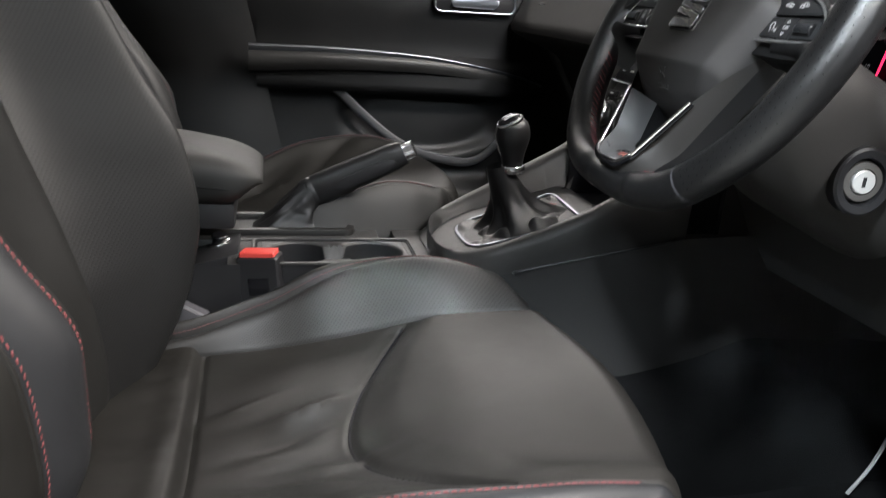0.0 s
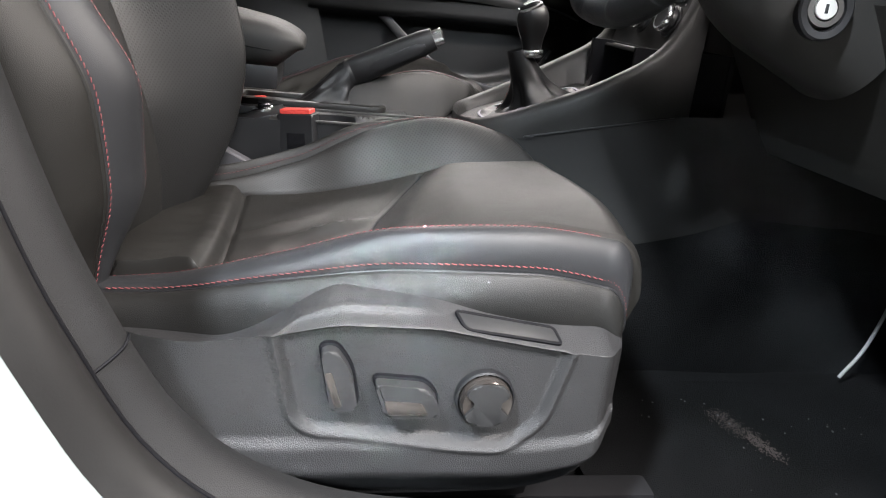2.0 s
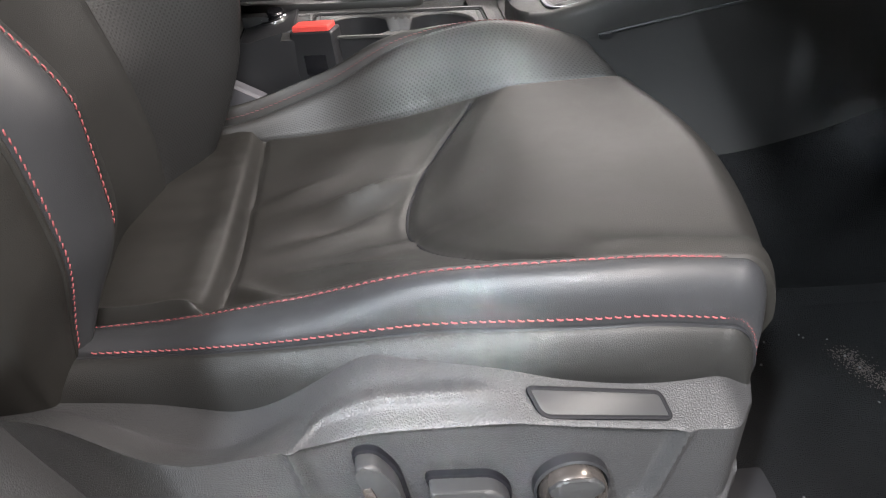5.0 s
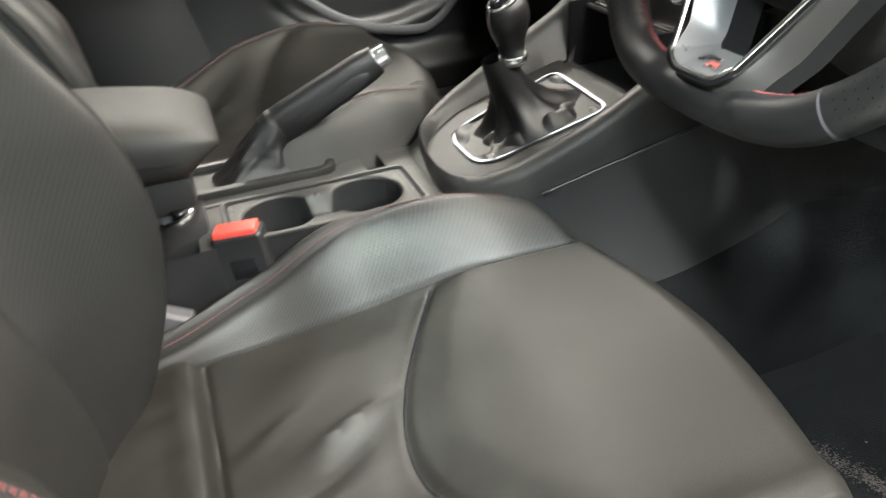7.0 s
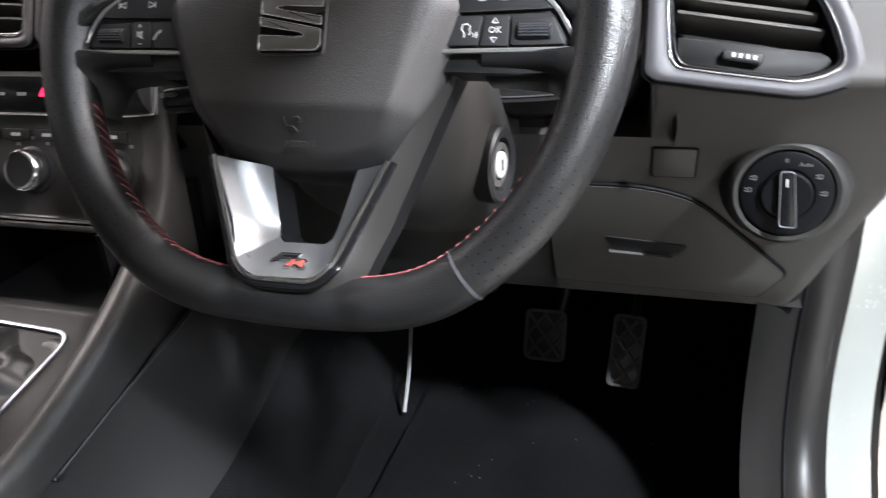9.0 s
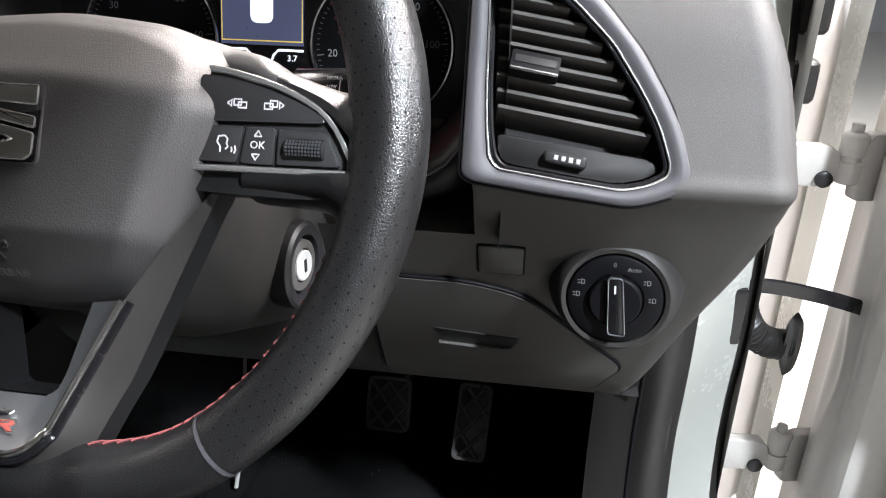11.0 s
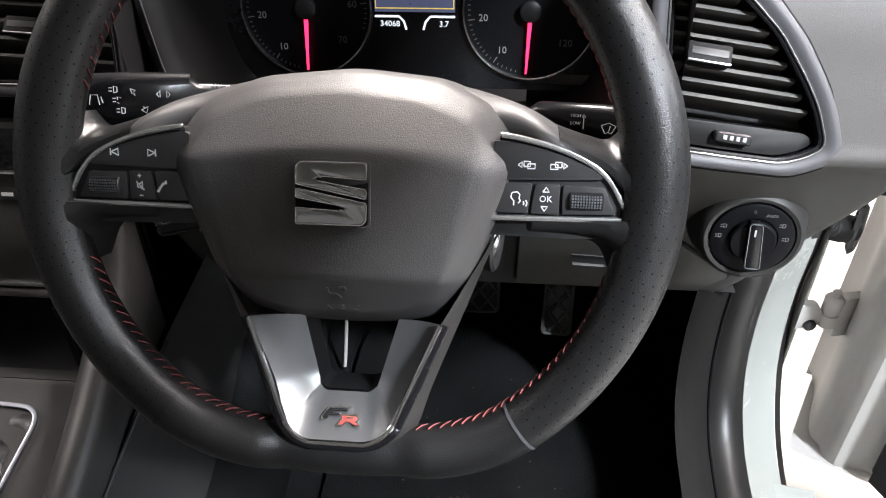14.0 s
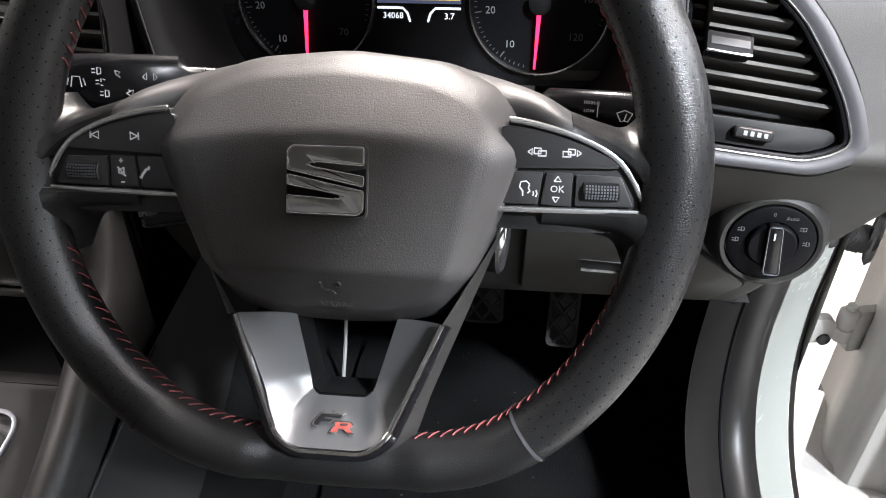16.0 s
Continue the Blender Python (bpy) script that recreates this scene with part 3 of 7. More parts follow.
def card(x, z):
    arm = step(z, 0.690, 0.715) * (1 - step(z, 0.760, 0.790))
    fade = 1 - step(x, 0.10, 0.30)
    y = DY - 0.055 * arm * fade - 0.012 * step(z, 0.80, 0.9)
    y -= 0.035 * (1 - step(z, 0.47, 0.53)) * (1 - 0.4 * step(x, 0.15, 0.4))
    # map pocket hollow
    px, pz = (x + 0.0) / 0.21, (z - 0.645) / 0.090
    y += 0.018 * (1 - step((px * px + pz * pz) ** 0.5, 0.7, 1.0)) * (1 - arm)
    return (x, y, z)


P = np.array([[card(x, z) for z in np.linspace(0.27, 0.97, 90)] for x in np.linspace(-0.372, 0.62, 90)])
pcard = part("door_card", sheet(P), DOOR_CARD, pdoor, "black grained door card")
part("door_back", box(0.28, 1.16, 0.62, 1.4, 0.02, 0.72, 0.004), BLACK, pdoor)
strip = smoothed([(-0.388, 1.018, 0.788), (-0.20, 1.020, 0.792), (-0.012, 1.024, 0.786), (0.12, 1.036, 0.770), (0.21, 1.058, 0.752), (0.27, 1.074, 0.735)], 60)
part("silver_strip", sweep(strip, ring(0.006, 0.0085, 10, 3.0), (0, -0.35, 1), scale=np.linspace(1.0, 0.25, 60)), SATIN, pcard, "satin silver trim strip")
rows = []
for dy, dz in ((0.000, -0.004), (-0.010, -0.008), (-0.016, -0.018), (-0.015, -0.034), (-0.008, -0.046), (0.010, -0.052), (0.040, -0.052)):
    rows.append([(x, y + dy * k, z + dz * (0.35 + 0.65 * k)) for (x, y, z), k in zip(strip, np.linspace(1.0, 0.1, len(strip)))])
part("armrest", sheet(np.array(rows)), DOOR_SOFT, pcard, "padded dark grey armrest band")
edge = smoothed([(-0.36, 1.066, 0.729), (-0.245, 1.060, 0.728), (-0.205, 1.058, 0.708), (-0.150, 1.055, 0.660), (-0.075, 1.052, 0.603), (0.0, 1.052, 0.572), (0.085, 1.052, 0.556), (0.130, 1.054, 0.566), (0.170, 1.060, 0.600), (0.215, 1.072, 0.655)], 80)
part("pocket_edge", sweep(edge, ring(0.006, 0.011, 10, 3.0), (0, -0.5, 1)), SATIN_GREY, pcard, "grey map pocket edge")
part("sill_step", box(0.05, 1.02, 0.40, 0.86, 0.05, 0.06, 0.012), PLASTIC, pdoor)
hm = axes((0.085, 1.062, 0.902), (1, 0, 0.02), (0, 0, 1))
part("handle_bowl", slab(rounded([(-0.085, -0.016), (0.095, -0.016), (0.095, 0.03), (-0.085, 0.03)], 0.016), -0.02, 0.004, hm, 0.003), BLACK, pcard, "black handle bowl")
part("handle_frame", rim(rounded([(-0.085, -0.016), (0.095, -0.016), (0.095, 0.03), (-0.085, 0.03)], 0.016), 0.005, 0.0, 0.008, hm), SATIN, pcard, "silver handle surround")
part("door_pull", slab(rounded([(-0.05, -0.006), (0.05, -0.008), (0.06, 0.012), (-0.05, 0.014)], 0.008), 0.004, 0.014, hm, 0.004), SATIN, pcard, "silver door pull")
P = np.array([[(x - 0.24 * (z - 0.6), 1.06 - 0.03 * math.sin((x + 0.62) * 9), z) for z in np.linspace(0.27, 1.3, 20)] for x in np.linspace(-0.62, -0.325, 18)])
pil = single("pillar_trim", sheet(P), DOOR_CARD, "black door pillar trim", "pillar trim", kind="structure")
part("belt_anchor", box(-0.505, 1.028, 0.965, 0.020, 0.012, 0.06, 0.004), SATIN, pil, "bright belt anchor")

# ---- seats ----
TABLES = {}


def across(stations, curves, x):
    """The control points of a cross-section at x: an array (curves, 2), from a fine table of the smooth curves."""
    if stations not in TABLES:
        xs = np.linspace(stations[0], stations[-1] + 0.03, 400)
        TABLES[stations] = np.stack([np.stack([spline(stations, a, xs), spline(stations, b, xs)], 1) for a, b in curves], 1)
    tab = TABLES[stations]
    k = min(max((x - stations[0]) / (stations[-1] + 0.03 - stations[0]) * 399, 0), 398.999)
    i = int(k)
    return tab[i] * (1 - k + i) + tab[i + 1] * (k - i)


def section(c, v):
    """The point at v on a smooth section through the rows of c."""
    i = min(int(v), len(c) - 2)
    t = v - i
    a, b = c[i], c[i + 1]
    d = b - a
    da = a - c[i - 1] if i else d
    db = c[i + 2] - b if i + 2 < len(c) else d
    ma = np.where(da * d > 0, 2 * da * d / (da + d + 1e-12), 0.0)
    mb = np.where(db * d > 0, 2 * db * d / (db + d + 1e-12), 0.0)
    r = (2 * t**3 - 3 * t**2 + 1) * a + (t**3 - 2 * t**2 + t) * ma + (3 * t**2 - 2 * t**3) * b + (t**3 - t**2) * mb
    return float(r[0]), float(r[1])


class Cushion:
    """The seat cushion's skin: u runs from the backrest to the front, v across from the door side to the tunnel side.
    Seams lie at the whole values of v."""

    X = (-0.56, -0.46, -0.36, -0.26, -0.16, -0.06)
    SKIN = (  # y and z of the lower edge, two seams, the pan's edge, its middle, its far edge, the far seam, the ridge and the far lower edge
        ((-0.150, -0.165, -0.195, -0.218, -0.222, -0.208), (0.470, 0.478, 0.498, 0.520, 0.520, 0.500)),
        ((-0.125, -0.143, -0.178, -0.200, -0.213, -0.205), (0.503, 0.514, 0.543, 0.565, 0.571, 0.553)),
        ((-0.095, -0.108, -0.142, -0.174, -0.189, -0.183), (0.500, 0.514, 0.551, 0.589, 0.600, 0.588)),
        ((-0.070, -0.080, -0.105, -0.130, -0.140, -0.135), (0.486, 0.495, 0.520, 0.562, 0.577, 0.571)),
        ((0.035, 0.035, 0.035, 0.035, 0.035, 0.035), (0.478, 0.484, 0.490, 0.511, 0.550, 0.566)),
        ((0.200, 0.195, 0.190, 0.170, 0.140, 0.120), (0.482, 0.488, 0.496, 0.519, 0.556, 0.570)),
        ((0.236, 0.232, 0.232, 0.212, 0.178, 0.155), (0.488, 0.493, 0.500, 0.526, 0.563, 0.577)),
        ((0.247, 0.246, 0.262, 0.263, 0.238, 0.216), (0.496, 0.508, 0.536, 0.588, 0.614, 0.594)),
        ((0.276, 0.276, 0.294, 0.305, 0.285, 0.260), (0.470, 0.475, 0.490, 0.530, 0.530, 0.510)),
    )

    def front(self, y):
        return -0.040 - 1.1 * (y - 0.01) ** 2

    def top(self, x, v):
        c = across(self.X, self.SKIN, x)
        y, z = section(c, v)
        f = v % 1.0
        puff = np.sin(np.pi * f) ** 0.8
        if v < 1:
            z, y = z, y - 0.007 * puff
        elif v < 2:
            z, y = z + 0.006 * puff, y - 0.003 * puff
        elif 6 < v < 7:
            z, y = z + 0.003 * puff, y - 0.004 * puff
        elif v > 7:
            z += 0.031 * math.sin(math.pi * f) ** 0.7 * (1 - step(x, -0.33, -0.16)) * (1 - 0.35 * f)
        seam = sum(bump_at(v - s, 0.045) for s in (1, 2, 7)) * 0.0022 + bump_at(v - 6, 0.05) * 0.004
        z -= seam
        if 2 <= v <= 6:
            w = step(v, 2.0, 2.6) * (1 - step(v, 5.6, 6.0))
            line = -0.276 + 2.6 * (y - 0.01) ** 2
            d = x - line
            z += w * (0.010 * step(d, -0.004, 0.050) - 0.0042 * bump_at(d, 0.0045) - 0.003 * bump_at(d + 0.012, 0.016))
            g = x + 0.427
            gw = step(v, 2.0, 2.10) * (1 - step(v, 5.86, 6.0))
            z += gw * (0.06 * min(max(-g - 0.006, 0.0), 0.09) + 0.011 * (1 - step(g, -0.010, 0.002)) + 0.003 * bump_at(g + 0.020, 0.014) - 0.0035 * bump_at(g - 0.004, 0.004))
            z += gw * 0.0022 * bump_at(x + 0.465, 0.03) * noise.noise((x * 16, y * 55, 2.2))
            # folds that run back from the pad
            for fx, fy, ang, wid, amp in ((-0.315, 0.085, 0.25, 0.009, 0.0050), (-0.33, 0.05, 0.35, 0.011, -0.0042), (-0.345, 0.015, 0.20, 0.010, 0.0028), (-0.33, -0.06, -0.45, 0.009, 0.0045), (-0.35, -0.085, -0.6, 0.008, -0.0042), (-0.39, -0.08, -0.9, 0.009, 0.0042), (-0.375, 0.11, 0.5, 0.008, 0.0030), (-0.30, -0.03, -0.2, 0.007, 0.0028)):
                along = (x - fx) * math.cos(ang) + (y - fy) * math.sin(ang)
                over = -(x - fx) * math.sin(ang) + (y - fy) * math.cos(ang)
                z += w * 1.8 * amp * bump_at(over, wid) * bump_at(along, 0.045)
            z += w * (0.0007 * noise.noise((x * 16, y * 16, 1.7)) + 0.0002 * noise.noise((x * 60, y * 60, 4.1)))
        return y, z

    def at(self, u, v):
        """u up to 1: the top; past 1: round the nose and down the front."""
        y0, _ = self.top(-0.12, v)
        xf = float(self.front(y0))
        if u <= 1:
            x = -0.56 + u * (xf + 0.56)
            y, z = self.top(x, v)
            return (x, y, z)
        y, z = self.top(xf, v)
        r = 0.034 if 2 < v < 6.5 else 0.024
        a = min(u - 1, 0.5) * math.pi
        drop = max(u - 1.5, 0.0)
        inward = 1 - 0.10 * drop
        return (xf + r * math.sin(a) - 0.06 * drop, 0.03 + (y - 0.03) * inward, max(z - 1.5 * r * (1 - math.cos(a)) - 0.20 * drop, 0.40))

    def grid(self, v0, v1, nv, us):
        return np.array([[self.at(u, v) for v in np.linspace(v0, v1, nv)] for u in us])

    def seam(self, v, u0, u1, n=90, shift=0.0):
        c = np.array([self.at(u, v + shift) for u in np.linspace(u0, u1, n)])
        a = np.array([self.at(u, v + shift - 0.06) for u in np.linspace(u0, u1, n)])
        b = np.array([self.at(u, v + shift + 0.06) for u in np.linspace(u0, u1, n)])
        nn = np.cross(np.gradient(c, axis=0), b - a)
        nn /= np.linalg.norm(nn, axis=1, keepdims=True) + 1e-9
        nn *= np.sign(nn[:, 2:3] + 1e-6)
        return c, nn


class Back:
    """The backrest's skin: u runs up, v across from the door side to the tunnel side; seams at whole values of v."""

    Z = (0.455, 0.53, 0.60, 0.67, 0.74, 0.82, 1.00)
    SKIN = (  # y and x of: rear edge, outer side, outer seam, inner seam, crest, thin seam, middle, far seam, far crest, far edge, far rear edge
        ((-0.160, -0.178, -0.185, -0.190, -0.195, -0.20, -0.20), (-0.600, -0.615, -0.635, -0.655, -0.675, -0.70, -0.74)),
        ((-0.150, -0.170, -0.180, -0.187, -0.192, -0.197, -0.195), (-0.530, -0.530, -0.535, -0.550, -0.565, -0.590, -0.64)),
        ((-0.128, -0.132, -0.142, -0.147, -0.152, -0.155, -0.150), (-0.520, -0.507, -0.492, -0.498, -0.528, -0.572, -0.66)),
        ((-0.118, -0.108, -0.097, -0.102, -0.112, -0.115, -0.105), (-0.532, -0.500, -0.474, -0.474, -0.506, -0.556, -0.65)),
        ((-0.080, -0.070, -0.064, -0.072, -0.085, -0.090, -0.085), (-0.536, -0.506, -0.482, -0.486, -0.520, -0.568, -0.66)),
        ((-0.040, -0.030, -0.030, -0.038, -0.048, -0.055, -0.060), (-0.538, -0.514, -0.508, -0.525, -0.556, -0.598, -0.68)),
        ((0.035, 0.035, 0.035, 0.035, 0.035, 0.035, 0.035), (-0.536, -0.524, -0.536, -0.558, -0.582, -0.608, -0.665)),
        ((0.130, 0.130, 0.130, 0.135, 0.140, 0.145, 0.140), (-0.510, -0.505, -0.515, -0.535, -0.560, -0.588, -0.645)),
        ((0.190, 0.205, 0.215, 0.222, 0.225, 0.222, 0.21), (-0.495, -0.458, -0.432, -0.424, -0.438, -0.478, -0.565)),
        ((0.215, 0.232, 0.243, 0.250, 0.253, 0.25, 0.24), (-0.510, -0.475, -0.450, -0.442, -0.456, -0.498, -0.59)),
        ((0.225, 0.245, 0.255, 0.26, 0.262, 0.262, 0.25), (-0.600, -0.615, -0.635, -0.655, -0.675, -0.70, -0.74)),
    )

    def at(self, u, v):
        z = 0.455 + 0.545 * u
        c = across(self.Z, self.SKIN, z)
        y, x = section(c, v)
        f = v % 1.0
        puff = math.sin(math.pi * f) ** 0.8 if f else 0.0
        if v < 2:
            y -= 0.005 * puff
        elif v < 3:
            x += 0.005 * puff
            y -= 0.003 * puff
        x -= sum(bump_at(v - s, 0.05) for s in (2, 3, 5, 7, 9)) * 0.0022
        x += 0.0015 * noise.noise((y * 14, z * 14, 4.2))
        return (x, y, z)

    def grid(self, v0, v1, nv, nu):
        return np.array([[self.at(u, v) for v in np.linspace(v0, v1, nv)] for u in np.linspace(0, 1, nu)])

    def seam(self, v, u0, u1, n=80):
        c = np.array([self.at(u, v) for u in np.linspace(u0, u1, n)])
        a = np.array([self.at(u, v - 0.06) for u in np.linspace(u0, u1, n)])
        b = np.array([self.at(u, v + 0.06) for u in np.linspace(u0, u1, n)])
        nn = np.cross(b - a, np.gradient(c, axis=0))
        nn /= np.linalg.norm(nn, axis=1, keepdims=True) + 1e-9
        nn *= np.sign(nn[:, :1] + 1e-6)
        return c, nn


def shifted(P, dy):
    Q = np.array(P, float)
    if dy:
        Q[..., 1] = 2 * 0.035 - Q[..., 1] + dy - 0.07
    return Q


TOP_US = np.r_[np.linspace(0, 1, 210), np.linspace(1.04, 1.5, 12), np.linspace(1.6, 2.4, 6)]


def build_seat(name, label, dy, near, recline=0.0, lift=0.0):
    """A sports seat; the far one is the same seat mirrored across the tunnel."""
    root = thing(name, (-0.3, 0.035 + dy, 0.27), label, "car seat", "front seats")
    cu, ba = Cushion(), Back()
    us = TOP_US if near else np.r_[np.linspace(0, 1, 60), np.linspace(1.1, 1.5, 6), np.linspace(1.7, 2.4, 4)]
    dens = 1.0 if near else 0.5

    def n(k):
        return max(4, int(k * dens))

    def leant(P):
        Q = shifted(P, dy)
        Q[..., 0] -= recline * (Q[..., 2] - 0.455)
        return Q

    seat = part("cushion", sheet(shifted(cu.grid(2, 6, n(110), us), dy)), LEATHER_SMOOTH, root, "creased black leather with a raised front pad")
    part("side_bolster", sheet(shifted(cu.grid(1, 2, n(24), us), dy)), LEATHER_BAND, root, "grey leather band between red seams")
    part("skirt", sheet(shifted(cu.grid(0, 1, n(16), us), dy)), LEATHER, root)
    part("side_bolster", sheet(shifted(cu.grid(6, 7, n(34), us), dy), uv=True), PERFORATED, root, "perforated grey leather")
    part("skirt", sheet(shifted(cu.grid(7, 8, n(14), us), dy)), LEATHER, root)
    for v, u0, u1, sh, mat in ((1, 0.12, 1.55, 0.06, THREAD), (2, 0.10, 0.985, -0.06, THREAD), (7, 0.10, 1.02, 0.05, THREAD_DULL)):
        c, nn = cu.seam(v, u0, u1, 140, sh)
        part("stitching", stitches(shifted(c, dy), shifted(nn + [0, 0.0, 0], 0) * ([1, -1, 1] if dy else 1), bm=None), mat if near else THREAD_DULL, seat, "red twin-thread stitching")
        c2, _ = cu.seam(v, u0 - 0.04, u1 + (0.1 if v == 1 else 0.0), 120, -0.02 if v != 2 else 0.02)
        part("piping", sweep(shifted(c2, dy), ring(0.0014, 0.0014, 6)), BLACK, seat)
    # the sewn edge of the front pad, a near-black cord for the crease's shade
    c = []
    for v in np.linspace(2.25, 5.80, 60):
        x = -0.276
        for _ in range(4):
            x = -0.276 + 2.6 * (cu.top(x, v)[0] - 0.01) ** 2
        c.append((x - 0.0008, *cu.top(x - 0.0008, v)))
    part("pad_seam", sweep(shifted(np.array(c), dy), ring(0.0016, 0.0012, 6), (0, 0, 1)), GAUGE, seat, "sewn edge of the pad, drawn dark for its shade")
    back = part("backrest", sheet(leant(ba.grid(3, 7, n(70), n(70)))), LEATHER, root, "black leather backrest")
    part("back_bolster", sheet(leant(ba.grid(2, 3, n(20), n(70)))), LEATHER_BAND, root, "grey leather band between red seams")
    part("back_side", sheet(leant(ba.grid(0, 2, n(24), n(60)))), LEATHER_SMOOTH, root)
    part("back_bolster", sheet(leant(ba.grid(7, 9, n(40), n(70))), uv=True), PERFORATED_BLACK, root, "perforated leather")
    part("back_side", sheet(leant(ba.grid(9, 10, n(12), n(40)))), LEATHER_SMOOTH, root)
    for v, u0 in ((2, 0.10), (3, 0.24)):
        c, nn = ba.seam(v + 0.05, u0, 0.98)
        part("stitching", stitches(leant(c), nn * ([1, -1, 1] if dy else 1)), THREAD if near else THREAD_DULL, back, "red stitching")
    for v in (1.98, 9.0):
        c, _ = ba.seam(v, 0.03, 0.98)
        part("piping", sweep(leant(c), ring(0.0024, 0.0024, 8), (1, 0, 0)), LEATHER_SMOOTH, back, "black welt")
    c, _ = ba.seam(5, 0.1, 0.98)
    part("piping", sweep(leant(c), ring(0.0008, 0.0008, 6), (1, 0, 0)), BLACK, back)
    # rear shell of the backrest and the frame under the cushion
    P = np.array([[(ba.at(u, 0)[0] * (1 - w) + ba.at(u, 10)[0] * w - 0.03 * math.sin(math.pi * w), ba.at(u, 0)[1] * (1 - w) + ba.at(u, 10)[1] * w, 0.455 + 0.545 * u) for w in np.linspace(0, 1, 10)] for u in np.linspace(0, 1, 14)])
    part("back_shell", sheet(leant(P)), BLACK, root)
    part("seat_base", box(-0.33, 0.04 + dy, 0.375 - lift / 2, 0.44, 0.40, 0.13 + lift, 0.02), BLACK, root)
    for y in (-0.13, 0.20):
        part("seat_rail", box(-0.28, y + dy, 0.285 - lift / 2, 0.62, 0.035, 0.04 + lift, 0.006), BLACK, root, "black steel seat rail")
    return root


driver_seat = build_seat("driver_seat", "black leather sports seat with red stitching and power controls", 0.0, True)
passenger_seat = build_seat("passenger_seat", "black leather sports seat beside the centre console", 0.715, False, 0.14, 0.035)
passenger_seat.location += Vector((-0.01, 0.0, 0.035))


def side_panel():
    """The moulded panel on the door side of the driver's seat, with its three switches."""
    def outer(x, w):
        # w: 0 at the upper edge, 1 at the lower edge
        top = spline((-0.66, -0.54, -0.47, -0.42, -0.355, -0.30, -0.24, -0.187, -0.135, -0.078), (0.530, 0.527, 0.530, 0.533, 0.541, 0.550, 0.549, 0.541, 0.533, 0.527), x)
        low = spline((-0.66, -0.54, -0.42, -0.30, -0.17, -0.11, -0.078), (0.410, 0.400, 0.388, 0.378, 0.380, 0.394, 0.425), x)
        z = top + (low - top) * w
        y = -0.212 - 0.040 * min((top - z) / 0.0125, 1) ** 0.8 - 0.005 * step(w, 0.60, 0.68) + 0.022 * step(w, 0.78, 1.0)
        s = (top - z) / 0.0125
        rib = bump_at(s - 0.42 - 0.55 * step(-x, 0.335, 0.362), 0.13) * step(x, -0.366, -0.345) * (1 - step(x, -0.262, -0.232))
        y -= 0.0030 * rib
        dz = 0.0026 * rib
        y += 0.055 * step(-x, 0.40, 0.54) * (1 - 0.7 * step(w, 0.1, 0.7))
        y += 0.022 * step(x, -0.105, -0.076) ** 2
        # raised frame with a sunken field
        field = top - 0.0115
        low_edge = 0.448 - 0.012 * step(x, -0.33, -0.17)
        left, right = -0.355 + 0.20 * (0.535 - z), -0.128 - 0.25 * max(0.519 - z, 0.0)
        d = min(x - left, right - x, z - low_edge)
        if x - left < 0.02 and z - low_edge < 0.02:
            d = 0.02 - math.hypot(max(0.02 - (x - left), 0), max(0.02 - (z - low_edge), 0))
        if right - x < 0.035 and z - low_edge < 0.035:
            d = 0.035 - math.hypot(max(0.035 - (right - x), 0), max(0.035 - (z - low_edge), 0))
        inside = step(field - z, -0.001, 0.004)
        y += 0.0050 * step(d, 0.0, 0.007) * inside
        y -= 0.0028 * bump_at(d + 0.002, 0.003) * inside + 0.0026 * bump_at(field - z, 0.0028) * step(x, -0.365, -0.350) * (1 - step(x, -0.135, -0.118))
        # towards the backrest the shoulder sinks into a hollow beside the cushion
        dz -= 0.042 * max(1 - s, 0.0) * step(-x, 0.30, 0.41)
        return (x, y, z + dz)

    P = np.array([[outer(x, w) for w in np.r_[np.linspace(0, 0.10, 44), np.linspace(0.105, 0.2, 18), np.linspace(0.21, 1, 96)]] for x in np.linspace(-0.65, -0.078, 300)])
    inner = P[:, [0, -1]].copy()
    inner[:, :, 1] += 0.05
    full = np.concatenate([inner[:, :1], P, inner[:, 1:]], 1)
    front = full[-1:].copy()
    front[:, :, 0] += 0.006
    front[:, :, 1] = front[:, :, 1] * 0.3 + 0.7 * (-0.13)
    full = np.concatenate([full, (full[-1:] + front) / 2 + [0.006, -0.012, 0], front], 0)
    panel = part("side_panel", sheet(full), PLASTIC, driver_seat, "grained dark grey plastic seat panel")
    m = axes((0, -0.2505, 0), (1, 0, 0), (0, 0, 1))
    lever = rounded([(-0.3205, 0.521), (-0.309, 0.522), (-0.297, 0.505), (-0.291, 0.473), (-0.311, 0.471)], [0.005, 0.006, 0.012, 0.004, 0.004])
    part("backrest_switch", slab(lever, -0.008, 0.012, m, 0.0025, seg=3), SWITCH, panel, "upright dark grey switch")
    part("switch_gap", rim(lever, 0.0040, -0.006, 0.0016, m), GAUGE, panel)
    part("backrest_switch_cap", slab(rounded([(-0.3170, 0.504), (-0.3115, 0.505), (-0.3025, 0.4765), (-0.3085, 0.4755)], 0.002), 0.0100, 0.0131, m, 0.0006), INLAY, panel, "bright inlay")
    cushion_switch = rounded([(-0.280, 0.4955), (-0.240, 0.4925), (-0.2305, 0.480), (-0.230, 0.467), (-0.270, 0.467)], [0.005, 0.008, 0.008, 0.004, 0.005])
    part("cushion_switch", slab(cushion_switch, -0.008, 0.013, m, 0.003, seg=3), SWITCH, panel, "long dark grey switch")
    part("switch_gap", rim(cushion_switch, 0.0040, -0.006, 0.0016, m), GAUGE, panel)
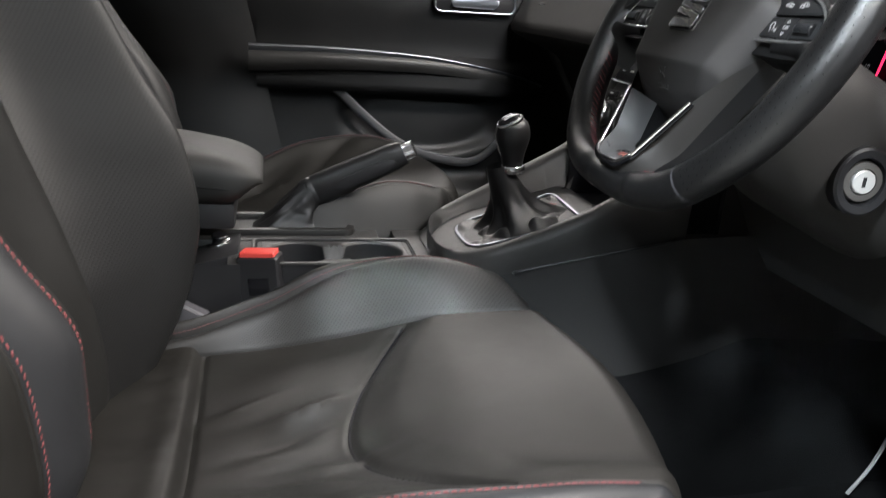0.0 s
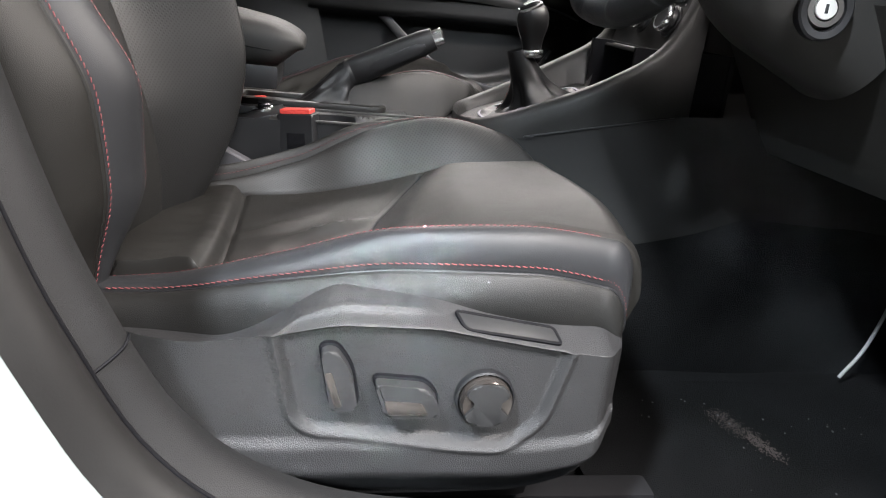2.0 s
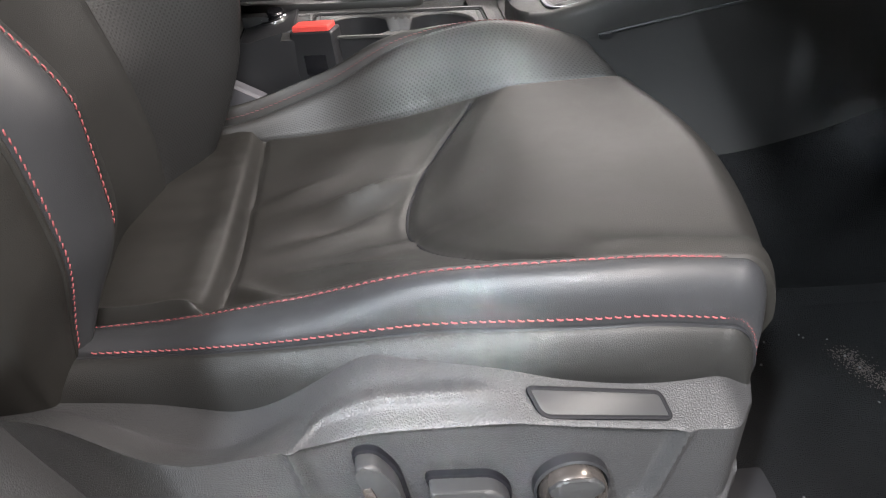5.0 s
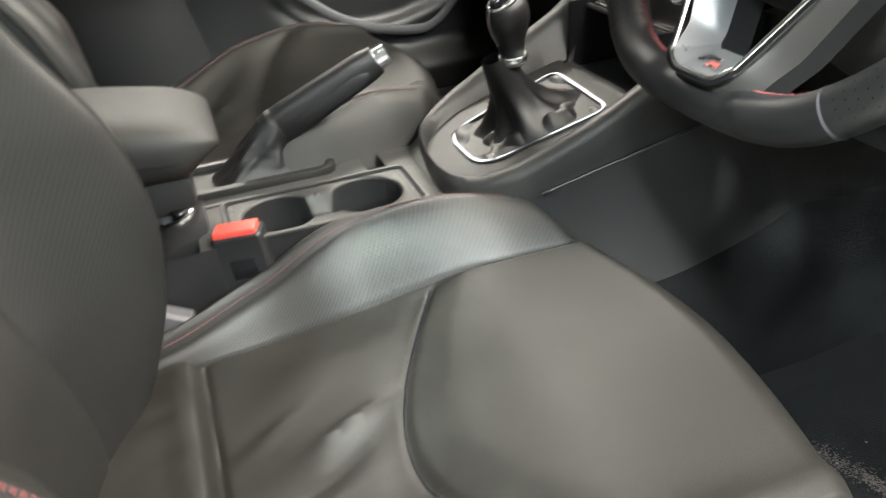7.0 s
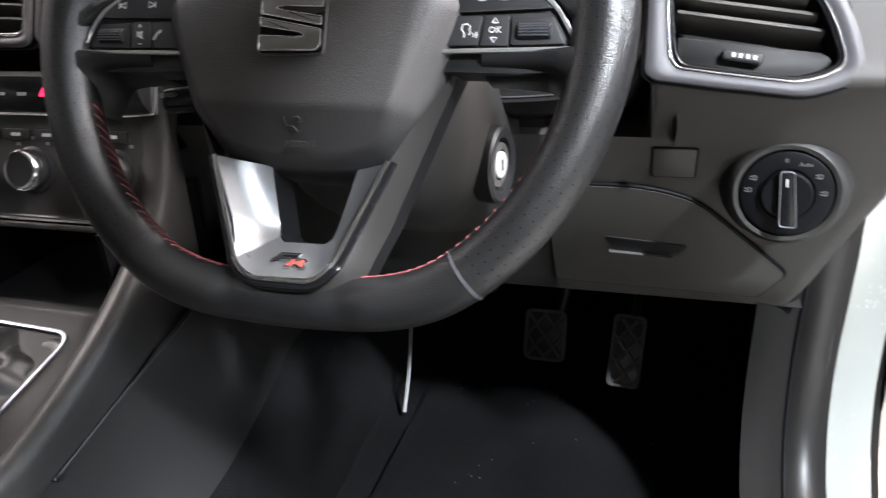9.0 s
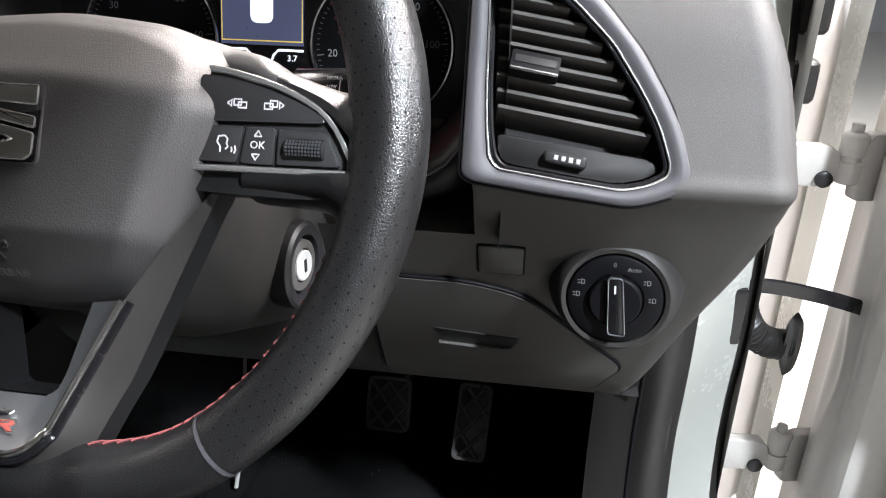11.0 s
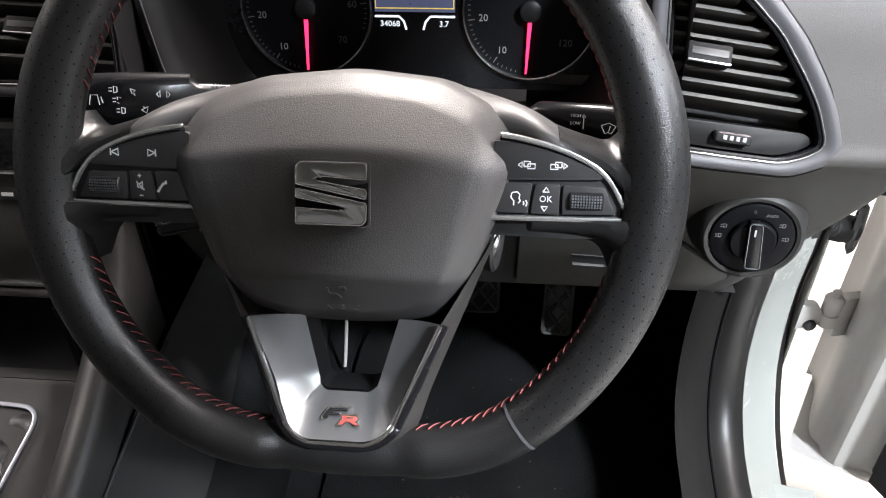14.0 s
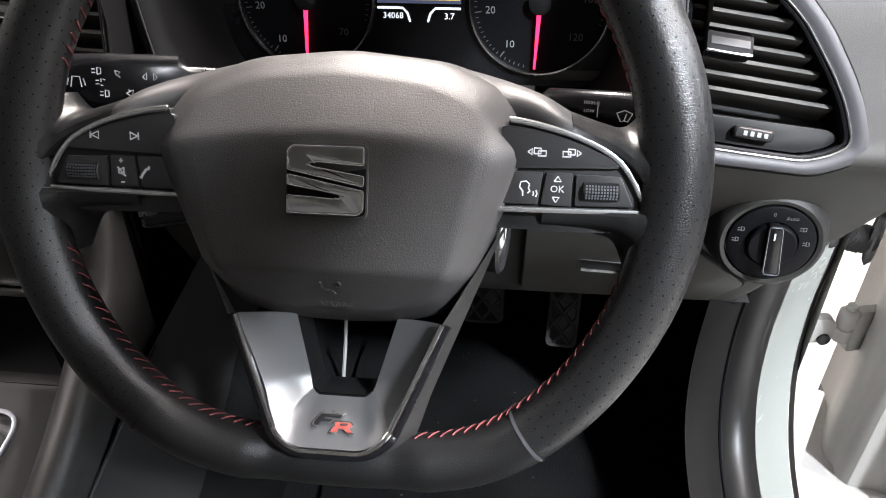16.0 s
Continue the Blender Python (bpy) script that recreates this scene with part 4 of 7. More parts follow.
    part("cushion_switch_cap", slab(rounded([(-0.272, 0.4825), (-0.243, 0.4805), (-0.2375, 0.4705), (-0.268, 0.470)], 0.002), 0.0110, 0.0141, m, 0.0006), INLAY, panel, "bright inlay")
    d = m @ Matrix.Translation((-0.1925, 0.4785, 0))
    part("dial_ring", lathe([(0.0235, -0.008), (0.0235, 0.003), (0.022, 0.004), (0.021, 0.002)], d), BLACK, panel, "black ring")
    part("lumbar_dial", lathe([(0.0205, -0.003), (0.0205, 0.009), (0.019, 0.0115), (0.012, 0.010), (0.0, 0.0095)], d), INLAY, panel, "dark chrome four-way dial")
    bow = rounded([(-0.0185, 0.009), (-0.010, 0.0175), (0.010, 0.0175), (0.0185, 0.009), (0.0075, 0.0), (0.0185, -0.009), (0.010, -0.0175), (-0.010, -0.0175), (-0.0185, -0.009), (-0.0075, 0.0)], 0.004)
    part("dial_grip", slab(bow, 0.006, 0.0135, d, 0.0020), SWITCH, panel, "dark grey waisted grip")
    t = axes((-0.178, -0.2400, 0.5325), (1, 0, -0.15), (0, 0.90, 0.43))
    slot = rounded([(-0.0425, 0.0085), (0.0380, 0.0085), (0.0430, -0.0070), (-0.0350, -0.0085)], [0.003, 0.004, 0.003, 0.006])
    part("pull_handle", slab(slot, -0.004, 0.0018, t, 0.001), SWITCH, panel, "dark grey flap in a black slot")
    part("pull_slot", rim(slot, 0.0030, -0.0006, 0.0024, t), GAUGE, panel)
    return panel


side_panel()

# ---- steering wheel ----
TILT = radians(25.5)
WHEEL = Matrix(((0, math.sin(TILT), -math.cos(TILT), 0.0), (-1, 0, 0, 0.0), (0, math.cos(TILT), math.sin(TILT), 0.90), (0, 0, 0, 1)))
steering_wheel = thing("steering_wheel", (0.0, 0.0, 0.90), "flat-bottomed black leather steering wheel with red stitching", "steering wheel")
FLAT, RADIUS, MID = -0.1455, 0.1628, 0.011


def rim_point(a):
    """The rim's middle line by the angle from the right-hand side: a circle with a flattened bottom."""
    x, y = RADIUS * math.cos(a), MID + RADIUS * math.sin(a)
    if y < FLAT + 0.03:
        # soft corner into the flat
        over = FLAT + 0.03 - y
        y = FLAT + 0.03 - 0.03 * math.tanh(over / 0.03)
    return x, y


def rim_half(a):
    """Half the rim's width in its plane: thicker at the grips, thinner at the bottom."""
    d = math.degrees(a) % 360
    g = max(math.exp(-(((d - c + 180) % 360 - 180) / 26) ** 2) for c in (8, 172))
    return 0.0150 + 0.0020 * g - 0.0001 * math.exp(-((d - 270) / 40) ** 2)


def rim_patch(a0, a1, n, grow=0.0):
    P = []
    for a in np.linspace(radians(a0), radians(a1), n):
        x, y = rim_point(a)
        x2, y2 = rim_point(a + 0.01)
        t = Vector((x2 - x, y2 - y, 0)).normalized()
        o = Vector((t.y, -t.x, 0))
        h = rim_half(a) + grow
        row = []
        for b in np.linspace(0, 2 * np.pi, 28, endpoint=False):
            cb, sb = math.cos(b), math.sin(b)
            # slightly squared towards the back
            w = h * cb
            d = (0.0155 + grow) * sb * (1.0 if sb > 0 else 1.15)
            back = 0.004 * step(-y, 0.10, 0.118) * (1 - step(abs(x), 0.030, 0.050))
            row.append(WHEEL @ (Vector((x, y, -0.004 - back)) + o * w + Vector((0, 0, d))))
        P.append(row)
    return np.array(P)


LOWER_R, LOWER_L = -52.0, 232.0
part("grip", sheet(rim_patch(LOWER_R, 60, 110), False, True), WHEEL_PERF, steering_wheel, "perforated black leather grip")
part("grip", sheet(rim_patch(120, LOWER_L, 110), False, True), WHEEL_PERF, steering_wheel, "perforated black leather grip")
part("rim_top", sheet(rim_patch(60, 120, 50), False, True), WHEEL_LEATHER, steering_wheel)
part("rim_bottom", sheet(rim_patch(LOWER_L, 360 + LOWER_R, 90), False, True), WHEEL_LEATHER, steering_wheel, "smooth black leather flat bottom")
for a, mat in ((LOWER_R, DASH_GREY), (LOWER_L, BLACK), (60, BLACK), (120, BLACK)):
    P = rim_patch(a - 0.35, a + 0.35, 3, 0.0006)
    part("rim_joint", sheet(P, False, True), mat, steering_wheel)


def perforations(a0, a1):
    """Small dark pits in staggered rows over the front of a grip."""
    bm = bmesh.new()
    n = int(abs(a1 - a0) * radians(1) * 0.1635 / 0.0060)
    for i in range(n + 1):
        a = radians(a0 + (a1 - a0) * i / n)
        x, y = rim_point(a)
        x2, y2 = rim_point(a + 0.01)
        t = Vector((x2 - x, y2 - y, 0)).normalized()
        o = Vector((t.y, -t.x, 0))
        h = rim_half(a)
        for j in range(-3, 5):
            b = math.pi / 2 + (j + 0.5 * (i % 2)) * 0.36
            c = Vector((x, y, -0.004)) + o * h * math.cos(b) + Vector((0, 0, 0.0155 * math.sin(b)))
            nn = (o * math.cos(b) / h + Vector((0, 0, math.sin(b) / 0.0155))).normalized()
            s = nn.cross(t)
            vs = [bm.verts.new(WHEEL @ (c + nn * 0.00012 + (t * math.cos(k) + s * math.sin(k)) * 0.00054)) for k in np.linspace(0, 2 * np.pi, 7)[:-1]]
            bm.faces.new(vs)
    return bm


def rim_thread(a0, a1):
    """Crossed red threads along the inner edge of the rim."""
    bm = bmesh.new()
    n = int(abs(a1 - a0) * radians(1) * 0.147 / 0.0060)
    for a in np.linspace(radians(a0), radians(a1), n):
        x, y = rim_point(a)
        x2, y2 = rim_point(a + 0.01)
        t = Vector((x2 - x, y2 - y, 0)).normalized()
        i = Vector((-t.y, t.x, 0))
        h = rim_half(a) + 0.0004
        for b0, b1, sl in ((0.18, -0.36, 0.0054),):
            pts = []
            for k in np.linspace(0, 1, 4):
                b = b0 + (b1 - b0) * k
                pts.append(WHEEL @ (Vector((x, y, -0.004)) + i * h * math.cos(b) + Vector((0, 0, 0.0158 * math.sin(b))) + t * sl * (k - 0.5)))
            sweep(np.array(pts), ring(0.00050, 0.00050, 5), WHEEL.to_3x3() @ i, bm=bm)
    return bm


for a0, a1 in ((LOWER_R + 3, 56), (124, LOWER_L - 3)):
    tagged(part("pit_pattern", perforations(a0, a1), GAUGE, steering_wheel, smooth=0), kind="stuff")
for a0, a1 in ((LOWER_R, -18), (20, 58), (122, 160), (198, LOWER_L), (LOWER_L + 2, 256), (284, 358 + LOWER_R)):
    part("stitching", rim_thread(a0, a1), THREAD, steering_wheel, "crossed red stitching")


# hub: the airbag cover, a domed shield with a creased front face
def hub_outline(a):
    """Distance of the cover's edge from its middle by angle."""
    pts = [(0.0932, 0.031), (0.0856, 0.000), (0.0700, -0.035), (0.0550, -0.061), (0.030, -0.0685), (0.0, -0.070)]
    pts = pts + [(-x, y) for x, y in pts[-2::-1]]
    top = [(-0.0845, 0.053), (-0.051, 0.0675), (0.0, 0.0725), (0.051, 0.0675), (0.0845, 0.053)]
    return pts + top


HUB_LINE = smoothed(rounded(hub_outline(0), 0.010, 4), 120, True)


def hub_surface():
    c = np.array([0.0, 0.004])
    rings = [(1.02, -0.022), (1.01, -0.006), (0.995, 0.001), (0.97, 0.0048), (0.93, 0.0076), (0.88, 0.0098)]
    P = []
    for k, d in rings:
        P.append([(*(c + (p - c) * k), d) for p in HUB_LINE])
    for k in np.linspace(0.84, 0.02, 26):
        P.append([(*(c + (p - c) * k), 0.0115 + 0.003 * (1 - k * k)) for p in HUB_LINE])
    Q = np.array(P)
    for row in Q:
        for q in row:
            x, y = q[0], q[1]
            # upper brow falls away, lower chin is set back below a horizontal crease, flanks are bevelled
            d = y - 0.0325 + 1.2 * x * x
            q[2] -= 0.40 * (d + math.hypot(d, 0.0018))
            if q[2] > -0.05:
                q[2] -= 0.74 * max(-y - 0.034, 0.0)
                edge = 0.064 + 0.22 * min(y, 0.03)
                q[2] -= (0.42 - 0.17 * step(y, -0.02, 0.02)) * max(abs(x) - edge, 0.0)
    return np.array([[WHEEL @ Vector(q) for q in row] for row in Q])


hub = part("airbag_cover", sheet(hub_surface(), False, True), HUB, steering_wheel, "grained dark grey airbag cover", smooth=50)
writing("airbag_word", "AIRBAG", 0.0056, WHEEL @ pose(0.002, -0.053, 0.0024, 36), HUB, hub)
bmx = tube([WHEEL @ Vector(q) for q in ((-0.0045, -0.0395, 0.0109), (-0.0038, -0.0435, 0.0083), (0.0, -0.0440, 0.0080), (0.0022, -0.0465, 0.0061))], 0.0006, 16, 6)
tube([WHEEL @ Vector(q) for q in ((0.0020, -0.0398, 0.0107), (0.0045, -0.0392, 0.0110), (0.0052, -0.0412, 0.0097), (0.0030, -0.0420, 0.0090))], 0.0006, 14, 6, bm=bmx)
part("airbag_symbol", bmx, HUB, hub)

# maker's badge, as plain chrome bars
B0 = WHEEL @ pose(-0.0005, 0.0105, 0.0132, -3)
part("badge_recess", slab(rounded([(-0.0188, -0.0165), (0.0188, -0.0165), (0.0188, 0.0165), (-0.0188, 0.0165)], 0.003), 0.0, 0.0014, B0, 0.0006), GAUGE, hub)
part("badge_rim", rim(rounded([(-0.0194, -0.0171), (0.0194, -0.0171), (0.0194, 0.0171), (-0.0194, 0.0171)], 0.003), 0.0012, 0.0002, 0.0018, B0), HUB, hub)
S_BAR = [(-0.0181, 0.0044), (-0.0181, 0.0134), (-0.0156, 0.0158), (0.0181, 0.0158), (0.0181, 0.0074), (-0.0052, 0.0086), (-0.0094, 0.0073), (-0.0052, 0.0060), (0.0181, 0.0024), (0.0181, -0.0024)]
for turn in (1, -1):
    q = rounded([(x * turn, y * turn) for x, y in S_BAR], 0.0010, 3)
    bar = part("badge_bar", slab(q, 0.0012, 0.0036, B0, 0.0010, seg=3), DARK_CHROME, hub, "polished dark chrome bar")
    # The glint on the bar's bevel is a separate rim of brighter metal.
    part("bar_edge", rim(q, 0.0006, 0.0030, 0.0039, B0), CHROME_EDGE, bar, "rim drawn brighter for the bevel's glint")

# lower spoke: a silver trough with a chrome line
SPK = [(-0.0505, -0.0605), (-0.0285, -0.1195), (-0.0185, -0.1275), (0.0185, -0.1275), (0.0295, -0.1195), (0.0550, -0.0605)]
SPK_RING = [(-0.0535, -0.0610), (-0.0312, -0.1215), (-0.0192, -0.1306), (0.0192, -0.1306), (0.0322, -0.1215), (0.0580, -0.0610)]
out = [(-0.089, 0.000), (-0.080, -0.020), (-0.047, -0.108), (-0.041, -0.127), (-0.028, -0.1430), (0.028, -0.1430), (0.042, -0.127), (0.0475, -0.108), (0.081, -0.020), (0.090, 0.000)]
HOLE = [(-0.024, -0.0640), (-0.015, -0.1045), (-0.012, -0.1075), (0.014, -0.1075), (0.018, -0.1045), (0.030, -0.0640)]


def open_band(a, b, da, db, n=60, mid=None, lift=0.0095):
    """A bent sheet between two open outlines at their own depths."""
    A, B = smoothed([(*p, da) for p in rounded_open(a, 0.016)], n), smoothed([(*p, db) for p in rounded_open(b, 0.010)], n)
    rows = []
    for t in np.linspace(0, 1, 9):
        q = A * (1 - t) + B * t
        q[:, 2] += lift * np.array([step(-y, 0.095, 0.125) for y in q[:, 1]])
        if mid is not None:
            q = q + np.array([0, 0, mid * math.sin(math.pi * t)])
        rows.append(q)
    return np.array([[WHEEL @ Vector(p) for p in r] for r in np.array(rows)])


def rounded_open(p, r):
    res = [tuple(p[0])]
    for i in range(1, len(p) - 1):
        a, b, c = Vector(p[i - 1]), Vector(p[i]), Vector(p[i + 1])
        k = min(r, (a - b).length * 0.45, (c - b).length * 0.45)
        s, e = b + (a - b).normalized() * k, b + (c - b).normalized() * k
        for t in (0, 0.25, 0.5, 0.75, 1):
            res.append(((1 - t) ** 2 * s + 2 * t * (1 - t) * b + t**2 * e)[:])
    return res + [tuple(p[-1])]


spoke = part("lower_spoke", sheet(open_band(out, SPK, -0.017, 0.002, mid=0.003)), SHROUD, steering_wheel, "dark grey lower spoke")
part("spoke_inlay", sheet(open_band(SPK, HOLE, 0.001, -0.016, mid=-0.002, lift=0.0095)), SPOKE_SILVER, spoke, "satin silver trough", 80)
part("spoke_wall", sheet(open_band(HOLE, HOLE, -0.016, -0.040, lift=0.0)), BLACK, spoke)
part("chrome_line", sweep(np.array([WHEEL @ Vector(p) for p in smoothed([(*p, 0.0032 + 0.0095 * step(-p[1], 0.095, 0.125)) for p in rounded_open(SPK, 0.016)], 80)]), ring(0.0016, 0.0014, 8), WHEEL.to_3x3() @ Vector((0, 0, 1))), BRIGHT, spoke, "chrome outline")
part("gloss_ring", sweep(np.array([WHEEL @ Vector(p) for p in smoothed([(*p, 0.0018 + 0.0095 * step(-p[1], 0.095, 0.125)) for p in rounded_open(SPK_RING, 0.016)], 80)]), ring(0.0020, 0.0014, 8), WHEEL.to_3x3() @ Vector((0, 0, 1))), GLOSS, spoke, "gloss black ring round the chrome")
part("spoke_flank", sheet(open_band(out, out, -0.017, -0.035)), BLACK, spoke)
FR = WHEEL @ pose(0.0008, -0.1172, 0.0006, -47)
F_BAR = [(-0.0115, -0.0005), (-0.0080, 0.0050), (0.0040, 0.0050), (0.0028, 0.0034), (-0.0058, 0.0034), (-0.0066, 0.0018), (-0.0010, 0.0018), (-0.0022, 0.0002), (-0.0078, 0.0002), (-0.0088, -0.0022), (-0.0112, -0.0022)]
R_BAR = [(-0.0005, 0.0008), (0.0080, 0.0008), (0.0098, -0.0010), (0.0076, -0.0026), (0.0105, -0.0054), (0.0074, -0.0054), (0.0046, -0.0030), (0.0022, -0.0030), (0.0010, -0.0054), (-0.0022, -0.0054), (0.0002, -0.0014)]
for bar, mat, lab in ((F_BAR, BLACK, "small dark badge bar"), (R_BAR, DARK_RED, "small red badge bar")):
    cx, cy = sum(p[0] for p in bar) / len(bar), sum(p[1] for p in bar) / len(bar)
    part("badge_edge", slab([(cx + (x - cx) * 1.09, cy + (y - cy) * 1.16) for x, y in bar], -0.0004, 0.0005, FR, 0), CHROME, spoke, "bright badge edge", smooth=0)
    part("badge_plate", slab([(cx + (x - cx) * 0.93, cy + (y - cy) * 0.86) for x, y in bar], -0.0002, 0.0009, FR, 0.0002), mat, spoke, lab)

part("badge_slit", slab([(0.0028, -0.0006), (0.0072, -0.0006), (0.0066, -0.0014), (0.0032, -0.0014)], 0.0, 0.0012, FR, 0), CHROME, spoke, "bright slit", smooth=0)

# side arms with their button fields
for s in (1, -1):
    k = Matrix.Diagonal((s, 1, 1, 1))
    top_arm = [(0.070, 0.036), (0.095, 0.036), (0.118, 0.030), (0.140, 0.020), (0.156, 0.020), (0.160, 0.010), (0.156, -0.010), (0.146, -0.011), (0.120, -0.012), (0.072, -0.011)]
    arm = part("spoke", slab([(x * s, y) for x, y in rounded(top_arm, 0.008)][:: s], -0.026, -0.0045, WHEEL, 0.004), WHEEL_LEATHER, steering_wheel, "black side spoke")
    pod = rounded([(0.0835, 0.0412), (0.094, 0.0398), (0.116, 0.0345), (0.138, 0.0235), (0.1495, 0.002), (0.147, -0.0005), (0.0755, -0.0015)], [0.001, 0.01, 0.02, 0.012, 0.003, 0.003, 0.001])
    line = pod[2:-2]
    pod = [(x * s, y) for x, y in pod][:: s]
    part("button_field", slab(pod, -0.008, -0.0022, WHEEL, 0.0008), BLACK, arm, "black button field")
    lo = smoothed([(0.072, 0.044), (0.0887, 0.0405), (0.1020, 0.0378), (0.1130, 0.0345)], 24)
    hi = smoothed([(0.056, 0.0660), (0.078, 0.0605), (0.0986, 0.0535), (0.1130, 0.0455)], 24)
    P = [[WHEEL @ Vector((s * (p[0] * (1 - k) + q[0] * k), p[1] * (1 - k) + q[1] * k, z - 0.017 * (1 - step(q[0], 0.074, 0.112)))) for p, q in zip(lo, hi)] for k, z in ((0.0, -0.012), (0.0, -0.0015), (0.15, -0.0008), (0.35, -0.0012), (0.55, -0.0035), (0.75, -0.0085), (0.90, -0.0145), (1.0, -0.022), (1.0, -0.034))]
    part("brow", sheet(np.array(P)), HUB, arm, "dark grey brow beside the airbag cover")
    # leather webs that run from the button field into the rim, above and below
    z_run = ((0.0, -0.010), (0.0, -0.0020), (0.08, -0.0008), (0.35, -0.0012), (0.55, -0.0035), (0.75, -0.0085), (0.90, -0.0145), (1.0, -0.022), (1.0, -0.034))
    for a, b in (
        ([(0.1132, 0.0345), (0.126, 0.0300), (0.138, 0.0235), (0.149, 0.0130), (0.160, 0.0085)], [(0.1132, 0.0455), (0.1290, 0.0405), (0.1410, 0.0385), (0.1500, 0.0470)]),
        ([(0.1010, -0.0015), (0.120, -0.0012), (0.138, -0.0008), (0.150, -0.0005), (0.160, -0.0020)], [(0.1010, -0.0135), (0.1260, -0.0148), (0.1385, -0.0190), (0.1470, -0.0370)]),
    ):
        a, b = smoothed(a, 24), smoothed(b, 24)
        P = [[WHEEL @ Vector((s * (p[0] * (1 - k) + q[0] * k), p[1] * (1 - k) + q[1] * k, z + 0.0102 * (i / 23) ** 2.2 * (1 - k * k * k))) for i, (p, q) in enumerate(zip(a, b))] for k, z in z_run]
        part("web", sheet(np.array(P)), WHEEL_LEATHER, arm, "black leather web running into the rim")
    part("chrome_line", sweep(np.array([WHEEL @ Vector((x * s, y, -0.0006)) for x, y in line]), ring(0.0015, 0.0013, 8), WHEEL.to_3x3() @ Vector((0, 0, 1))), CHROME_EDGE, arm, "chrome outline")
    upper = rounded([(0.080, 0.0385), (0.093, 0.0375), (0.115, 0.0320), (0.132, 0.0245), (0.137, 0.0200), (0.080, 0.0185)], [0.002, 0.01, 0.02, 0.01, 0.003, 0.002])
    part("button", slab([(x * s, y) for x, y in upper][:: s], -0.0024, 0.0002, WHEEL, 0.0008), BUTTON, arm, "wide upper button")
    for poly, nm in (
        ([(0.080, 0.0170), (0.1005, 0.0170), (0.0985, 0.0015), (0.080, 0.0015)], "button"),
        ([(0.102, 0.0170), (0.1145, 0.0170), (0.1145, 0.0012), (0.1000, 0.0015)], "button"),
        ([(0.116, 0.0165), (0.137, 0.0160), (0.1435, 0.0020), (0.116, 0.0015)], "button"),
    ):
        part(nm, slab([(x * s, y) for x, y in rounded(poly, 0.0012, 3)][:: s], -0.0024, 0.0000, WHEEL, 0.0006), BUTTON, arm)
    wheel_m = WHEEL @ pose(0.128 * s, 0.0088, -0.0010)
    roller = lathe([(0.0, -0.0085), (0.0040, -0.0085), (0.0046, -0.0080), (0.0046, 0.0080), (0.0040, 0.0085), (0.0, 0.0085)], wheel_m @ pose(0, 0, 0, 0, 90, 0) @ Matrix.Diagonal((1.0, 1.0, 1.0, 1)), 20)
    ro = part("thumb_roller", roller, BLACK, arm, "ribbed black thumb roller")
    bm = bmesh.new()
    for i in np.linspace(-0.007, 0.007, 11):
        for j in range(-2, 3):
            ang = j * 0.32
            box(i, 0.0047 * math.sin(ang), 0.0047 * math.cos(ang), 0.0008, 0.0009, 0.0006, 0, wheel_m, bm)
    part("ribs", bm, SATIN, ro)


def glyph(parent, m, strokes, w=0.00035, mat=None):
    """A printed symbol drawn with thin white strokes."""
    bm = bmesh.new()
    for s in strokes:
        p = np.array([m @ Vector((x, y, 0.0)) for x, y in s])
        sweep(p, [(-w, -0.0001), (w, -0.0001), (w, 0.0001), (-w, 0.0001)], (m.to_3x3() @ Vector((0, 0, 1))), bm=bm)
    return part("symbol", bm, mat or MARK, parent, smooth=0)


arms = [o for o in steering_wheel.children if o.name.startswith("spoke") and "inlay" not in o.name]
right_arm, left_arm = arms[0], arms[1]
Z = 0.0005
for x, flip in ((0.0975, 1), (0.1130, -1)):
    g = WHEEL @ pose(x, 0.0265, Z)
    r = flip
    glyph(right_arm, g, [[(-0.0046 * r, 0.0), (-0.0028 * r, 0.0014), (-0.0028 * r, -0.0014), (-0.0046 * r, 0.0)], [(-0.0018 * r, -0.0008), (-0.0018 * r, 0.0018), (0.0014 * r, 0.0018), (0.0014 * r, -0.0008), (-0.0018 * r, -0.0008)], [(0.0002 * r, 0.0006), (0.0038 * r, 0.0006), (0.0038 * r, -0.0018), (0.0002 * r, -0.0018), (0.0002 * r, 0.0006)]])
glyph(right_arm, WHEEL @ pose(0.0925, 0.009, Z), [[(-0.0012, -0.0035), (-0.0012, -0.0012), (-0.0028, 0.0008), (-0.0022, 0.0032), (0.0004, 0.0036), (0.0018, 0.0022), (0.0014, 0.0002), (0.0022, -0.0010), (0.0010, -0.0022)], [(0.0036, -0.0012), (0.0040, -0.0022), (0.0036, -0.0032)], [(0.0050, -0.0005), (0.0056, -0.0022), (0.0050, -0.0038)]])
writing("ok_word", "OK", 0.0046, WHEEL @ pose(0.1075, 0.0092, Z), MARK, right_arm)
glyph(right_arm, WHEEL @ pose(0.1075, 0.0140, Z), [[(-0.0016, -0.001), (0, 0.0014), (0.0016, -0.001), (-0.0016, -0.001)]])
glyph(right_arm, WHEEL @ pose(0.1070, 0.0044, Z), [[(-0.0016, 0.001), (0, -0.0014), (0.0016, 0.001), (-0.0016, 0.001)]])
for x, f in ((-0.1215, 1), (-0.1010, -1)):
    glyph(left_arm, WHEEL @ pose(x, 0.0268, Z), [[(-0.0022 * f, -0.0018), (-0.0022 * f, 0.0018)], [(-0.0018 * f, 0.0), (0.0020 * f, 0.0018), (0.0020 * f, -0.0018), (-0.0018 * f, 0.0)]])
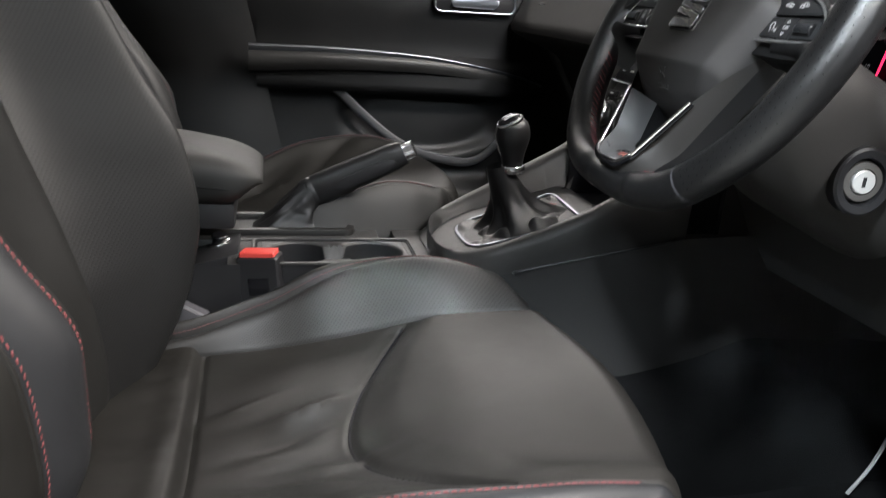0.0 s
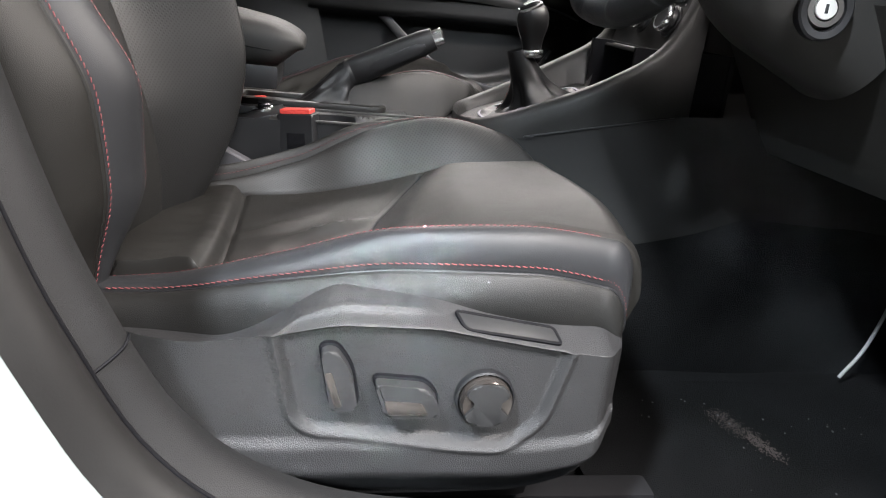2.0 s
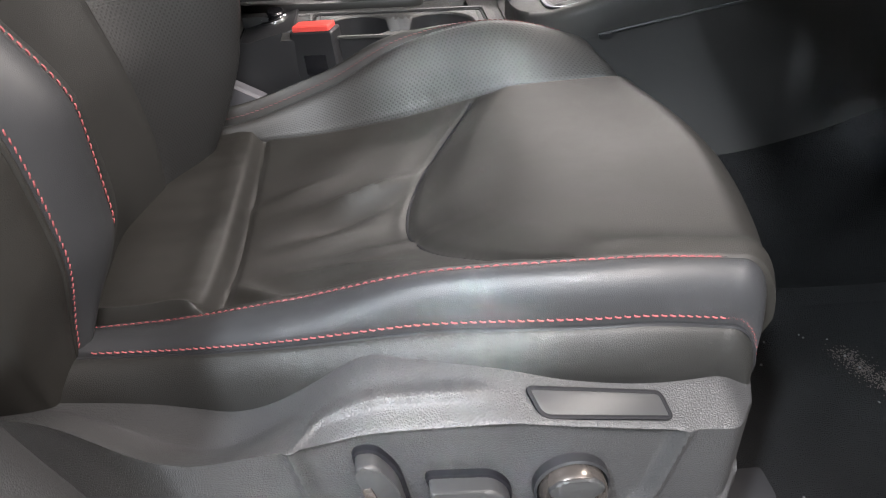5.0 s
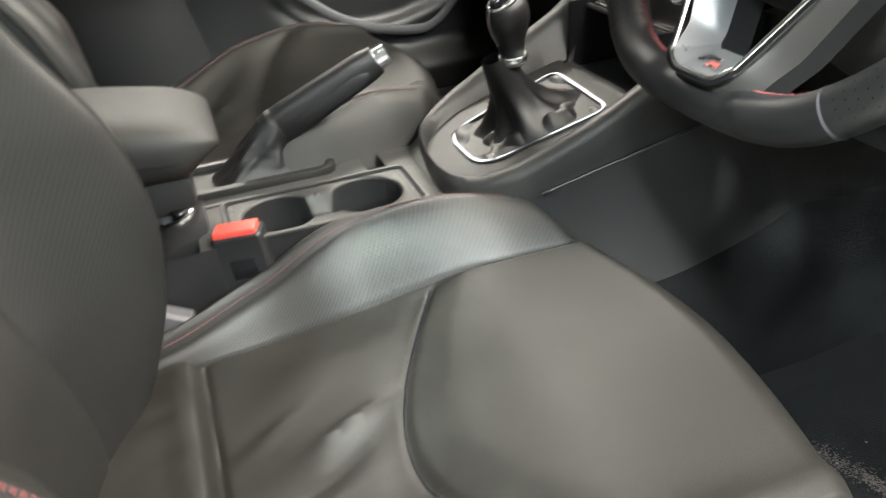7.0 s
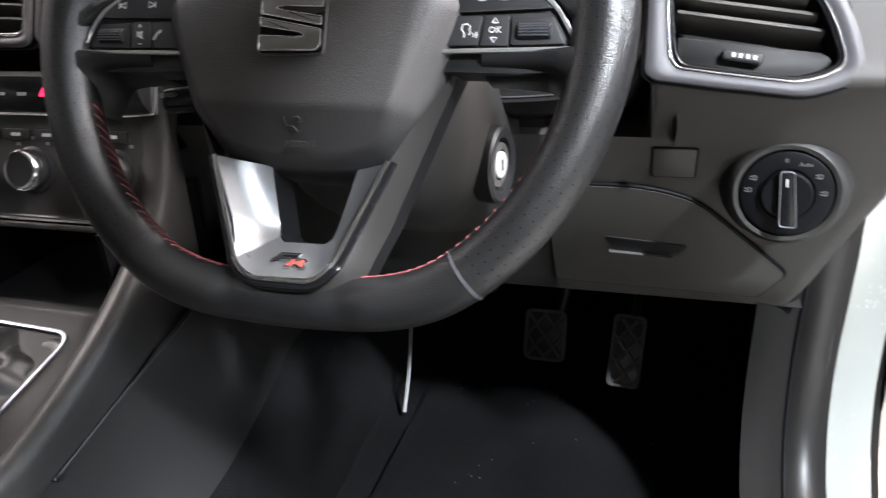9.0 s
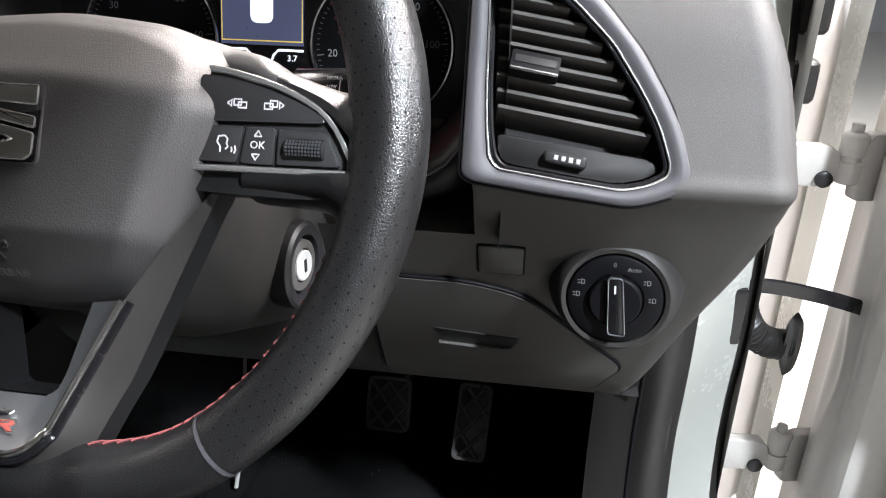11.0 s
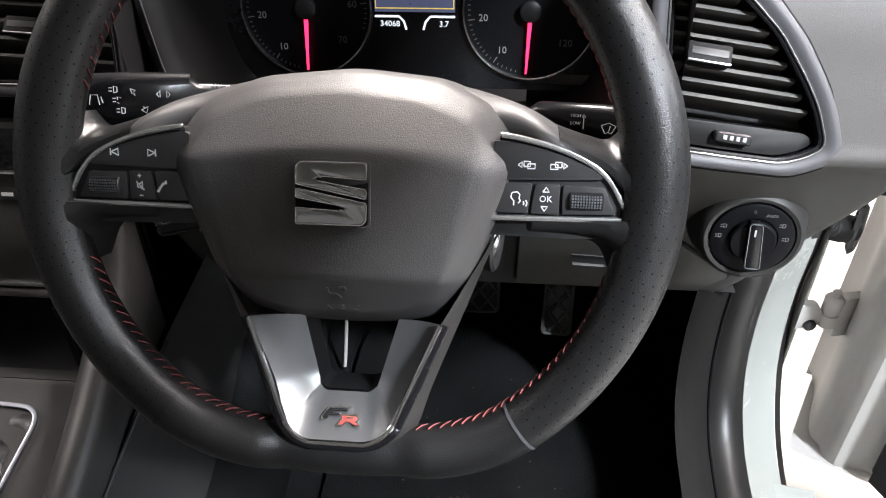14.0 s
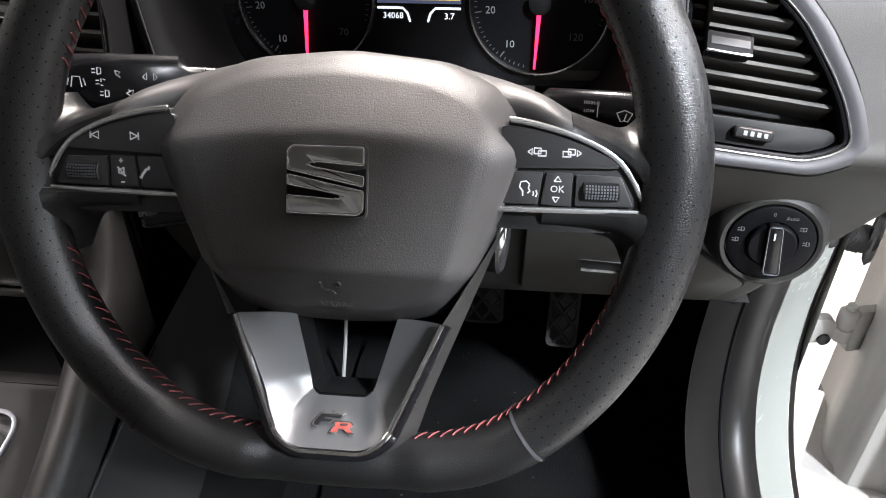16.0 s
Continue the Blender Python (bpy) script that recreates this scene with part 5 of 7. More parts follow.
glyph(left_arm, WHEEL @ pose(-0.0965, 0.0092, Z) @ Matrix.Scale(0.85, 4), [[(-0.0032, -0.0030), (-0.0020, -0.0034), (-0.0014, -0.0018), (0.0012, 0.0016), (0.0028, 0.0018), (0.0030, 0.0034)]], 0.0006)
glyph(left_arm, WHEEL @ pose(-0.1085, 0.0145, Z), [[(-0.0010, 0), (0.0010, 0)], [(0, -0.0010), (0, 0.0010)]])
glyph(left_arm, WHEEL @ pose(-0.1080, 0.0038, Z), [[(-0.0010, 0), (0.0010, 0)]])
glyph(left_arm, WHEEL @ pose(-0.1082, 0.0092, Z), [[(-0.0016, -0.0010), (-0.0016, 0.0010), (-0.0002, 0.0010), (0.0010, 0.0022), (0.0010, -0.0022), (-0.0002, -0.0010), (-0.0016, -0.0010)], [(-0.0022, 0.0020), (0.0020, -0.0024)]])

# ---- centre console ----
console = thing("centre_console", (-0.2, 0.36, 0.27), "dark grey centre console with cup holders and gear surround", "centre console")
CY = 0.36
# tunnel sides and top, open at the tray
def tunnel_half(z, x):
    return 0.070 + 0.030 * (1 - step(z, 0.30, 0.50)) + 0.072 * step(x, -0.215, -0.11)


for s in (-1, 1):
    P = np.array([[(x, CY + s * tunnel_half(z, x), z) for z in np.linspace(0.26, 0.585, 24)] for x in np.linspace(-0.70, -0.06, 50)])
    part("console_side", sheet(P), BLACK, console, "black console side")
# top deck with openings: built as strips round the tray and the lever slot
deck = [(-0.70, -0.072, 0.12, -0.455), (-0.455, 0.026, 0.12, -0.20)]
for x0, y0, y1, x1 in deck:
    part("deck", box((x0 + x1) / 2, CY + (y0 + y1) / 2, 0.579, x1 - x0 + 0.002, y1 - y0, 0.014, 0.004), CONSOLE, console)
P = np.array([[(x, CY + (0.024 if s > 0 and x < -0.2 else 0) * s + s * (0.070 + 0.072 * step(x, -0.215, -0.11)), 0.584 - 0.004 * step(x, -0.19, -0.12)) for s in np.linspace(-1, 1, 24)] for x in np.linspace(-0.176, -0.075, 24)])
part("front_deck", sheet(P), CONSOLE, console, "sloping grey deck before the gear lever")
# two cup wells in the strip beside the driver
TR = axes((0, CY - 0.024, 0.586), (1, 0, 0), (0, 1, 0))
for cx in (-0.218, -0.312):
    P = []
    for k, (r, z) in enumerate(((0.0, 0.0), (0.5, 0.0), (0.0425, 0.0), (0.0412, -0.0008), (0.0404, -0.003), (0.0385, -0.080), (0.036, -0.086), (0.030, -0.088), (0.001, -0.088))):
        row = []
        for t in np.linspace(0, 2 * np.pi, 72, endpoint=False):
            c, n = math.cos(t), math.sin(t)
            q = min(0.047 / max(abs(c), 1e-6), 0.0455 / max(abs(n), 1e-6))
            rr = q if k == 0 else (0.5 * q + 0.5 * 0.0425 if k == 1 else r)
            # a low neck joins the two wells
            dip = 0.022 * (1 - step(abs(rr * n), 0.019, 0.026)) if k < 5 and c * (cx + 0.265) < 0 else 0.0
            row.append(TR @ Vector((cx + rr * c, rr * n, z - dip)))
        P.append(row)
    part("cup_deck", sheet(np.array(P[:5]), False, True), CONSOLE, console, "dark grey deck round a cup well")
    # The well's shade is put into its colour, blacker than the deck.
    part("cup_well", sheet(np.array(P[4:]), False, True), BLACK, console, "deep cup well, coloured black for its shade")
for a, b in ((-0.400, -0.3592), (-0.1708, -0.150)):
    part("tray_bridge", box((a + b) / 2, CY - 0.024, 0.581, b - a, 0.091, 0.010, 0.002), CONSOLE, console)
tray = rounded([(-0.366, -0.0440), (-0.164, -0.0440), (-0.164, 0.0440), (-0.366, 0.0440)], 0.010)
part("tray_groove", rim(tray, 0.0030, -0.0006, 0.0010, TR), GAUGE, console, "dark groove round the cup tray")
part("tray_rim", rim([(x * 1.0 + (0.004 if x > -0.26 else -0.004), y * 1.08) for x, y in tray], 0.0050, -0.0010, 0.0032, TR), CONSOLE, console, "raised tray rim")
# power socket plate behind the cups
SK = axes((-0.415, CY + 0.020, 0.576), (0.93, 0, 0.25), (0, 1, 0))
plate = part("socket_plate", slab(rounded([(-0.038, -0.062), (0.030, -0.062), (0.030, 0.050), (-0.038, 0.050)], 0.006), -0.01, 0.006, SK, 0.002), BLACK, console, "black socket plate")
part("socket", lathe([(0.0, 0.006), (0.0175, 0.006), (0.0178, 0.0085), (0.0160, 0.0100), (0.0120, 0.0080)], SK @ pose(0, 0.005, 0), 28), CHROME, plate, "chrome power socket ring")
part("socket_plug", lathe([(0.0, 0.006), (0.0100, 0.006), (0.0095, 0.0125), (0.0105, 0.0165), (0.0090, 0.0185), (0.0070, 0.0180), (0.0, 0.0170)], SK @ pose(0.002, 0.004, 0, 10, 14), 24), GLOSS, plate, "black lighter knob")

# gear surround: a raised frame with a rolled outer edge that climbs into the dash
def knee_top(x):
    return float(spline((-0.10, 0.0, 0.15, 0.6), (0.590, 0.608, 0.640, 0.66), x))


def lip(x):
    return float(spline((-0.150, -0.12, -0.09, 0.0, 0.06, 0.116, 0.151, 0.175), (0.607, 0.614, 0.625, 0.661, 0.690, 0.728, 0.787, 0.88), x))


def half_width(x):
    return float(spline((-0.150, -0.146, -0.135, -0.11, -0.07, 0.0, 0.10, 0.175), (0.0, 0.055, 0.092, 0.120, 0.136, 0.140, 0.137, 0.133), x))


def well(x):
    return 0.602 + 0.30 * (x + 0.075)


for s in (-1, 1):
    P = []
    for x in np.r_[-0.150 + 0.03 * np.linspace(0, 1, 18) ** 2, np.linspace(-0.115, 0.175, 50)]:
        h, top = half_width(x), lip(x)
        inn = max(h - 0.052, 0.0)
        row = [(x, CY + s * (h - 0.006), min(top - 0.075, knee_top(max(x, -0.10)) - 0.006)), (x, CY + s * (h - 0.001), top - 0.035), (x, CY + s * h, top - 0.012), (x, CY + s * (h - 0.004), top - 0.003), (x, CY + s * (h - 0.012), top), (x, CY + s * (h - 0.022), top - 0.004)]
        row += [(x, CY + s * (h - 0.030), top - 0.012), (x, CY + s * (h - 0.040), max(well(x), top - 0.05)), (x, CY + s * (h - 0.046), well(x) - 0.001)]
        row = [(a, b if (b - CY) * s > 0 else CY, c) for a, b, c in row]
        P.append([(a + (0.013 + 0.11 * (b - CY)) * (1 - step(a, -0.10, 0.06)), b, c) for a, b, c in row])
    part("surround", sheet(np.array(P)), CONSOLE, console, "grey gear surround with a rolled edge", smooth=60)
GM = axes((-0.010, CY, 0.6235), (0.955, 0, 0.292), (0, 1, 0))
part("surround_plate", slab(rounded([(-0.135, -0.095), (0.098, -0.104), (0.098, 0.104), (-0.135, 0.095)], [0.05, 0.01, 0.01, 0.05]), -0.012, -0.001, GM, 0.002), CONSOLE, console, "dark grey gear plate")
gate = rounded([(-0.085, -0.052), (0.072, -0.070), (0.078, 0.070), (-0.085, 0.052)], [0.034, 0.020, 0.020, 0.034], 8)
part("chrome_frame", rim(gate, 0.0042, -0.001, 0.0026, GM), SATIN, console, "chrome gear gate frame")
# knee panel and carpeted lower side, both sides of the tunnel
for s in (-1, 1):
    def side_y(x, z):
        return CY + s * (0.137 + 0.020 * (1 - step(z, 0.36, 0.60)) - 0.004 * step(x, 0.2, 0.5))

    def split(x):
        return float(spline((-0.10, 0.10, 0.20, 0.30, 0.42, 0.75), (0.44, 0.455, 0.475, 0.500, 0.495, 0.47), x))

    P = np.array([[(x, side_y(x, z), z) for z in np.linspace(split(x), knee_top(x), 22)] for x in np.linspace(-0.10, 0.75, 50)])
    part("knee_side", sheet(P), KNEE, console, "smooth dark grey lower side")
    P = np.array([[(x, side_y(x, z) + s * 0.012 * math.sin(math.pi * min((split(x) - z) / 0.05, 0.5)) + s * 0.004 * noise.noise((x * 12, z * 12, s)), z) for z in np.linspace(0.25, split(x) + 0.003, 22)] for x in np.linspace(-0.10, 0.75, 60)])
    part("tunnel_carpet", sheet(P), CARPET, console, "dark carpet over the tunnel")
    part("gap_line", tube([(x, CY + s * 0.1385, z) for x, z in ((-0.06, 0.5985), (0.03, 0.616), (0.15, 0.638))], 0.0016, 20, 6), BLACK, console)
    part("gap_clip", box(-0.052, CY + s * 0.139, 0.598, 0.012, 0.004, 0.005, 0.0015), BLACK, console)
# open bin below the climate panel
part("bin_back", box(0.24, CY, 0.68, 0.006, 0.19, 0.09, 0), GAUGE, console)
part("bin_floor", box(0.165, CY, 0.6395, 0.16, 0.18, 0.005, 0), BLACK, console)
for y in (-0.090, 0.090):
    part("bin_wall", box(0.170, CY + y, 0.68, 0.15, 0.006, 0.09, 0), GAUGE, console)
part("bin_frame", rim(rounded([(-0.089, -0.004), (0.089, -0.004), (0.092, 0.072), (-0.092, 0.072)], 0.006), 0.006, -0.004, 0.004, axes((0.096, CY, 0.650), (0, -1, 0), (0.36, 0, 1))), CONSOLE, console, "grey frame of the open bin")
part("bin_lip", box(0.092, CY, 0.646, 0.012, 0.175, 0.008, 0.003), CONSOLE, console, "grey bin lip")
part("bin_chrome", box(0.128, CY - 0.005, 0.7225, 0.006, 0.245, 0.005, 0.002), CHROME, console, "thin chrome line")

# gear lever
gear = thing("gear_lever", (-0.02, CY, 0.61), "black leather gear lever with a chrome-ringed knob", "gear lever")


def boot_row(k, a):
    r0x, r0y = 0.072, 0.058
    w = (1 - k) ** 1.7
    r = 0.0155 + 0.0175 * (1 - k) ** 0.9 + 0.026 * (1 - k) ** 5
    ex = 1 + 0.16 * w
    fold = 1 + (0.16 * math.sin(3 * a + 0.6) + 0.11 * math.sin(7 * a + 2.0 + 2 * k)) * (0.35 + 0.9 * math.sin(math.pi * min(k * 1.5, 1))) * (1 - k)
    return Vector((r * ex * fold * math.cos(a) - 0.018 * k + 0.004, r * 0.92 * fold * math.sin(a), -0.002 + 0.088 * k ** 1.15))


P = np.array([[GM @ boot_row(k, a) for a in np.linspace(0, 2 * np.pi, 64, endpoint=False)] for k in np.linspace(0, 1, 30)])
boot = part("gear_boot", sheet(P, False, True), BOOT, gear, "creased black leather boot")


def bed_height(x, y):
    """Slack leather between the gate's frame and the lever."""
    r = math.hypot(x, y * 1.1)
    return 0.0005 + 0.010 * bump_at(r - 0.040, 0.020) * (0.5 + noise.noise((x * 38, y * 38, 3.1))) + 0.006 * noise.noise((x * 60, y * 45, 7.7)) * step(0.088 - abs(x), 0.0, 0.02) - 0.004 * bump_at(r - 0.066, 0.010)


bed = np.array([[GM @ Vector((x, y * (0.052 + 0.018 * (x + 0.085) / 0.16), bed_height(x, y * 0.06))) for y in np.linspace(-0.96, 0.96, 60)] for x in np.linspace(-0.082, 0.073, 70)])
part("boot_skirt", sheet(bed), BOOT, boot, "slack folds of black leather")
c = np.array([GM @ (boot_row(k, 2.6) + Vector((0, 0, 0.001))) for k in np.linspace(0.02, 0.5, 24)])
part("stitching", stitches(c, np.tile([-0.6, -0.5, 0.6], (24, 1)), r=0.0006), THREAD, boot, "red stitching")
c = np.array([GM @ (boot_row(k, 0.35) + Vector((0.001, 0, 0.001))) for k in np.linspace(0.02, 0.4, 24)])
part("stitching", stitches(c, np.tile([0.6, -0.3, 0.7], (24, 1)), r=0.0006), THREAD, boot, "red stitching")
KN = axes((-0.0285, CY - 0.006, 0.700), (0.99, 0, 0.10), (0, 1, 0))
part("knob_collar", lathe([(0.0, -0.006), (0.0155, -0.006), (0.0168, -0.003), (0.0168, 0.002), (0.0155, 0.004), (0.013, 0.004)], KN, 30), CHROME, gear, "chrome collar")
KS = KN @ Matrix.Diagonal((1.08, 0.92, 1, 1))
knob = part("knob", lathe([(0.0125, 0.002), (0.0135, 0.010), (0.0155, 0.020), (0.0190, 0.030), (0.0215, 0.039), (0.0222, 0.047), (0.0212, 0.055), (0.0185, 0.0620), (0.0140, 0.0665), (0.0075, 0.0690), (0.0, 0.0698)], KS, 36), BOOT, gear, "black leather knob")
CAP = KN @ pose(-0.0050, -0.0015, 0.0640, 8, -22)
part("knob_top", lathe([(0.0165, -0.006), (0.0160, 0.0015), (0.0130, 0.0048), (0.0070, 0.0066), (0.0, 0.0072)], CAP @ Matrix.Diagonal((1.05, 0.90, 1, 1)), 32), GLOSS, knob, "gloss black shift pattern cap")
part("knob_cap", lathe([(0.0166, -0.0035), (0.0178, -0.0020), (0.0178, 0.0010), (0.0160, 0.0026), (0.0150, 0.0020)], CAP @ Matrix.Diagonal((1.05, 0.90, 1, 1)), 32), CHROME, knob, "chrome cap ring")
part("knob_blade", sweep(smoothed([KN @ Vector((-0.0225, -0.004, 0.058)), KN @ Vector((-0.0245, -0.004, 0.046)), KN @ Vector((-0.0215, -0.004, 0.031)), KN @ Vector((-0.0172, -0.004, 0.020))], 20), ring(0.0022, 0.0008, 8), (1, 0, 0)), CHROME, knob, "chrome side strip")
for x0, y0, x1, y1 in ((-0.007, 0.005, 0.007, 0.005), (-0.007, 0.0, 0.007, 0.0), (-0.007, -0.005, 0.007, -0.005), (0.0, -0.005, 0.0, 0.005)):
    a, b = CAP @ Vector((x0, y0, 0.0064)), CAP @ Vector((x1, y1, 0.0064))
    part("shift_mark", sweep(np.array([a, (a + b) / 2 + CAP.to_3x3() @ Vector((0, 0, 0.0010)), b]), ring(0.0006, 0.0005, 6)), MARK, knob)

# handbrake
HB0, HB1 = Vector((-0.300, 0.448, 0.632)), Vector((-0.155, 0.424, 0.708))
hb = thing("handbrake", (-0.30, 0.445, 0.585), "black leather handbrake lever with a bright button", "handbrake")
d = (HB1 - HB0).normalized()
path = np.array([HB0 + d * t for t in np.linspace(0.0, (HB1 - HB0).length - 0.012, 24)])
sc = np.interp(np.linspace(0, 1, 24), [0, 0.2, 0.6, 0.9, 1], [1.0, 1.08, 1.0, 0.92, 0.80])
grip = part("grip", sweep(path, ring(0.0160, 0.0208, 18, 2.6), (0, 0, 1), scale=sc), BOOT, hb, "black leather grip")
part("button", sweep(np.array([HB1 - d * 0.016, HB1 - d * 0.004, HB1 + d * 0.002, HB1 + d * 0.004]), ring(0.0115, 0.0125, 16, 3.5), (0, 0, 1), scale=[1, 1, 0.96, 0.7]), CHROME, hb, "bright ribbed button")
part("grip_insert", sweep(np.array([HB0 + d * t + Vector((0, -0.0165, -0.004)) for t in np.linspace(0.045, 0.138, 12)]), ring(0.0020, 0.0085, 10), (0, 0, 1), scale=np.r_[0.3, 0.8, np.ones(8), 0.8, 0.3]), BLACK, grip)
# the boot runs from a rectangular foot up to the tilted collar
lift = Vector((-d.z, 0, d.x)).normalized()
top_c = HB0 + d * 0.012
P = []
for k in np.linspace(0, 1, 30):
    row = []
    for a in np.linspace(0, 2 * np.pi, 60, endpoint=False):
        c, q = math.copysign(abs(math.cos(a)) ** 0.6, math.cos(a)), math.copysign(abs(math.sin(a)) ** 0.6, math.sin(a))
        foot = Vector((-0.322 + 0.051 * c, 0.447 + 0.031 * q, 0.587))
        neck = top_c - lift * (0.0225 * math.cos(a)) + Vector((0, 0.0178 * math.sin(a), 0))
        p = foot * (1 - k) + neck * k
        belly = math.sin(math.pi * k)
        mid = Vector((-0.305, 0.447, p.z))
        fold = 1 - 0.10 * belly + (0.055 * math.sin(6 * a + 5 * k + 1.0) + 0.04 * math.sin(11 * a - 6 * k)) * belly + 0.007 * math.sin(31 * k + 2 * a) * belly
        row.append(mid + (p - mid) * fold)
    P.append(row)
hboot = part("handbrake_boot", sheet(np.array(P), False, True), BOOT, hb, "creased black leather boot")
collar = HB0 + d * 0.014
part("boot_collar", sweep(np.array([collar - d * 0.005, collar - d * 0.003, collar + d * 0.003, collar + d * 0.006]), ring(0.0180, 0.0225, 20, 2.4), (0, 0, 1), scale=[0.90, 1.0, 1.0, 0.92]), BOOT, hboot, "gathered leather collar")
HM = axes((-0.325, 0.446, 0.586), (1, 0, 0), (0, 1, 0))
part("boot_frame", rim(rounded([(-0.13, -0.038), (0.088, -0.038), (0.088, 0.038), (-0.13, 0.038)], 0.012), 0.012, -0.003, 0.010, HM), RUBBER, hb, "black boot frame")
part("boot_bed", slab(rounded([(-0.13, -0.038), (0.088, -0.038), (0.088, 0.038), (-0.13, 0.038)], 0.012), -0.006, 0.0015, HM, 0), BOOT, hb)

# armrest over the tunnel: a padded wedge whose front overhangs
ARM_Y, ARM_FRONT = 0.380, -0.357


def arm_row(x):
    e = max((x - ARM_FRONT + 0.050) / 0.050, 0.0)
    k = math.sqrt(max(1 - e * e, 0.0))
    top = 0.703 + 0.18 * (ARM_FRONT - x) * (1 - 0.5 * step(-x, 0.44, 0.60)) - 0.014 * (1 - k)
    low = 0.650 + 0.024 * step(x, -0.405, ARM_FRONT) ** 1.2
    w = 0.080 * (0.72 + 0.28 * k)
    mid, half = (top + low) / 2, (top - low) / 2 * (0.55 + 0.45 * k)
    return [(x, ARM_Y + w * math.copysign(abs(math.cos(a)) ** 0.42, math.cos(a)), mid + half * math.copysign(abs(math.sin(a)) ** 0.62, math.sin(a)) + 0.003 * math.sin(math.pi * (math.cos(a) + 1) / 2) * (math.sin(a) > 0)) for a in np.linspace(0, 2 * np.pi, 48, endpoint=False)]


P = [arm_row(x) for x in np.r_[np.linspace(-0.70, -0.405, 16), ARM_FRONT - 0.050 + 0.050 * np.sin(np.linspace(0.05, np.pi / 2, 14))]]
bm = sheet(np.array(P), False, True)
bm.verts.ensure_lookup_table()
bm.faces.new([bm.verts[len(P) * 48 - 48 + j] for j in range(48)])
armrest = single("armrest", bm, LEATHER, "padded black vinyl armrest over the tunnel", "armrest")
part("armrest_post", box(-0.60, CY, 0.618, 0.10, 0.07, 0.100, 0.01), BLACK, armrest)
part("armrest_base", box(-0.50, ARM_Y, 0.638, 0.22, 0.130, 0.034, 0.010), BLACK, armrest, "black plastic underside")
seam = smoothed([(-0.70, ARM_Y - 0.0815, 0.684), (-0.50, ARM_Y - 0.0815, 0.684), (-0.42, ARM_Y - 0.0810, 0.678), (-0.385, ARM_Y - 0.0765, 0.674)], 40)
part("armrest_seam", sweep(seam, ring(0.0010, 0.0010, 6)), GAUGE, armrest)


def buckle(at, turn):
    root = thing("belt_buckle", at, "black seat belt buckle with a red release button", "belt buckle", "belt buckles")
    m = Matrix.Translation(at) @ Matrix.Rotation(radians(turn), 4, "Z") @ Matrix.Rotation(radians(-6), 4, "Y")
    b = part("housing", box(0, 0, -0.035, 0.052, 0.028, 0.085, 0.006, m, seg=3), BLACK, root, "black housing")
    part("release_button", box(0, -0.001, 0.008, 0.044, 0.022, 0.010, 0.003, m, seg=3), RED_BUTTON, root, "red release button")
    part("window", box(0, -0.0135, -0.030, 0.026, 0.003, 0.022, 0.001, m), GLOSS, b)
    part("stalk", sweep(np.array([m @ Vector((0, 0, -0.07)), m @ Vector((-0.01, 0.0, -0.12)), m @ Vector((-0.03, 0.01, -0.19))]), ring(0.014, 0.004, 8)), BLACK, root)


buckle((-0.361, 0.297, 0.589), -18)
buckle((-0.440, 0.475, 0.574), 20)
single("buckle_shroud", box(0, 0, 0, 0.060, 0.022, 0.030, 0.008, Matrix.Translation((-0.452, 0.272, 0.530)) @ Matrix.Rotation(radians(24), 4, "Y") @ Matrix.Rotation(radians(-12), 4, "Z"), seg=3), DASH_GREY, "pale grey plastic shroud beside the seat hinge", "seat trim")

# ---- dashboard ----
dash = thing("dashboard", (0.2, 0.36, 0.60), "dark grey soft dashboard with silver-edged air vents", "dashboard")
DZ = (0.600, 0.625, 0.70, 0.80, 0.838, 0.850, 0.862, 0.90, 0.95, 0.985, 1.005)
DX = (0.300, 0.282, 0.240, 0.180, 0.156, 0.146, 0.152, 0.170, 0.195, 0.235, 0.30)


def dash_x(z):
    return float(spline(DZ, DX, z))


# driver's side: from the column to the door end, whose edge leans and rounds off
def end_y(z):
    return float(spline((0.60, 0.625, 0.70, 0.80, 0.838, 0.90, 0.96, 1.005), (-0.322, -0.330, -0.350, -0.376, -0.380, -0.374, -0.356, -0.335), z))


VM = axes((0.152, -0.245, 0.862), (0.06, -1, -0.02), (0.40, 0.0, 1))
VENT_LINE = [(-0.0525, 0.039), (-0.0505, 0.017), (-0.0476, 0.0026), (-0.0425, -0.0036), (-0.0107, -0.0076), (0.0277, -0.0120), (0.044, -0.0080), (0.0535, -0.0022), (0.0540, 0.0040), (0.047, 0.0240), (0.036, 0.0430), (0.0147, 0.0735), (-0.0098, 0.0963), (-0.035, 0.112), (-0.055, 0.116)]
VENT_BEZEL = [(-0.068, 0.040), (-0.068, 0.015), (-0.068, -0.0100), (-0.0620, -0.0138), (-0.020, -0.0185), (0.0355, -0.0237), (0.0540, -0.0183), (0.0675, -0.0119), (0.0700, -0.0010), (0.063, 0.0226), (0.0540, 0.0410), (0.037, 0.0687), (0.0128, 0.0967), (-0.020, 0.122), (-0.068, 0.135)]
VENT_HOLE = [((a + c) / 2, (b + d) / 2) for (a, b), (c, d) in zip(VENT_LINE, VENT_BEZEL)]


def in_vent(p):
    q = VM.inverted() @ Vector(p)
    c = False
    for i in range(len(VENT_HOLE)):
        (x0, y0), (x1, y1) = VENT_HOLE[i - 1], VENT_HOLE[i]
        if (y0 > q.y) != (y1 > q.y) and q.x < (x1 - x0) * (q.y - y0) / (y1 - y0) + x0:
            c = not c
    return c


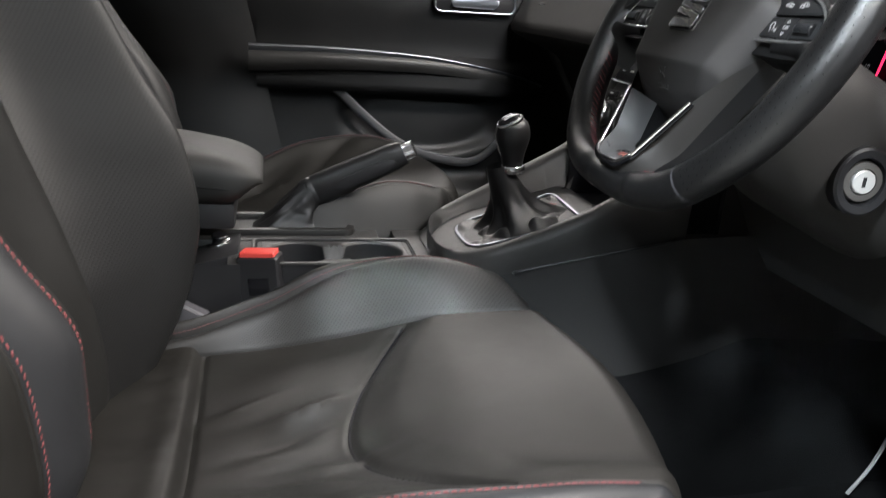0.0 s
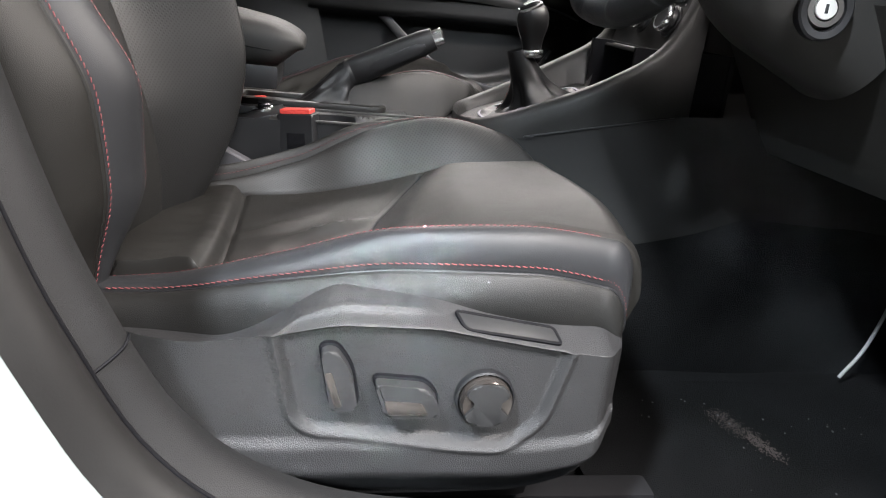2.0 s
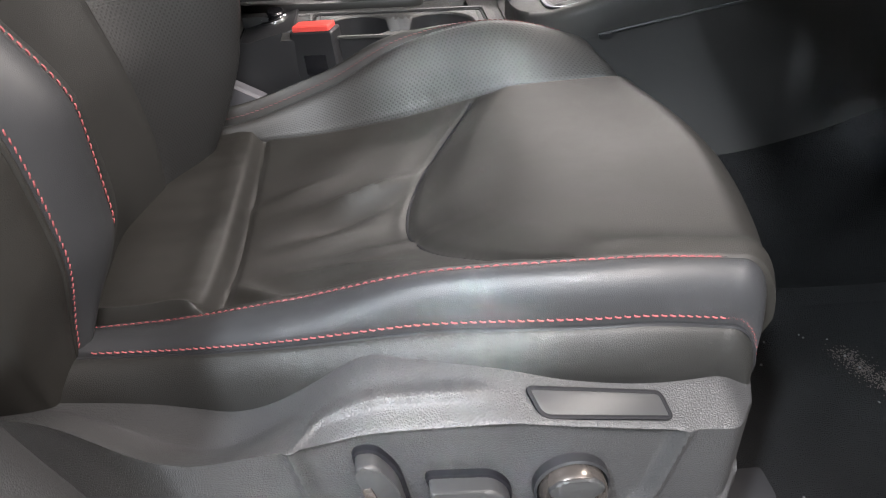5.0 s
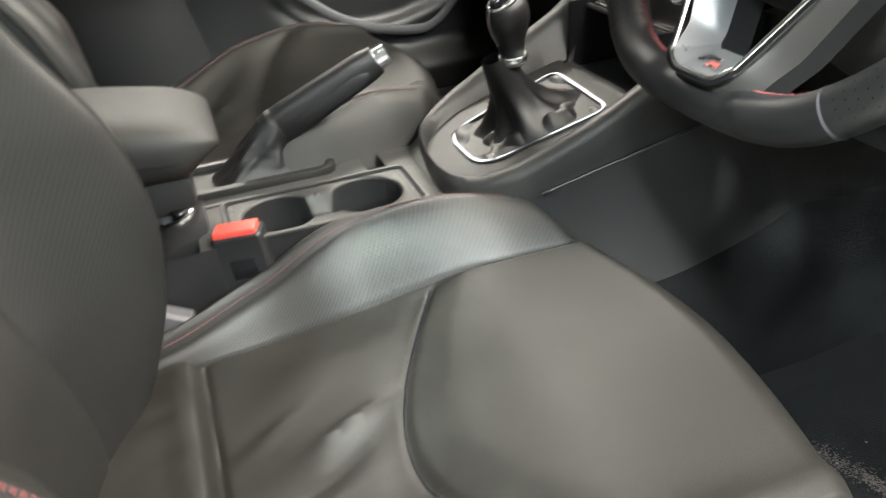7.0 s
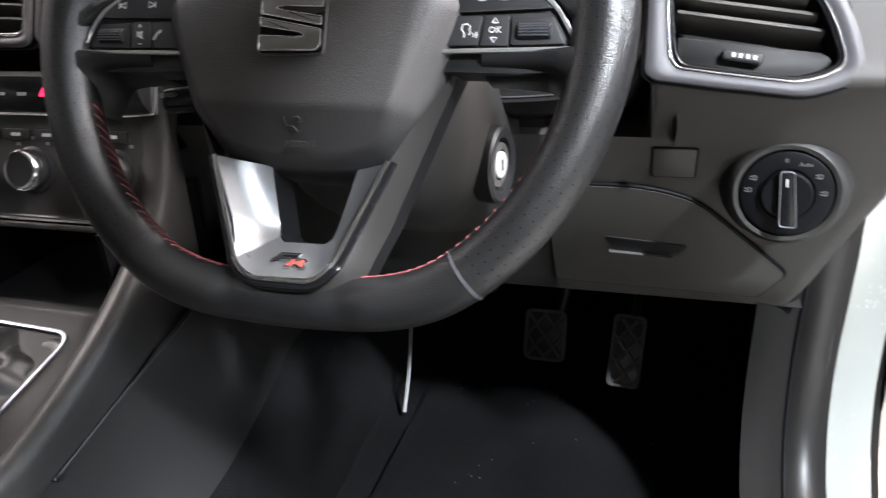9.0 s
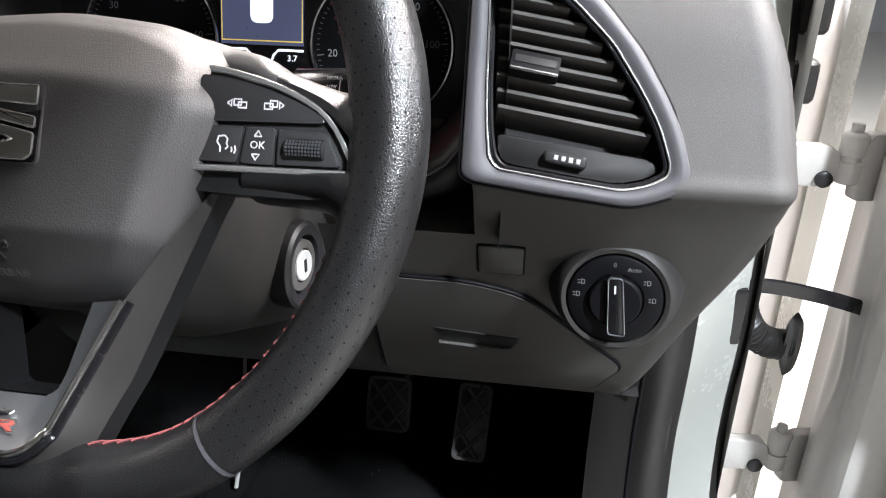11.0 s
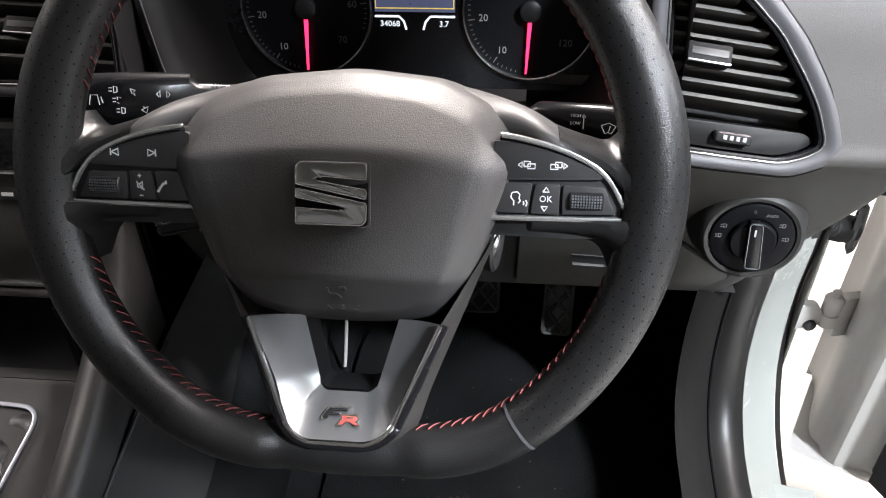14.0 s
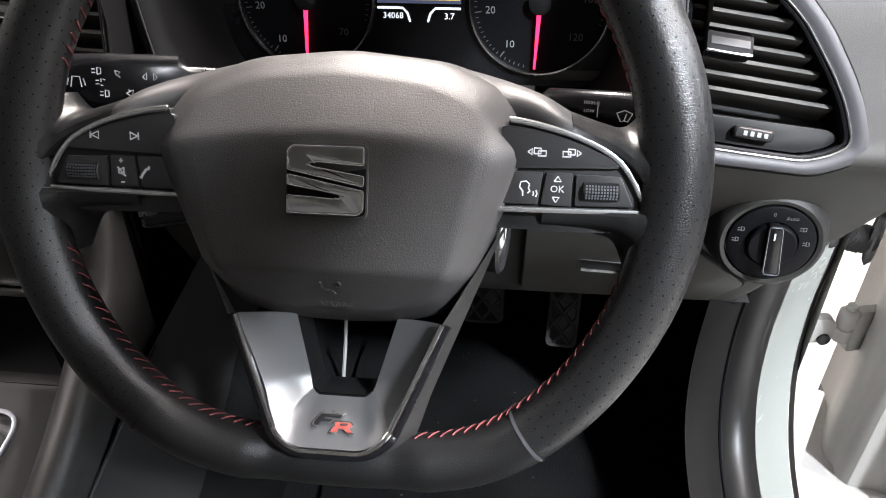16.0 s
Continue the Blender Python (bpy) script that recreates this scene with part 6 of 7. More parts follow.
def dash_row(z, ys):
    e = end_y(z)
    row = []
    for y in ys:
        yy = max(y, e)
        r = 0.020
        k = max(0.0, (e + r - yy) / r)
        p = (dash_x(z) + r * (1 - math.sqrt(max(1 - k * k, 0))), yy, z)
        if z > 0.80 and yy > -0.185:
            p = (p[0] + 0.12 * step(yy, -0.185, -0.175), yy, z)
        row.append((p[0] + 0.06, yy, z) if in_vent(p) else p)
    row.append((dash_x(z) + 0.20, e - 0.002, z))
    return row


ZS = np.r_[np.linspace(0.600, 0.836, 40), np.linspace(0.838, 0.866, 12), np.linspace(0.87, 1.005, 60)]
RIGHT = np.r_[np.linspace(-0.10, -0.17, 8), np.linspace(-0.174, -0.30, 60), np.linspace(-0.303, -0.383, 36)]
P = np.array([dash_row(z, RIGHT) for z in ZS])
rdash = part("lower_dash", sheet(P), DASH, dash, "dark grey grained dash end", smooth=60)
# middle stretch behind the wheel is open for the instruments above 0.80
P = np.array([[(dash_x(z), y, z) for y in np.linspace(0.235, -0.10, 20)] for z in np.linspace(0.60, 0.80, 24)])
part("knee_dash", sheet(P), SHROUD, dash)
under = np.array([[(x, y, 0.600 + 0.02 * (x - 0.3)) for y in np.linspace(-0.33, 0.24, 14)] for x in np.linspace(0.30, 0.95, 12)])
part("dash_underside", sheet(under), BLACK, dash)
# passenger's side
P = np.array([[(dash_x(z) + 0.02 + 0.10 * step(y, 0.50, 0.62) * (1 - step(z, 0.80, 0.87)), y, z) for y in np.linspace(0.485, 1.06, 30)] for z in np.linspace(0.56, 1.005, 40)])
part("passenger_dash", sheet(P), DASH, dash, "dark passenger-side dash")
# upper deck above the instruments and to the windscreen
P = np.array([[(x, y, 1.005 + 0.03 * math.sin((x - 0.3) * 3) + 0.055 * bump_at(y, 0.16) * bump_at(x - 0.30, 0.12)) for y in np.linspace(1.06, -0.335, 60)] for x in np.linspace(0.30, 0.98, 26)])
part("dash_top", sheet(P), DASH, dash, "dark grey dash top")
gr = thing("demister_grille", (0.33, -0.325, 1.0), "black slatted demister grille at the dash corner", "air vent")
for i in range(5):
    part("slat", box(0.31 + 0.016 * i, -0.318, 1.012, 0.005, 0.05, 0.008, 0.002), BLACK, gr)


def vent(name, m, outline, bezel, slats, tab, roller, lean=-3):
    """An air vent in the frame m (x right, y up, z to the driver): grey bezel, chrome line, dark throat and slats."""
    root = thing(name, m.translation, "air vent with dark slats, chrome line and grey bezel", "air vent", "air vents")
    part("throat", slab(outline, -0.035, -0.030, m, 0), BLACK, root)
    n = len(outline)
    P = np.array([[m @ Vector((*q, d)) for q in outline] for d in (0.001, -0.015, -0.034)])
    part("throat_wall", sheet(P, False, True), BLACK, root)
    inner, outer = np.array(outline), np.array(bezel)
    rows = []
    for t, d in ((0, 0.0008), (0.25, 0.004), (0.6, 0.0055), (0.9, 0.0050), (0.97, 0.003), (1.0, -0.008)):
        q = inner * (1 - t) + outer * t
        rows.append([m @ Vector((x, y, d)) for x, y in q])
    part("bezel", sheet(np.array(rows), False, True), DASH_GREY, root, "satin grey bezel", smooth=60)
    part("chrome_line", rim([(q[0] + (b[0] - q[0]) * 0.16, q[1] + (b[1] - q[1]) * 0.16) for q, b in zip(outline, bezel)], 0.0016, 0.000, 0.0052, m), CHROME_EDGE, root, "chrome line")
    part("inner_lip", rim(outline, 0.0030, -0.002, 0.0040, m), GLOSS, root, "gloss black lip inside the chrome line")
    part("bezel_gap", rim(bezel, 0.0030, -0.0030, 0.0020, m), GAUGE, root, "dark gap round the bezel")
    ys = [q[1] for q in outline]
    for y in slats:
        xs = []
        for i in range(n):
            a, b = outline[i], outline[(i + 1) % n]
            if (a[1] - y) * (b[1] - y) < 0:
                xs.append(a[0] + (b[0] - a[0]) * (y - a[1]) / (b[1] - a[1]))
        if len(xs) > 1:
            x0, x1 = min(xs) + 0.002, max(xs) - 0.002
            sm = m @ pose((x0 + x1) / 2, y, -0.012, -27, 0, lean)
            part("slat", box(0, 0, 0, x1 - x0, 0.0030, 0.021, 0.0011, sm), DASH, root)
    if tab:
        tm = m @ pose(tab[0], tab[1], -0.002, -24, 0, lean)
        t = part("vent_tab", box(0, 0, 0, 0.030, 0.0130, 0.014, 0.002, tm), GAUGE, root, "grey sliding tab")
        part("tab_line", box(0, -0.0066, 0.0062, 0.029, 0.0012, 0.0022, 0.0005, tm), CHROME, t, "thin chrome line")
        part("tab_ribs", box(0, 0, 0.0072, 0.025, 0.005, 0.0006, 0.0002, tm), BLACK, t)
    if roller:
        plate = [(-0.047, 0.0165), (0.046, 0.0058), (0.051, 0.001), (0.050, -0.002), (0.043, -0.0055), (0.0277, -0.0095), (-0.0107, -0.0052), (-0.041, -0.0012), (-0.0455, 0.004)]
        part("vent_plate", slab(rounded(plate, 0.003, 3), -0.02, -0.0025, m, 0.0008), BINNACLE, root, "plain dark plate")
        rm = m @ pose(roller[0], roller[1], -0.001, 0, 0, lean)
        r = part("vent_roller", box(0, 0, 0, 0.026, 0.0075, 0.010, 0.003, rm, seg=3), BLACK, root, "black vent roller")
        for k in (-0.006, -0.0015, 0.003, 0.0075):
            part("roller_mark", box(k, 0, 0.0050, 0.0026, 0.003, 0.0008, 0.0003, rm), GREY_MARK, r)
    return root


# right-hand vent: its lower edge is level and its door side sweeps up and inwards
vent("side_vent", VM, rounded(VENT_LINE, 0.008, 6), rounded(VENT_BEZEL, 0.008, 6), [0.0225 + 0.0101 * i for i in range(9)], (-0.0275, 0.0570), (-0.005, 0.0028), -8)
# vents over the radio
CM = axes((0.185, 0.36, 0.888), (0, -1, 0), (0.42, 0, 1))
for off in (-0.082, 0.082):
    line = rounded([(off - 0.070, -0.008), (off + 0.070, -0.008), (off + 0.066, 0.060), (off - 0.066, 0.060)], 0.010, 6)
    bez = rounded([(off - 0.081, -0.020), (off + 0.081, -0.020), (off + 0.079, 0.078), (off - 0.079, 0.078)], 0.016, 6)
    vent("centre_vent", CM, line, bez, [0.006 + 0.0128 * i for i in range(4)], (off, 0.0315), None)
PM = axes((0.190, 0.93, 0.885), (0, -1, 0), (0.42, 0, 1))
line = rounded([(-0.06, -0.010), (0.06, -0.010), (0.05, 0.070), (-0.04, 0.070)], 0.012, 6)
bez = rounded([(-0.085, -0.026), (0.085, -0.026), (0.07, 0.090), (-0.06, 0.090)], 0.020, 6)
vent("side_vent", PM, line, bez, [0.006 + 0.0128 * i for i in range(5)], (0.0, 0.0315), None)
part("grey_band", box(0.192, 0.62, 0.868, 0.012, 0.28, 0.020, 0.005), DASH_GREY, dash, "satin grey trim band")

# radio and climate panel
CP = axes((0.140, 0.36, 0.750), (0, -1, 0), (0.33, 0, 0.944))
climate = thing("climate_panel", (0.14, 0.36, 0.70), "dark radio and climate panel with chrome-ringed dials", "control panel")
pan = part("panel", slab(rounded([(-0.128, -0.030), (0.128, -0.030), (0.132, 0.105), (-0.132, 0.105)], 0.006), -0.02, 0.0, CP, 0.002), CONSOLE, climate, "dark grey panel")
for x in (-0.092, -0.010, 0.082):
    dm = CP @ pose(x, 0.014, 0.0)
    b = part("dial_base", lathe([(0.0, 0.0), (0.0225, 0.0), (0.0225, 0.003), (0.0195, 0.004)], dm), BLACK, pan)
    part("dial", lathe([(0.0185, 0.003), (0.0180, 0.016), (0.0165, 0.018), (0.0125, 0.0178), (0.0, 0.0165)], dm, 36), BLACK, b, "dark dial")
    part("dial_chrome", lathe([(0.0187, 0.0095), (0.0192, 0.0115), (0.0190, 0.0165), (0.0172, 0.0185), (0.0150, 0.0182)], dm, 36), CHROME, b, "chrome dial ring")
    for k in range(3):
        part("dial_mark", box(0.030 * math.cos(2.2 - k * 0.6), 0.030 * math.sin(2.2 - k * 0.6), 0.0005, 0.004, 0.003, 0.0006, 0.0002, dm), GREY_MARK, pan)
for i in range(6):
    b = part("climate_button", box(-0.10 + 0.036 * i, 0.047, 0.001, 0.030, 0.010, 0.005, 0.0015, CP), BLACK, pan)
    part("button_mark", box(-0.10 + 0.036 * i, 0.047, 0.0036, 0.010, 0.003, 0.0006, 0.0002, CP), MARK, b)
radio = rounded([(-0.124, 0.068), (0.124, 0.068), (0.126, 0.100), (-0.126, 0.100)], 0.005)
part("radio_face", slab(radio, -0.001, 0.003, CP, 0.001), GLOSS, pan, "gloss black radio face")
part("radio_chrome", sweep(np.array([CP @ Vector(p) for p in ((-0.127, 0.098, 0.004), (-0.1255, 0.068, 0.004), (-0.10, 0.0655, 0.004), (0.10, 0.0655, 0.004), (0.1255, 0.068, 0.004), (0.127, 0.098, 0.004))]), ring(0.0028, 0.0018, 8)), CHROME, pan, "chrome bracket line")
for s in (-1, 1):
    part("radio_bracket", box(s * 0.1262, 0.084, 0.0042, 0.0065, 0.033, 0.003, 0.001, CP), CHROME, pan, "chrome bracket end")
part("hazard_lamp", slab([(0.0, 0.082), (0.010, 0.082), (0.005, 0.091)], 0.003, 0.0036, CP, 0), LED_RED, pan, "lit red triangle")
for i in range(4):
    part("radio_mark", box(-0.095 + 0.025 * i, 0.084, 0.0032, 0.010, 0.003, 0.0006, 0.0002, CP), GREY_MARK, pan)

# instruments
CL = axes((0.272, -0.006, 0.905), (0, -1, 0), (0.20, 0, 1))
cluster = thing("instrument_cluster", (0.27, -0.006, 0.83), "dark instrument cluster with two lit dials", "instrument cluster")
face = part("face", slab(rounded([(-0.165, -0.062), (0.165, -0.062), (0.175, 0.075), (-0.175, 0.075)], 0.03), -0.012, -0.006, CL, 0), GLOSS, cluster, "gloss black face")
hood = [(-0.178, 0.085), (-0.172, 0.02), (-0.155, -0.045), (-0.115, -0.072), (0.0, -0.078), (0.115, -0.072), (0.155, -0.045), (0.172, 0.02), (0.178, 0.085)]
H = smoothed(hood, 60)
rows = []
for t, d, g in ((0.96, -0.006, 0), (1.0, 0.02, 0), (1.05, 0.06, -0.003), (1.08, 0.078, -0.006), (1.12, 0.080, -0.010), (1.16, 0.070, -0.016), (1.20, 0.03, -0.02)):
    rows.append([CL @ Vector((x * t, y * t + g, d)) for x, y in H])
part("binnacle", sheet(np.array(rows)), BINNACLE, cluster, "dark binnacle with a rolled edge", smooth=60)
P = np.array([[CL @ Vector((x * 1.1, 0.09 + 0.03 * math.sqrt(max(1 - (x / 0.2) ** 2, 0)), d)) for x in np.linspace(-0.178, 0.178, 30)] for d in np.linspace(-0.01, 0.075, 8)])
part("hood", sheet(P), BINNACLE, cluster)
for s in (-1, 1):
    P = np.array([[(x, s * 0.196 - 0.006, z) for z in np.linspace(0.795, 1.03, 10)] for x in np.linspace(0.165, 0.30, 8)])
    part("binnacle_cheek", sheet(P), BINNACLE, cluster, "dark cheek beside the instruments")
part("silver_line", sweep(np.array([CL @ Vector((x * 1.095, y * 1.095 - 0.008, 0.080)) for x, y in H]), ring(0.0007, 0.0007, 6)), DASH_GREY, cluster, "thin silver line")
for gx, nums in ((-0.090, (10, 20, 30, 40, 50, 60, 70)), (0.094, (10, 20, 40, 60, 80, 100, 120))):
    g = CL @ pose(gx, 0.002, -0.0055)
    part("gauge_ring", lathe([(0.0525, 0.0), (0.0535, 0.0035), (0.0548, 0.0035), (0.0556, 0.0)], g, 64), BRIGHT, face, "thin silver gauge ring")
    disc = part("gauge_disc", lathe([(0.0525, 0.0004), (0.0, 0.0004)], g, 48), GAUGE, face, "black gauge disc")
    bm = bmesh.new()
    for i in range(61):
        a = radians(258 - i * 4.6)
        long = i % 10 == 5
        box(0.0495 - (0.0015 if long else 0), 0, 0.0009, 0.0055 if long else 0.0022, 0.0008 if long else 0.0005, 0.0003, 0, g @ Matrix.Rotation(a, 4, "Z"), bm)
    part("scale_marks", bm, DIM_MARK, disc, smooth=0)
    for i, k in enumerate(nums):
        a = radians(258 - (10 * i + 5) * 4.6)
        writing("gauge_number", str(k), 0.0080, g @ pose(0.0385 * math.cos(a), 0.0385 * math.sin(a), 0.0010), DIM_MARK if i > 1 else GREY_MARK, disc)
    nm = g @ Matrix.Rotation(radians(268), 4, "Z")
    part("needle", slab([(0.006, -0.0017), (0.050, -0.0008), (0.050, 0.0008), (0.006, 0.0017)], 0.003, 0.0042, nm, 0), NEEDLE, disc, "lit red needle", smooth=0)
    part("needle_hub", lathe([(0.0085, 0.001), (0.0085, 0.006), (0.0070, 0.0072), (0.0, 0.0072)], g, 24), BLACK, disc)
sc = CL @ pose(0.0, 0.0, -0.0055)
screen = part("display", slab([(-0.033, 0.0), (0.033, 0.0), (0.033, 0.062), (-0.033, 0.062)], 0, 0.001, sc, 0), LCD_BLUE, face, "small lit display", smooth=0)
part("display_frame", rim([(-0.032, 0.003), (0.032, 0.003), (0.032, 0.058), (-0.032, 0.058)], 0.0012, 0.0008, 0.0016, sc), LCD_AMBER, screen)
part("car_picture", slab(rounded([(-0.009, 0.016), (0.009, 0.016), (0.009, 0.050), (-0.009, 0.050)], 0.006), 0.001, 0.0015, sc, 0), LCD_WHITE, screen, "white car outline", smooth=0)
part("door_mark", slab([(0.010, 0.036), (0.017, 0.034), (0.017, 0.040), (0.010, 0.041)], 0.001, 0.0015, sc, 0), LED_RED, screen, smooth=0)
writing("mileage", "34068", 0.0066, sc @ pose(-0.0205, -0.0095, 0.001), LCD_WHITE, screen)
writing("trip", "3.7", 0.0066, sc @ pose(0.024, -0.0095, 0.001), LCD_WHITE, screen)
for s in (-1, 1):
    part("display_tab", sweep(np.array([sc @ Vector(p) for p in ((s * 0.033, -0.0035, 0.001), (s * 0.013, -0.0035, 0.001), (s * 0.009, -0.0075, 0.001), (s * 0.007, -0.014, 0.001))]), ring(0.0009, 0.0003, 6), CL.to_3x3() @ Vector((0, 0, 1))), LCD_WHITE, screen, smooth=0)

# steering column shroud, key and stalks
column = thing("steering_column", (0.15, 0.0, 0.72), "dark grey steering column shroud with the key barrel", "steering column")
ax = Vector((math.cos(TILT), 0, -math.sin(TILT)))
upv = Vector((math.sin(TILT), 0, math.cos(TILT)))
P = []
for t in np.linspace(0.035, 0.26, 24):
    c0 = Vector((0, 0, 0.90)) + ax * t
    row = []
    for a in np.linspace(0, 2 * np.pi, 48, endpoint=False):
        w, h = 0.058 + 0.016 * step(t, 0.03, 0.10), 0.040 + 0.020 * step(t, 0.04, 0.12)
        if math.sin(a) < 0:
            h += 0.022 * step(t, 0.05, 0.16)
        row.append(c0 + Vector((0, 1, 0)) * (w * math.copysign(abs(math.cos(a)) ** 0.75, math.cos(a))) + upv * (h * math.copysign(abs(math.sin(a)) ** 0.8, math.sin(a)) - 0.012))
    P.append(row)
shroud = part("shroud", sheet(np.array(P), False, True), SHROUD, column, "dark grey shroud")
KM = axes((0.128, -0.080, 0.792), (0.985, -0.17, 0), (0.06, 0.0, 1))
part("key_collar", lathe([(0.0255, -0.012), (0.0255, 0.001), (0.0235, 0.003), (0.0180, 0.002), (0.0170, -0.006)], KM @ Matrix.Diagonal((1, 1.15, 1, 1)), 36), BLACK, shroud, "black key collar")
part("key_ring", lathe([(0.0175, -0.006), (0.0165, 0.000), (0.0115, 0.0005), (0.0105, -0.003)], KM, 36), DASH, shroud)
part("key_barrel", lathe([(0.0100, -0.004), (0.0100, 0.001), (0.0092, 0.0018), (0.0, 0.0018)], KM, 30), SILVER_PAINT, shroud, "bright key barrel")
part("key_slot", box(0, 0, 0.0016, 0.0030, 0.0085, 0.0014, 0.0005, KM), BLACK, shroud)


def stalk(name, a, b, w, label):
    root = thing(name, a, label, "stalk", "column stalks")
    d = (Vector(b) - Vector(a)).normalized()
    pts = [Vector(a) + (Vector(b) - Vector(a)) * t for t in (0, 0.3, 0.35, 0.7, 0.97, 1.0)]
    s = part("stem", sweep(np.array(pts), ring(0.010, w, 16, 3.2), upv, scale=[0.6, 0.65, 1.0, 1.0, 0.92, 0.7]), GLOSS, root, "gloss black stalk")
    return root, s


ls, lsm = stalk("indicator_stalk", (0.085, 0.070, 0.918), (0.058, 0.164, 0.930), 0.0165, "black indicator stalk with white symbols")
rs, rsm = stalk("wiper_stalk", (0.085, -0.070, 0.912), (0.058, -0.168, 0.922), 0.0110, "black wiper stalk with white symbols")
cs, csm = stalk("cruise_stalk", (0.062, 0.050, 0.862), (0.034, 0.124, 0.860), 0.0085, "short black cruise stalk")
LS = axes((0.0565, 0.138, 0.9315), (0.27, -0.95, -0.12), upv)
for x, y, strokes in (
    (-0.022, 0.0, [[(-0.003, -0.003), (-0.002, 0.003), (0.002, 0.003), (0.003, -0.003)], [(-0.005, -0.002), (-0.004, 0.002)], [(0.005, -0.002), (0.004, 0.002)]]),
    (-0.010, 0.007, [[(0, -0.002), (0, 0.002), (0.002, 0.0015), (0.002, -0.0015), (0, -0.002)], [(-0.003, -0.001), (-0.001, -0.001)], [(-0.003, 0.001), (-0.001, 0.001)]]),
    (-0.008, 0.0, [[(0, -0.002), (0, 0.002), (0.002, 0.0015), (0.002, -0.0015), (0, -0.002)], [(-0.003, -0.001), (-0.001, -0.001)], [(-0.003, 0.001), (-0.001, 0.001)]]),
    (-0.006, -0.007, [[(0, -0.002), (0, 0.002), (0.002, 0.0015), (0.002, -0.0015), (0, -0.002)], [(-0.003, -0.001), (-0.001, -0.001)], [(-0.003, 0.001), (-0.001, 0.001)]]),
    (0.004, 0.0, [[(-0.004, 0.007), (-0.001, 0.006), (-0.003, 0.004), (-0.004, 0.007)], [(-0.002, 0.004), (0.004, -0.005)], [(0.002, -0.006), (0.006, -0.004), (0.005, -0.008), (0.002, -0.006)]]),
    (0.020, 0.004, [[(-0.004, 0), (-0.002, 0.0025), (-0.002, -0.0025), (-0.004, 0)], [(0.004, 0), (0.002, 0.0025), (0.002, -0.0025), (0.004, 0)]]),
):
    glyph(lsm, LS @ pose(x * 0.9 + 0.007, y * 0.85, -0.0000) @ Matrix.Scale(0.92, 4), strokes, 0.00030)
RS = axes((0.0535, -0.145, 0.9225), (-0.27, -0.95, 0.10), upv)
for i, word in enumerate(("HIGH", "LOW")):
    writing("stalk_word", word, 0.0024, RS @ pose(-0.022, 0.0062 - 0.0042 * i, 0.0002), GREY_MARK, rsm)
glyph(rsm, RS @ pose(-0.0175, 0.0050, 0.0002), [[(0.0, -0.0060), (0.0, 0.0010)], [(-0.0010, 0.0006), (0.0, 0.0020), (0.0010, 0.0006)]], 0.00028, GREY_MARK)
glyph(rsm, RS @ pose(-0.0035, 0.0005, 0.0002), [[(-0.0040, 0.0012), (0.0, 0.0028), (0.0040, 0.0012), (0.0018, -0.0030), (0.0, -0.0024), (-0.0018, -0.0030), (-0.0040, 0.0012)], [(0.0, -0.0026), (0.0010, 0.0012)]], 0.00030)
CS = axes((0.0325, 0.103, 0.8635), (0.37, -0.93, 0.02), upv)
for x, y, w in ((-0.014, 0.003, "SPEED"), (0.008, 0.004, "CAN"), (0.008, -0.001, "ON"), (0.008, -0.006, "RES")):
    writing("stalk_word", w, 0.0040, CS @ pose(x, y, 0.0002), GREY_MARK, csm)

# light switch on the dash end
LM = axes((0.180, -0.283, 0.760), (-0.08, -1, 0.07), (0.06, 0.0, 1)) @ Matrix.Scale(0.85, 4)
switch = thing("light_switch", (0.196, -0.286, 0.73), "round black light switch with a chrome-edged knob", "light switch")
part("switch_dish", lathe([(0.056, -0.030), (0.050, -0.010), (0.0465, -0.0005), (0.043, 0.0020), (0.0395, 0.001), (0.038, -0.006)], LM, 48), SHROUD, switch, "dark dished collar")
dial = part("switch_face", lathe([(0.0375, -0.004), (0.0375, 0.002), (0.036, 0.003), (0.023, 0.0032), (0.0225, 0.0010), (0.0, 0.0010)], LM, 48), GAUGE, switch, "black switch face")
part("switch_knob", lathe([(0.0215, 0.0), (0.0210, 0.007), (0.0195, 0.0085), (0.0, 0.0085)], LM, 40), GAUGE, dial, "black turning knob")
blade = rounded([(-0.0050, -0.0260), (0.0085, -0.0270), (0.0050, 0.0225), (-0.0058, 0.0230)], 0.003)
part("knob_blade", slab(blade, 0.004, 0.013, LM, 0.002), GLOSS, dial, "raised black grip")
part("knob_chrome", rim(blade, 0.0014, 0.0110, 0.0138, LM), SATIN, dial, "chrome edge")
part("knob_mark", box(-0.0003, 0.013, 0.0131, 0.0016, 0.007, 0.0006, 0.0002, LM), MARK, dial)
for a, w in ((92, "0"), (62, "Auto")):
    writing("switch_word", w, 0.0052, LM @ pose(0.030 * math.cos(radians(a)), 0.030 * math.sin(radians(a)), 0.0034), DIM_MARK, dial)
for a in (32, 2, 150, 172):
    glyph(dial, LM @ pose(0.030 * math.cos(radians(a)), 0.030 * math.sin(radians(a)), 0.0034), [[(-0.001, -0.002), (-0.001, 0.002), (0.0015, 0.0015), (0.0015, -0.0015), (-0.001, -0.002)], [(-0.004, 0.0012), (-0.002, 0.0012)], [(-0.004, -0.0012), (-0.002, -0.0012)]], 0.00035, DIM_MARK)

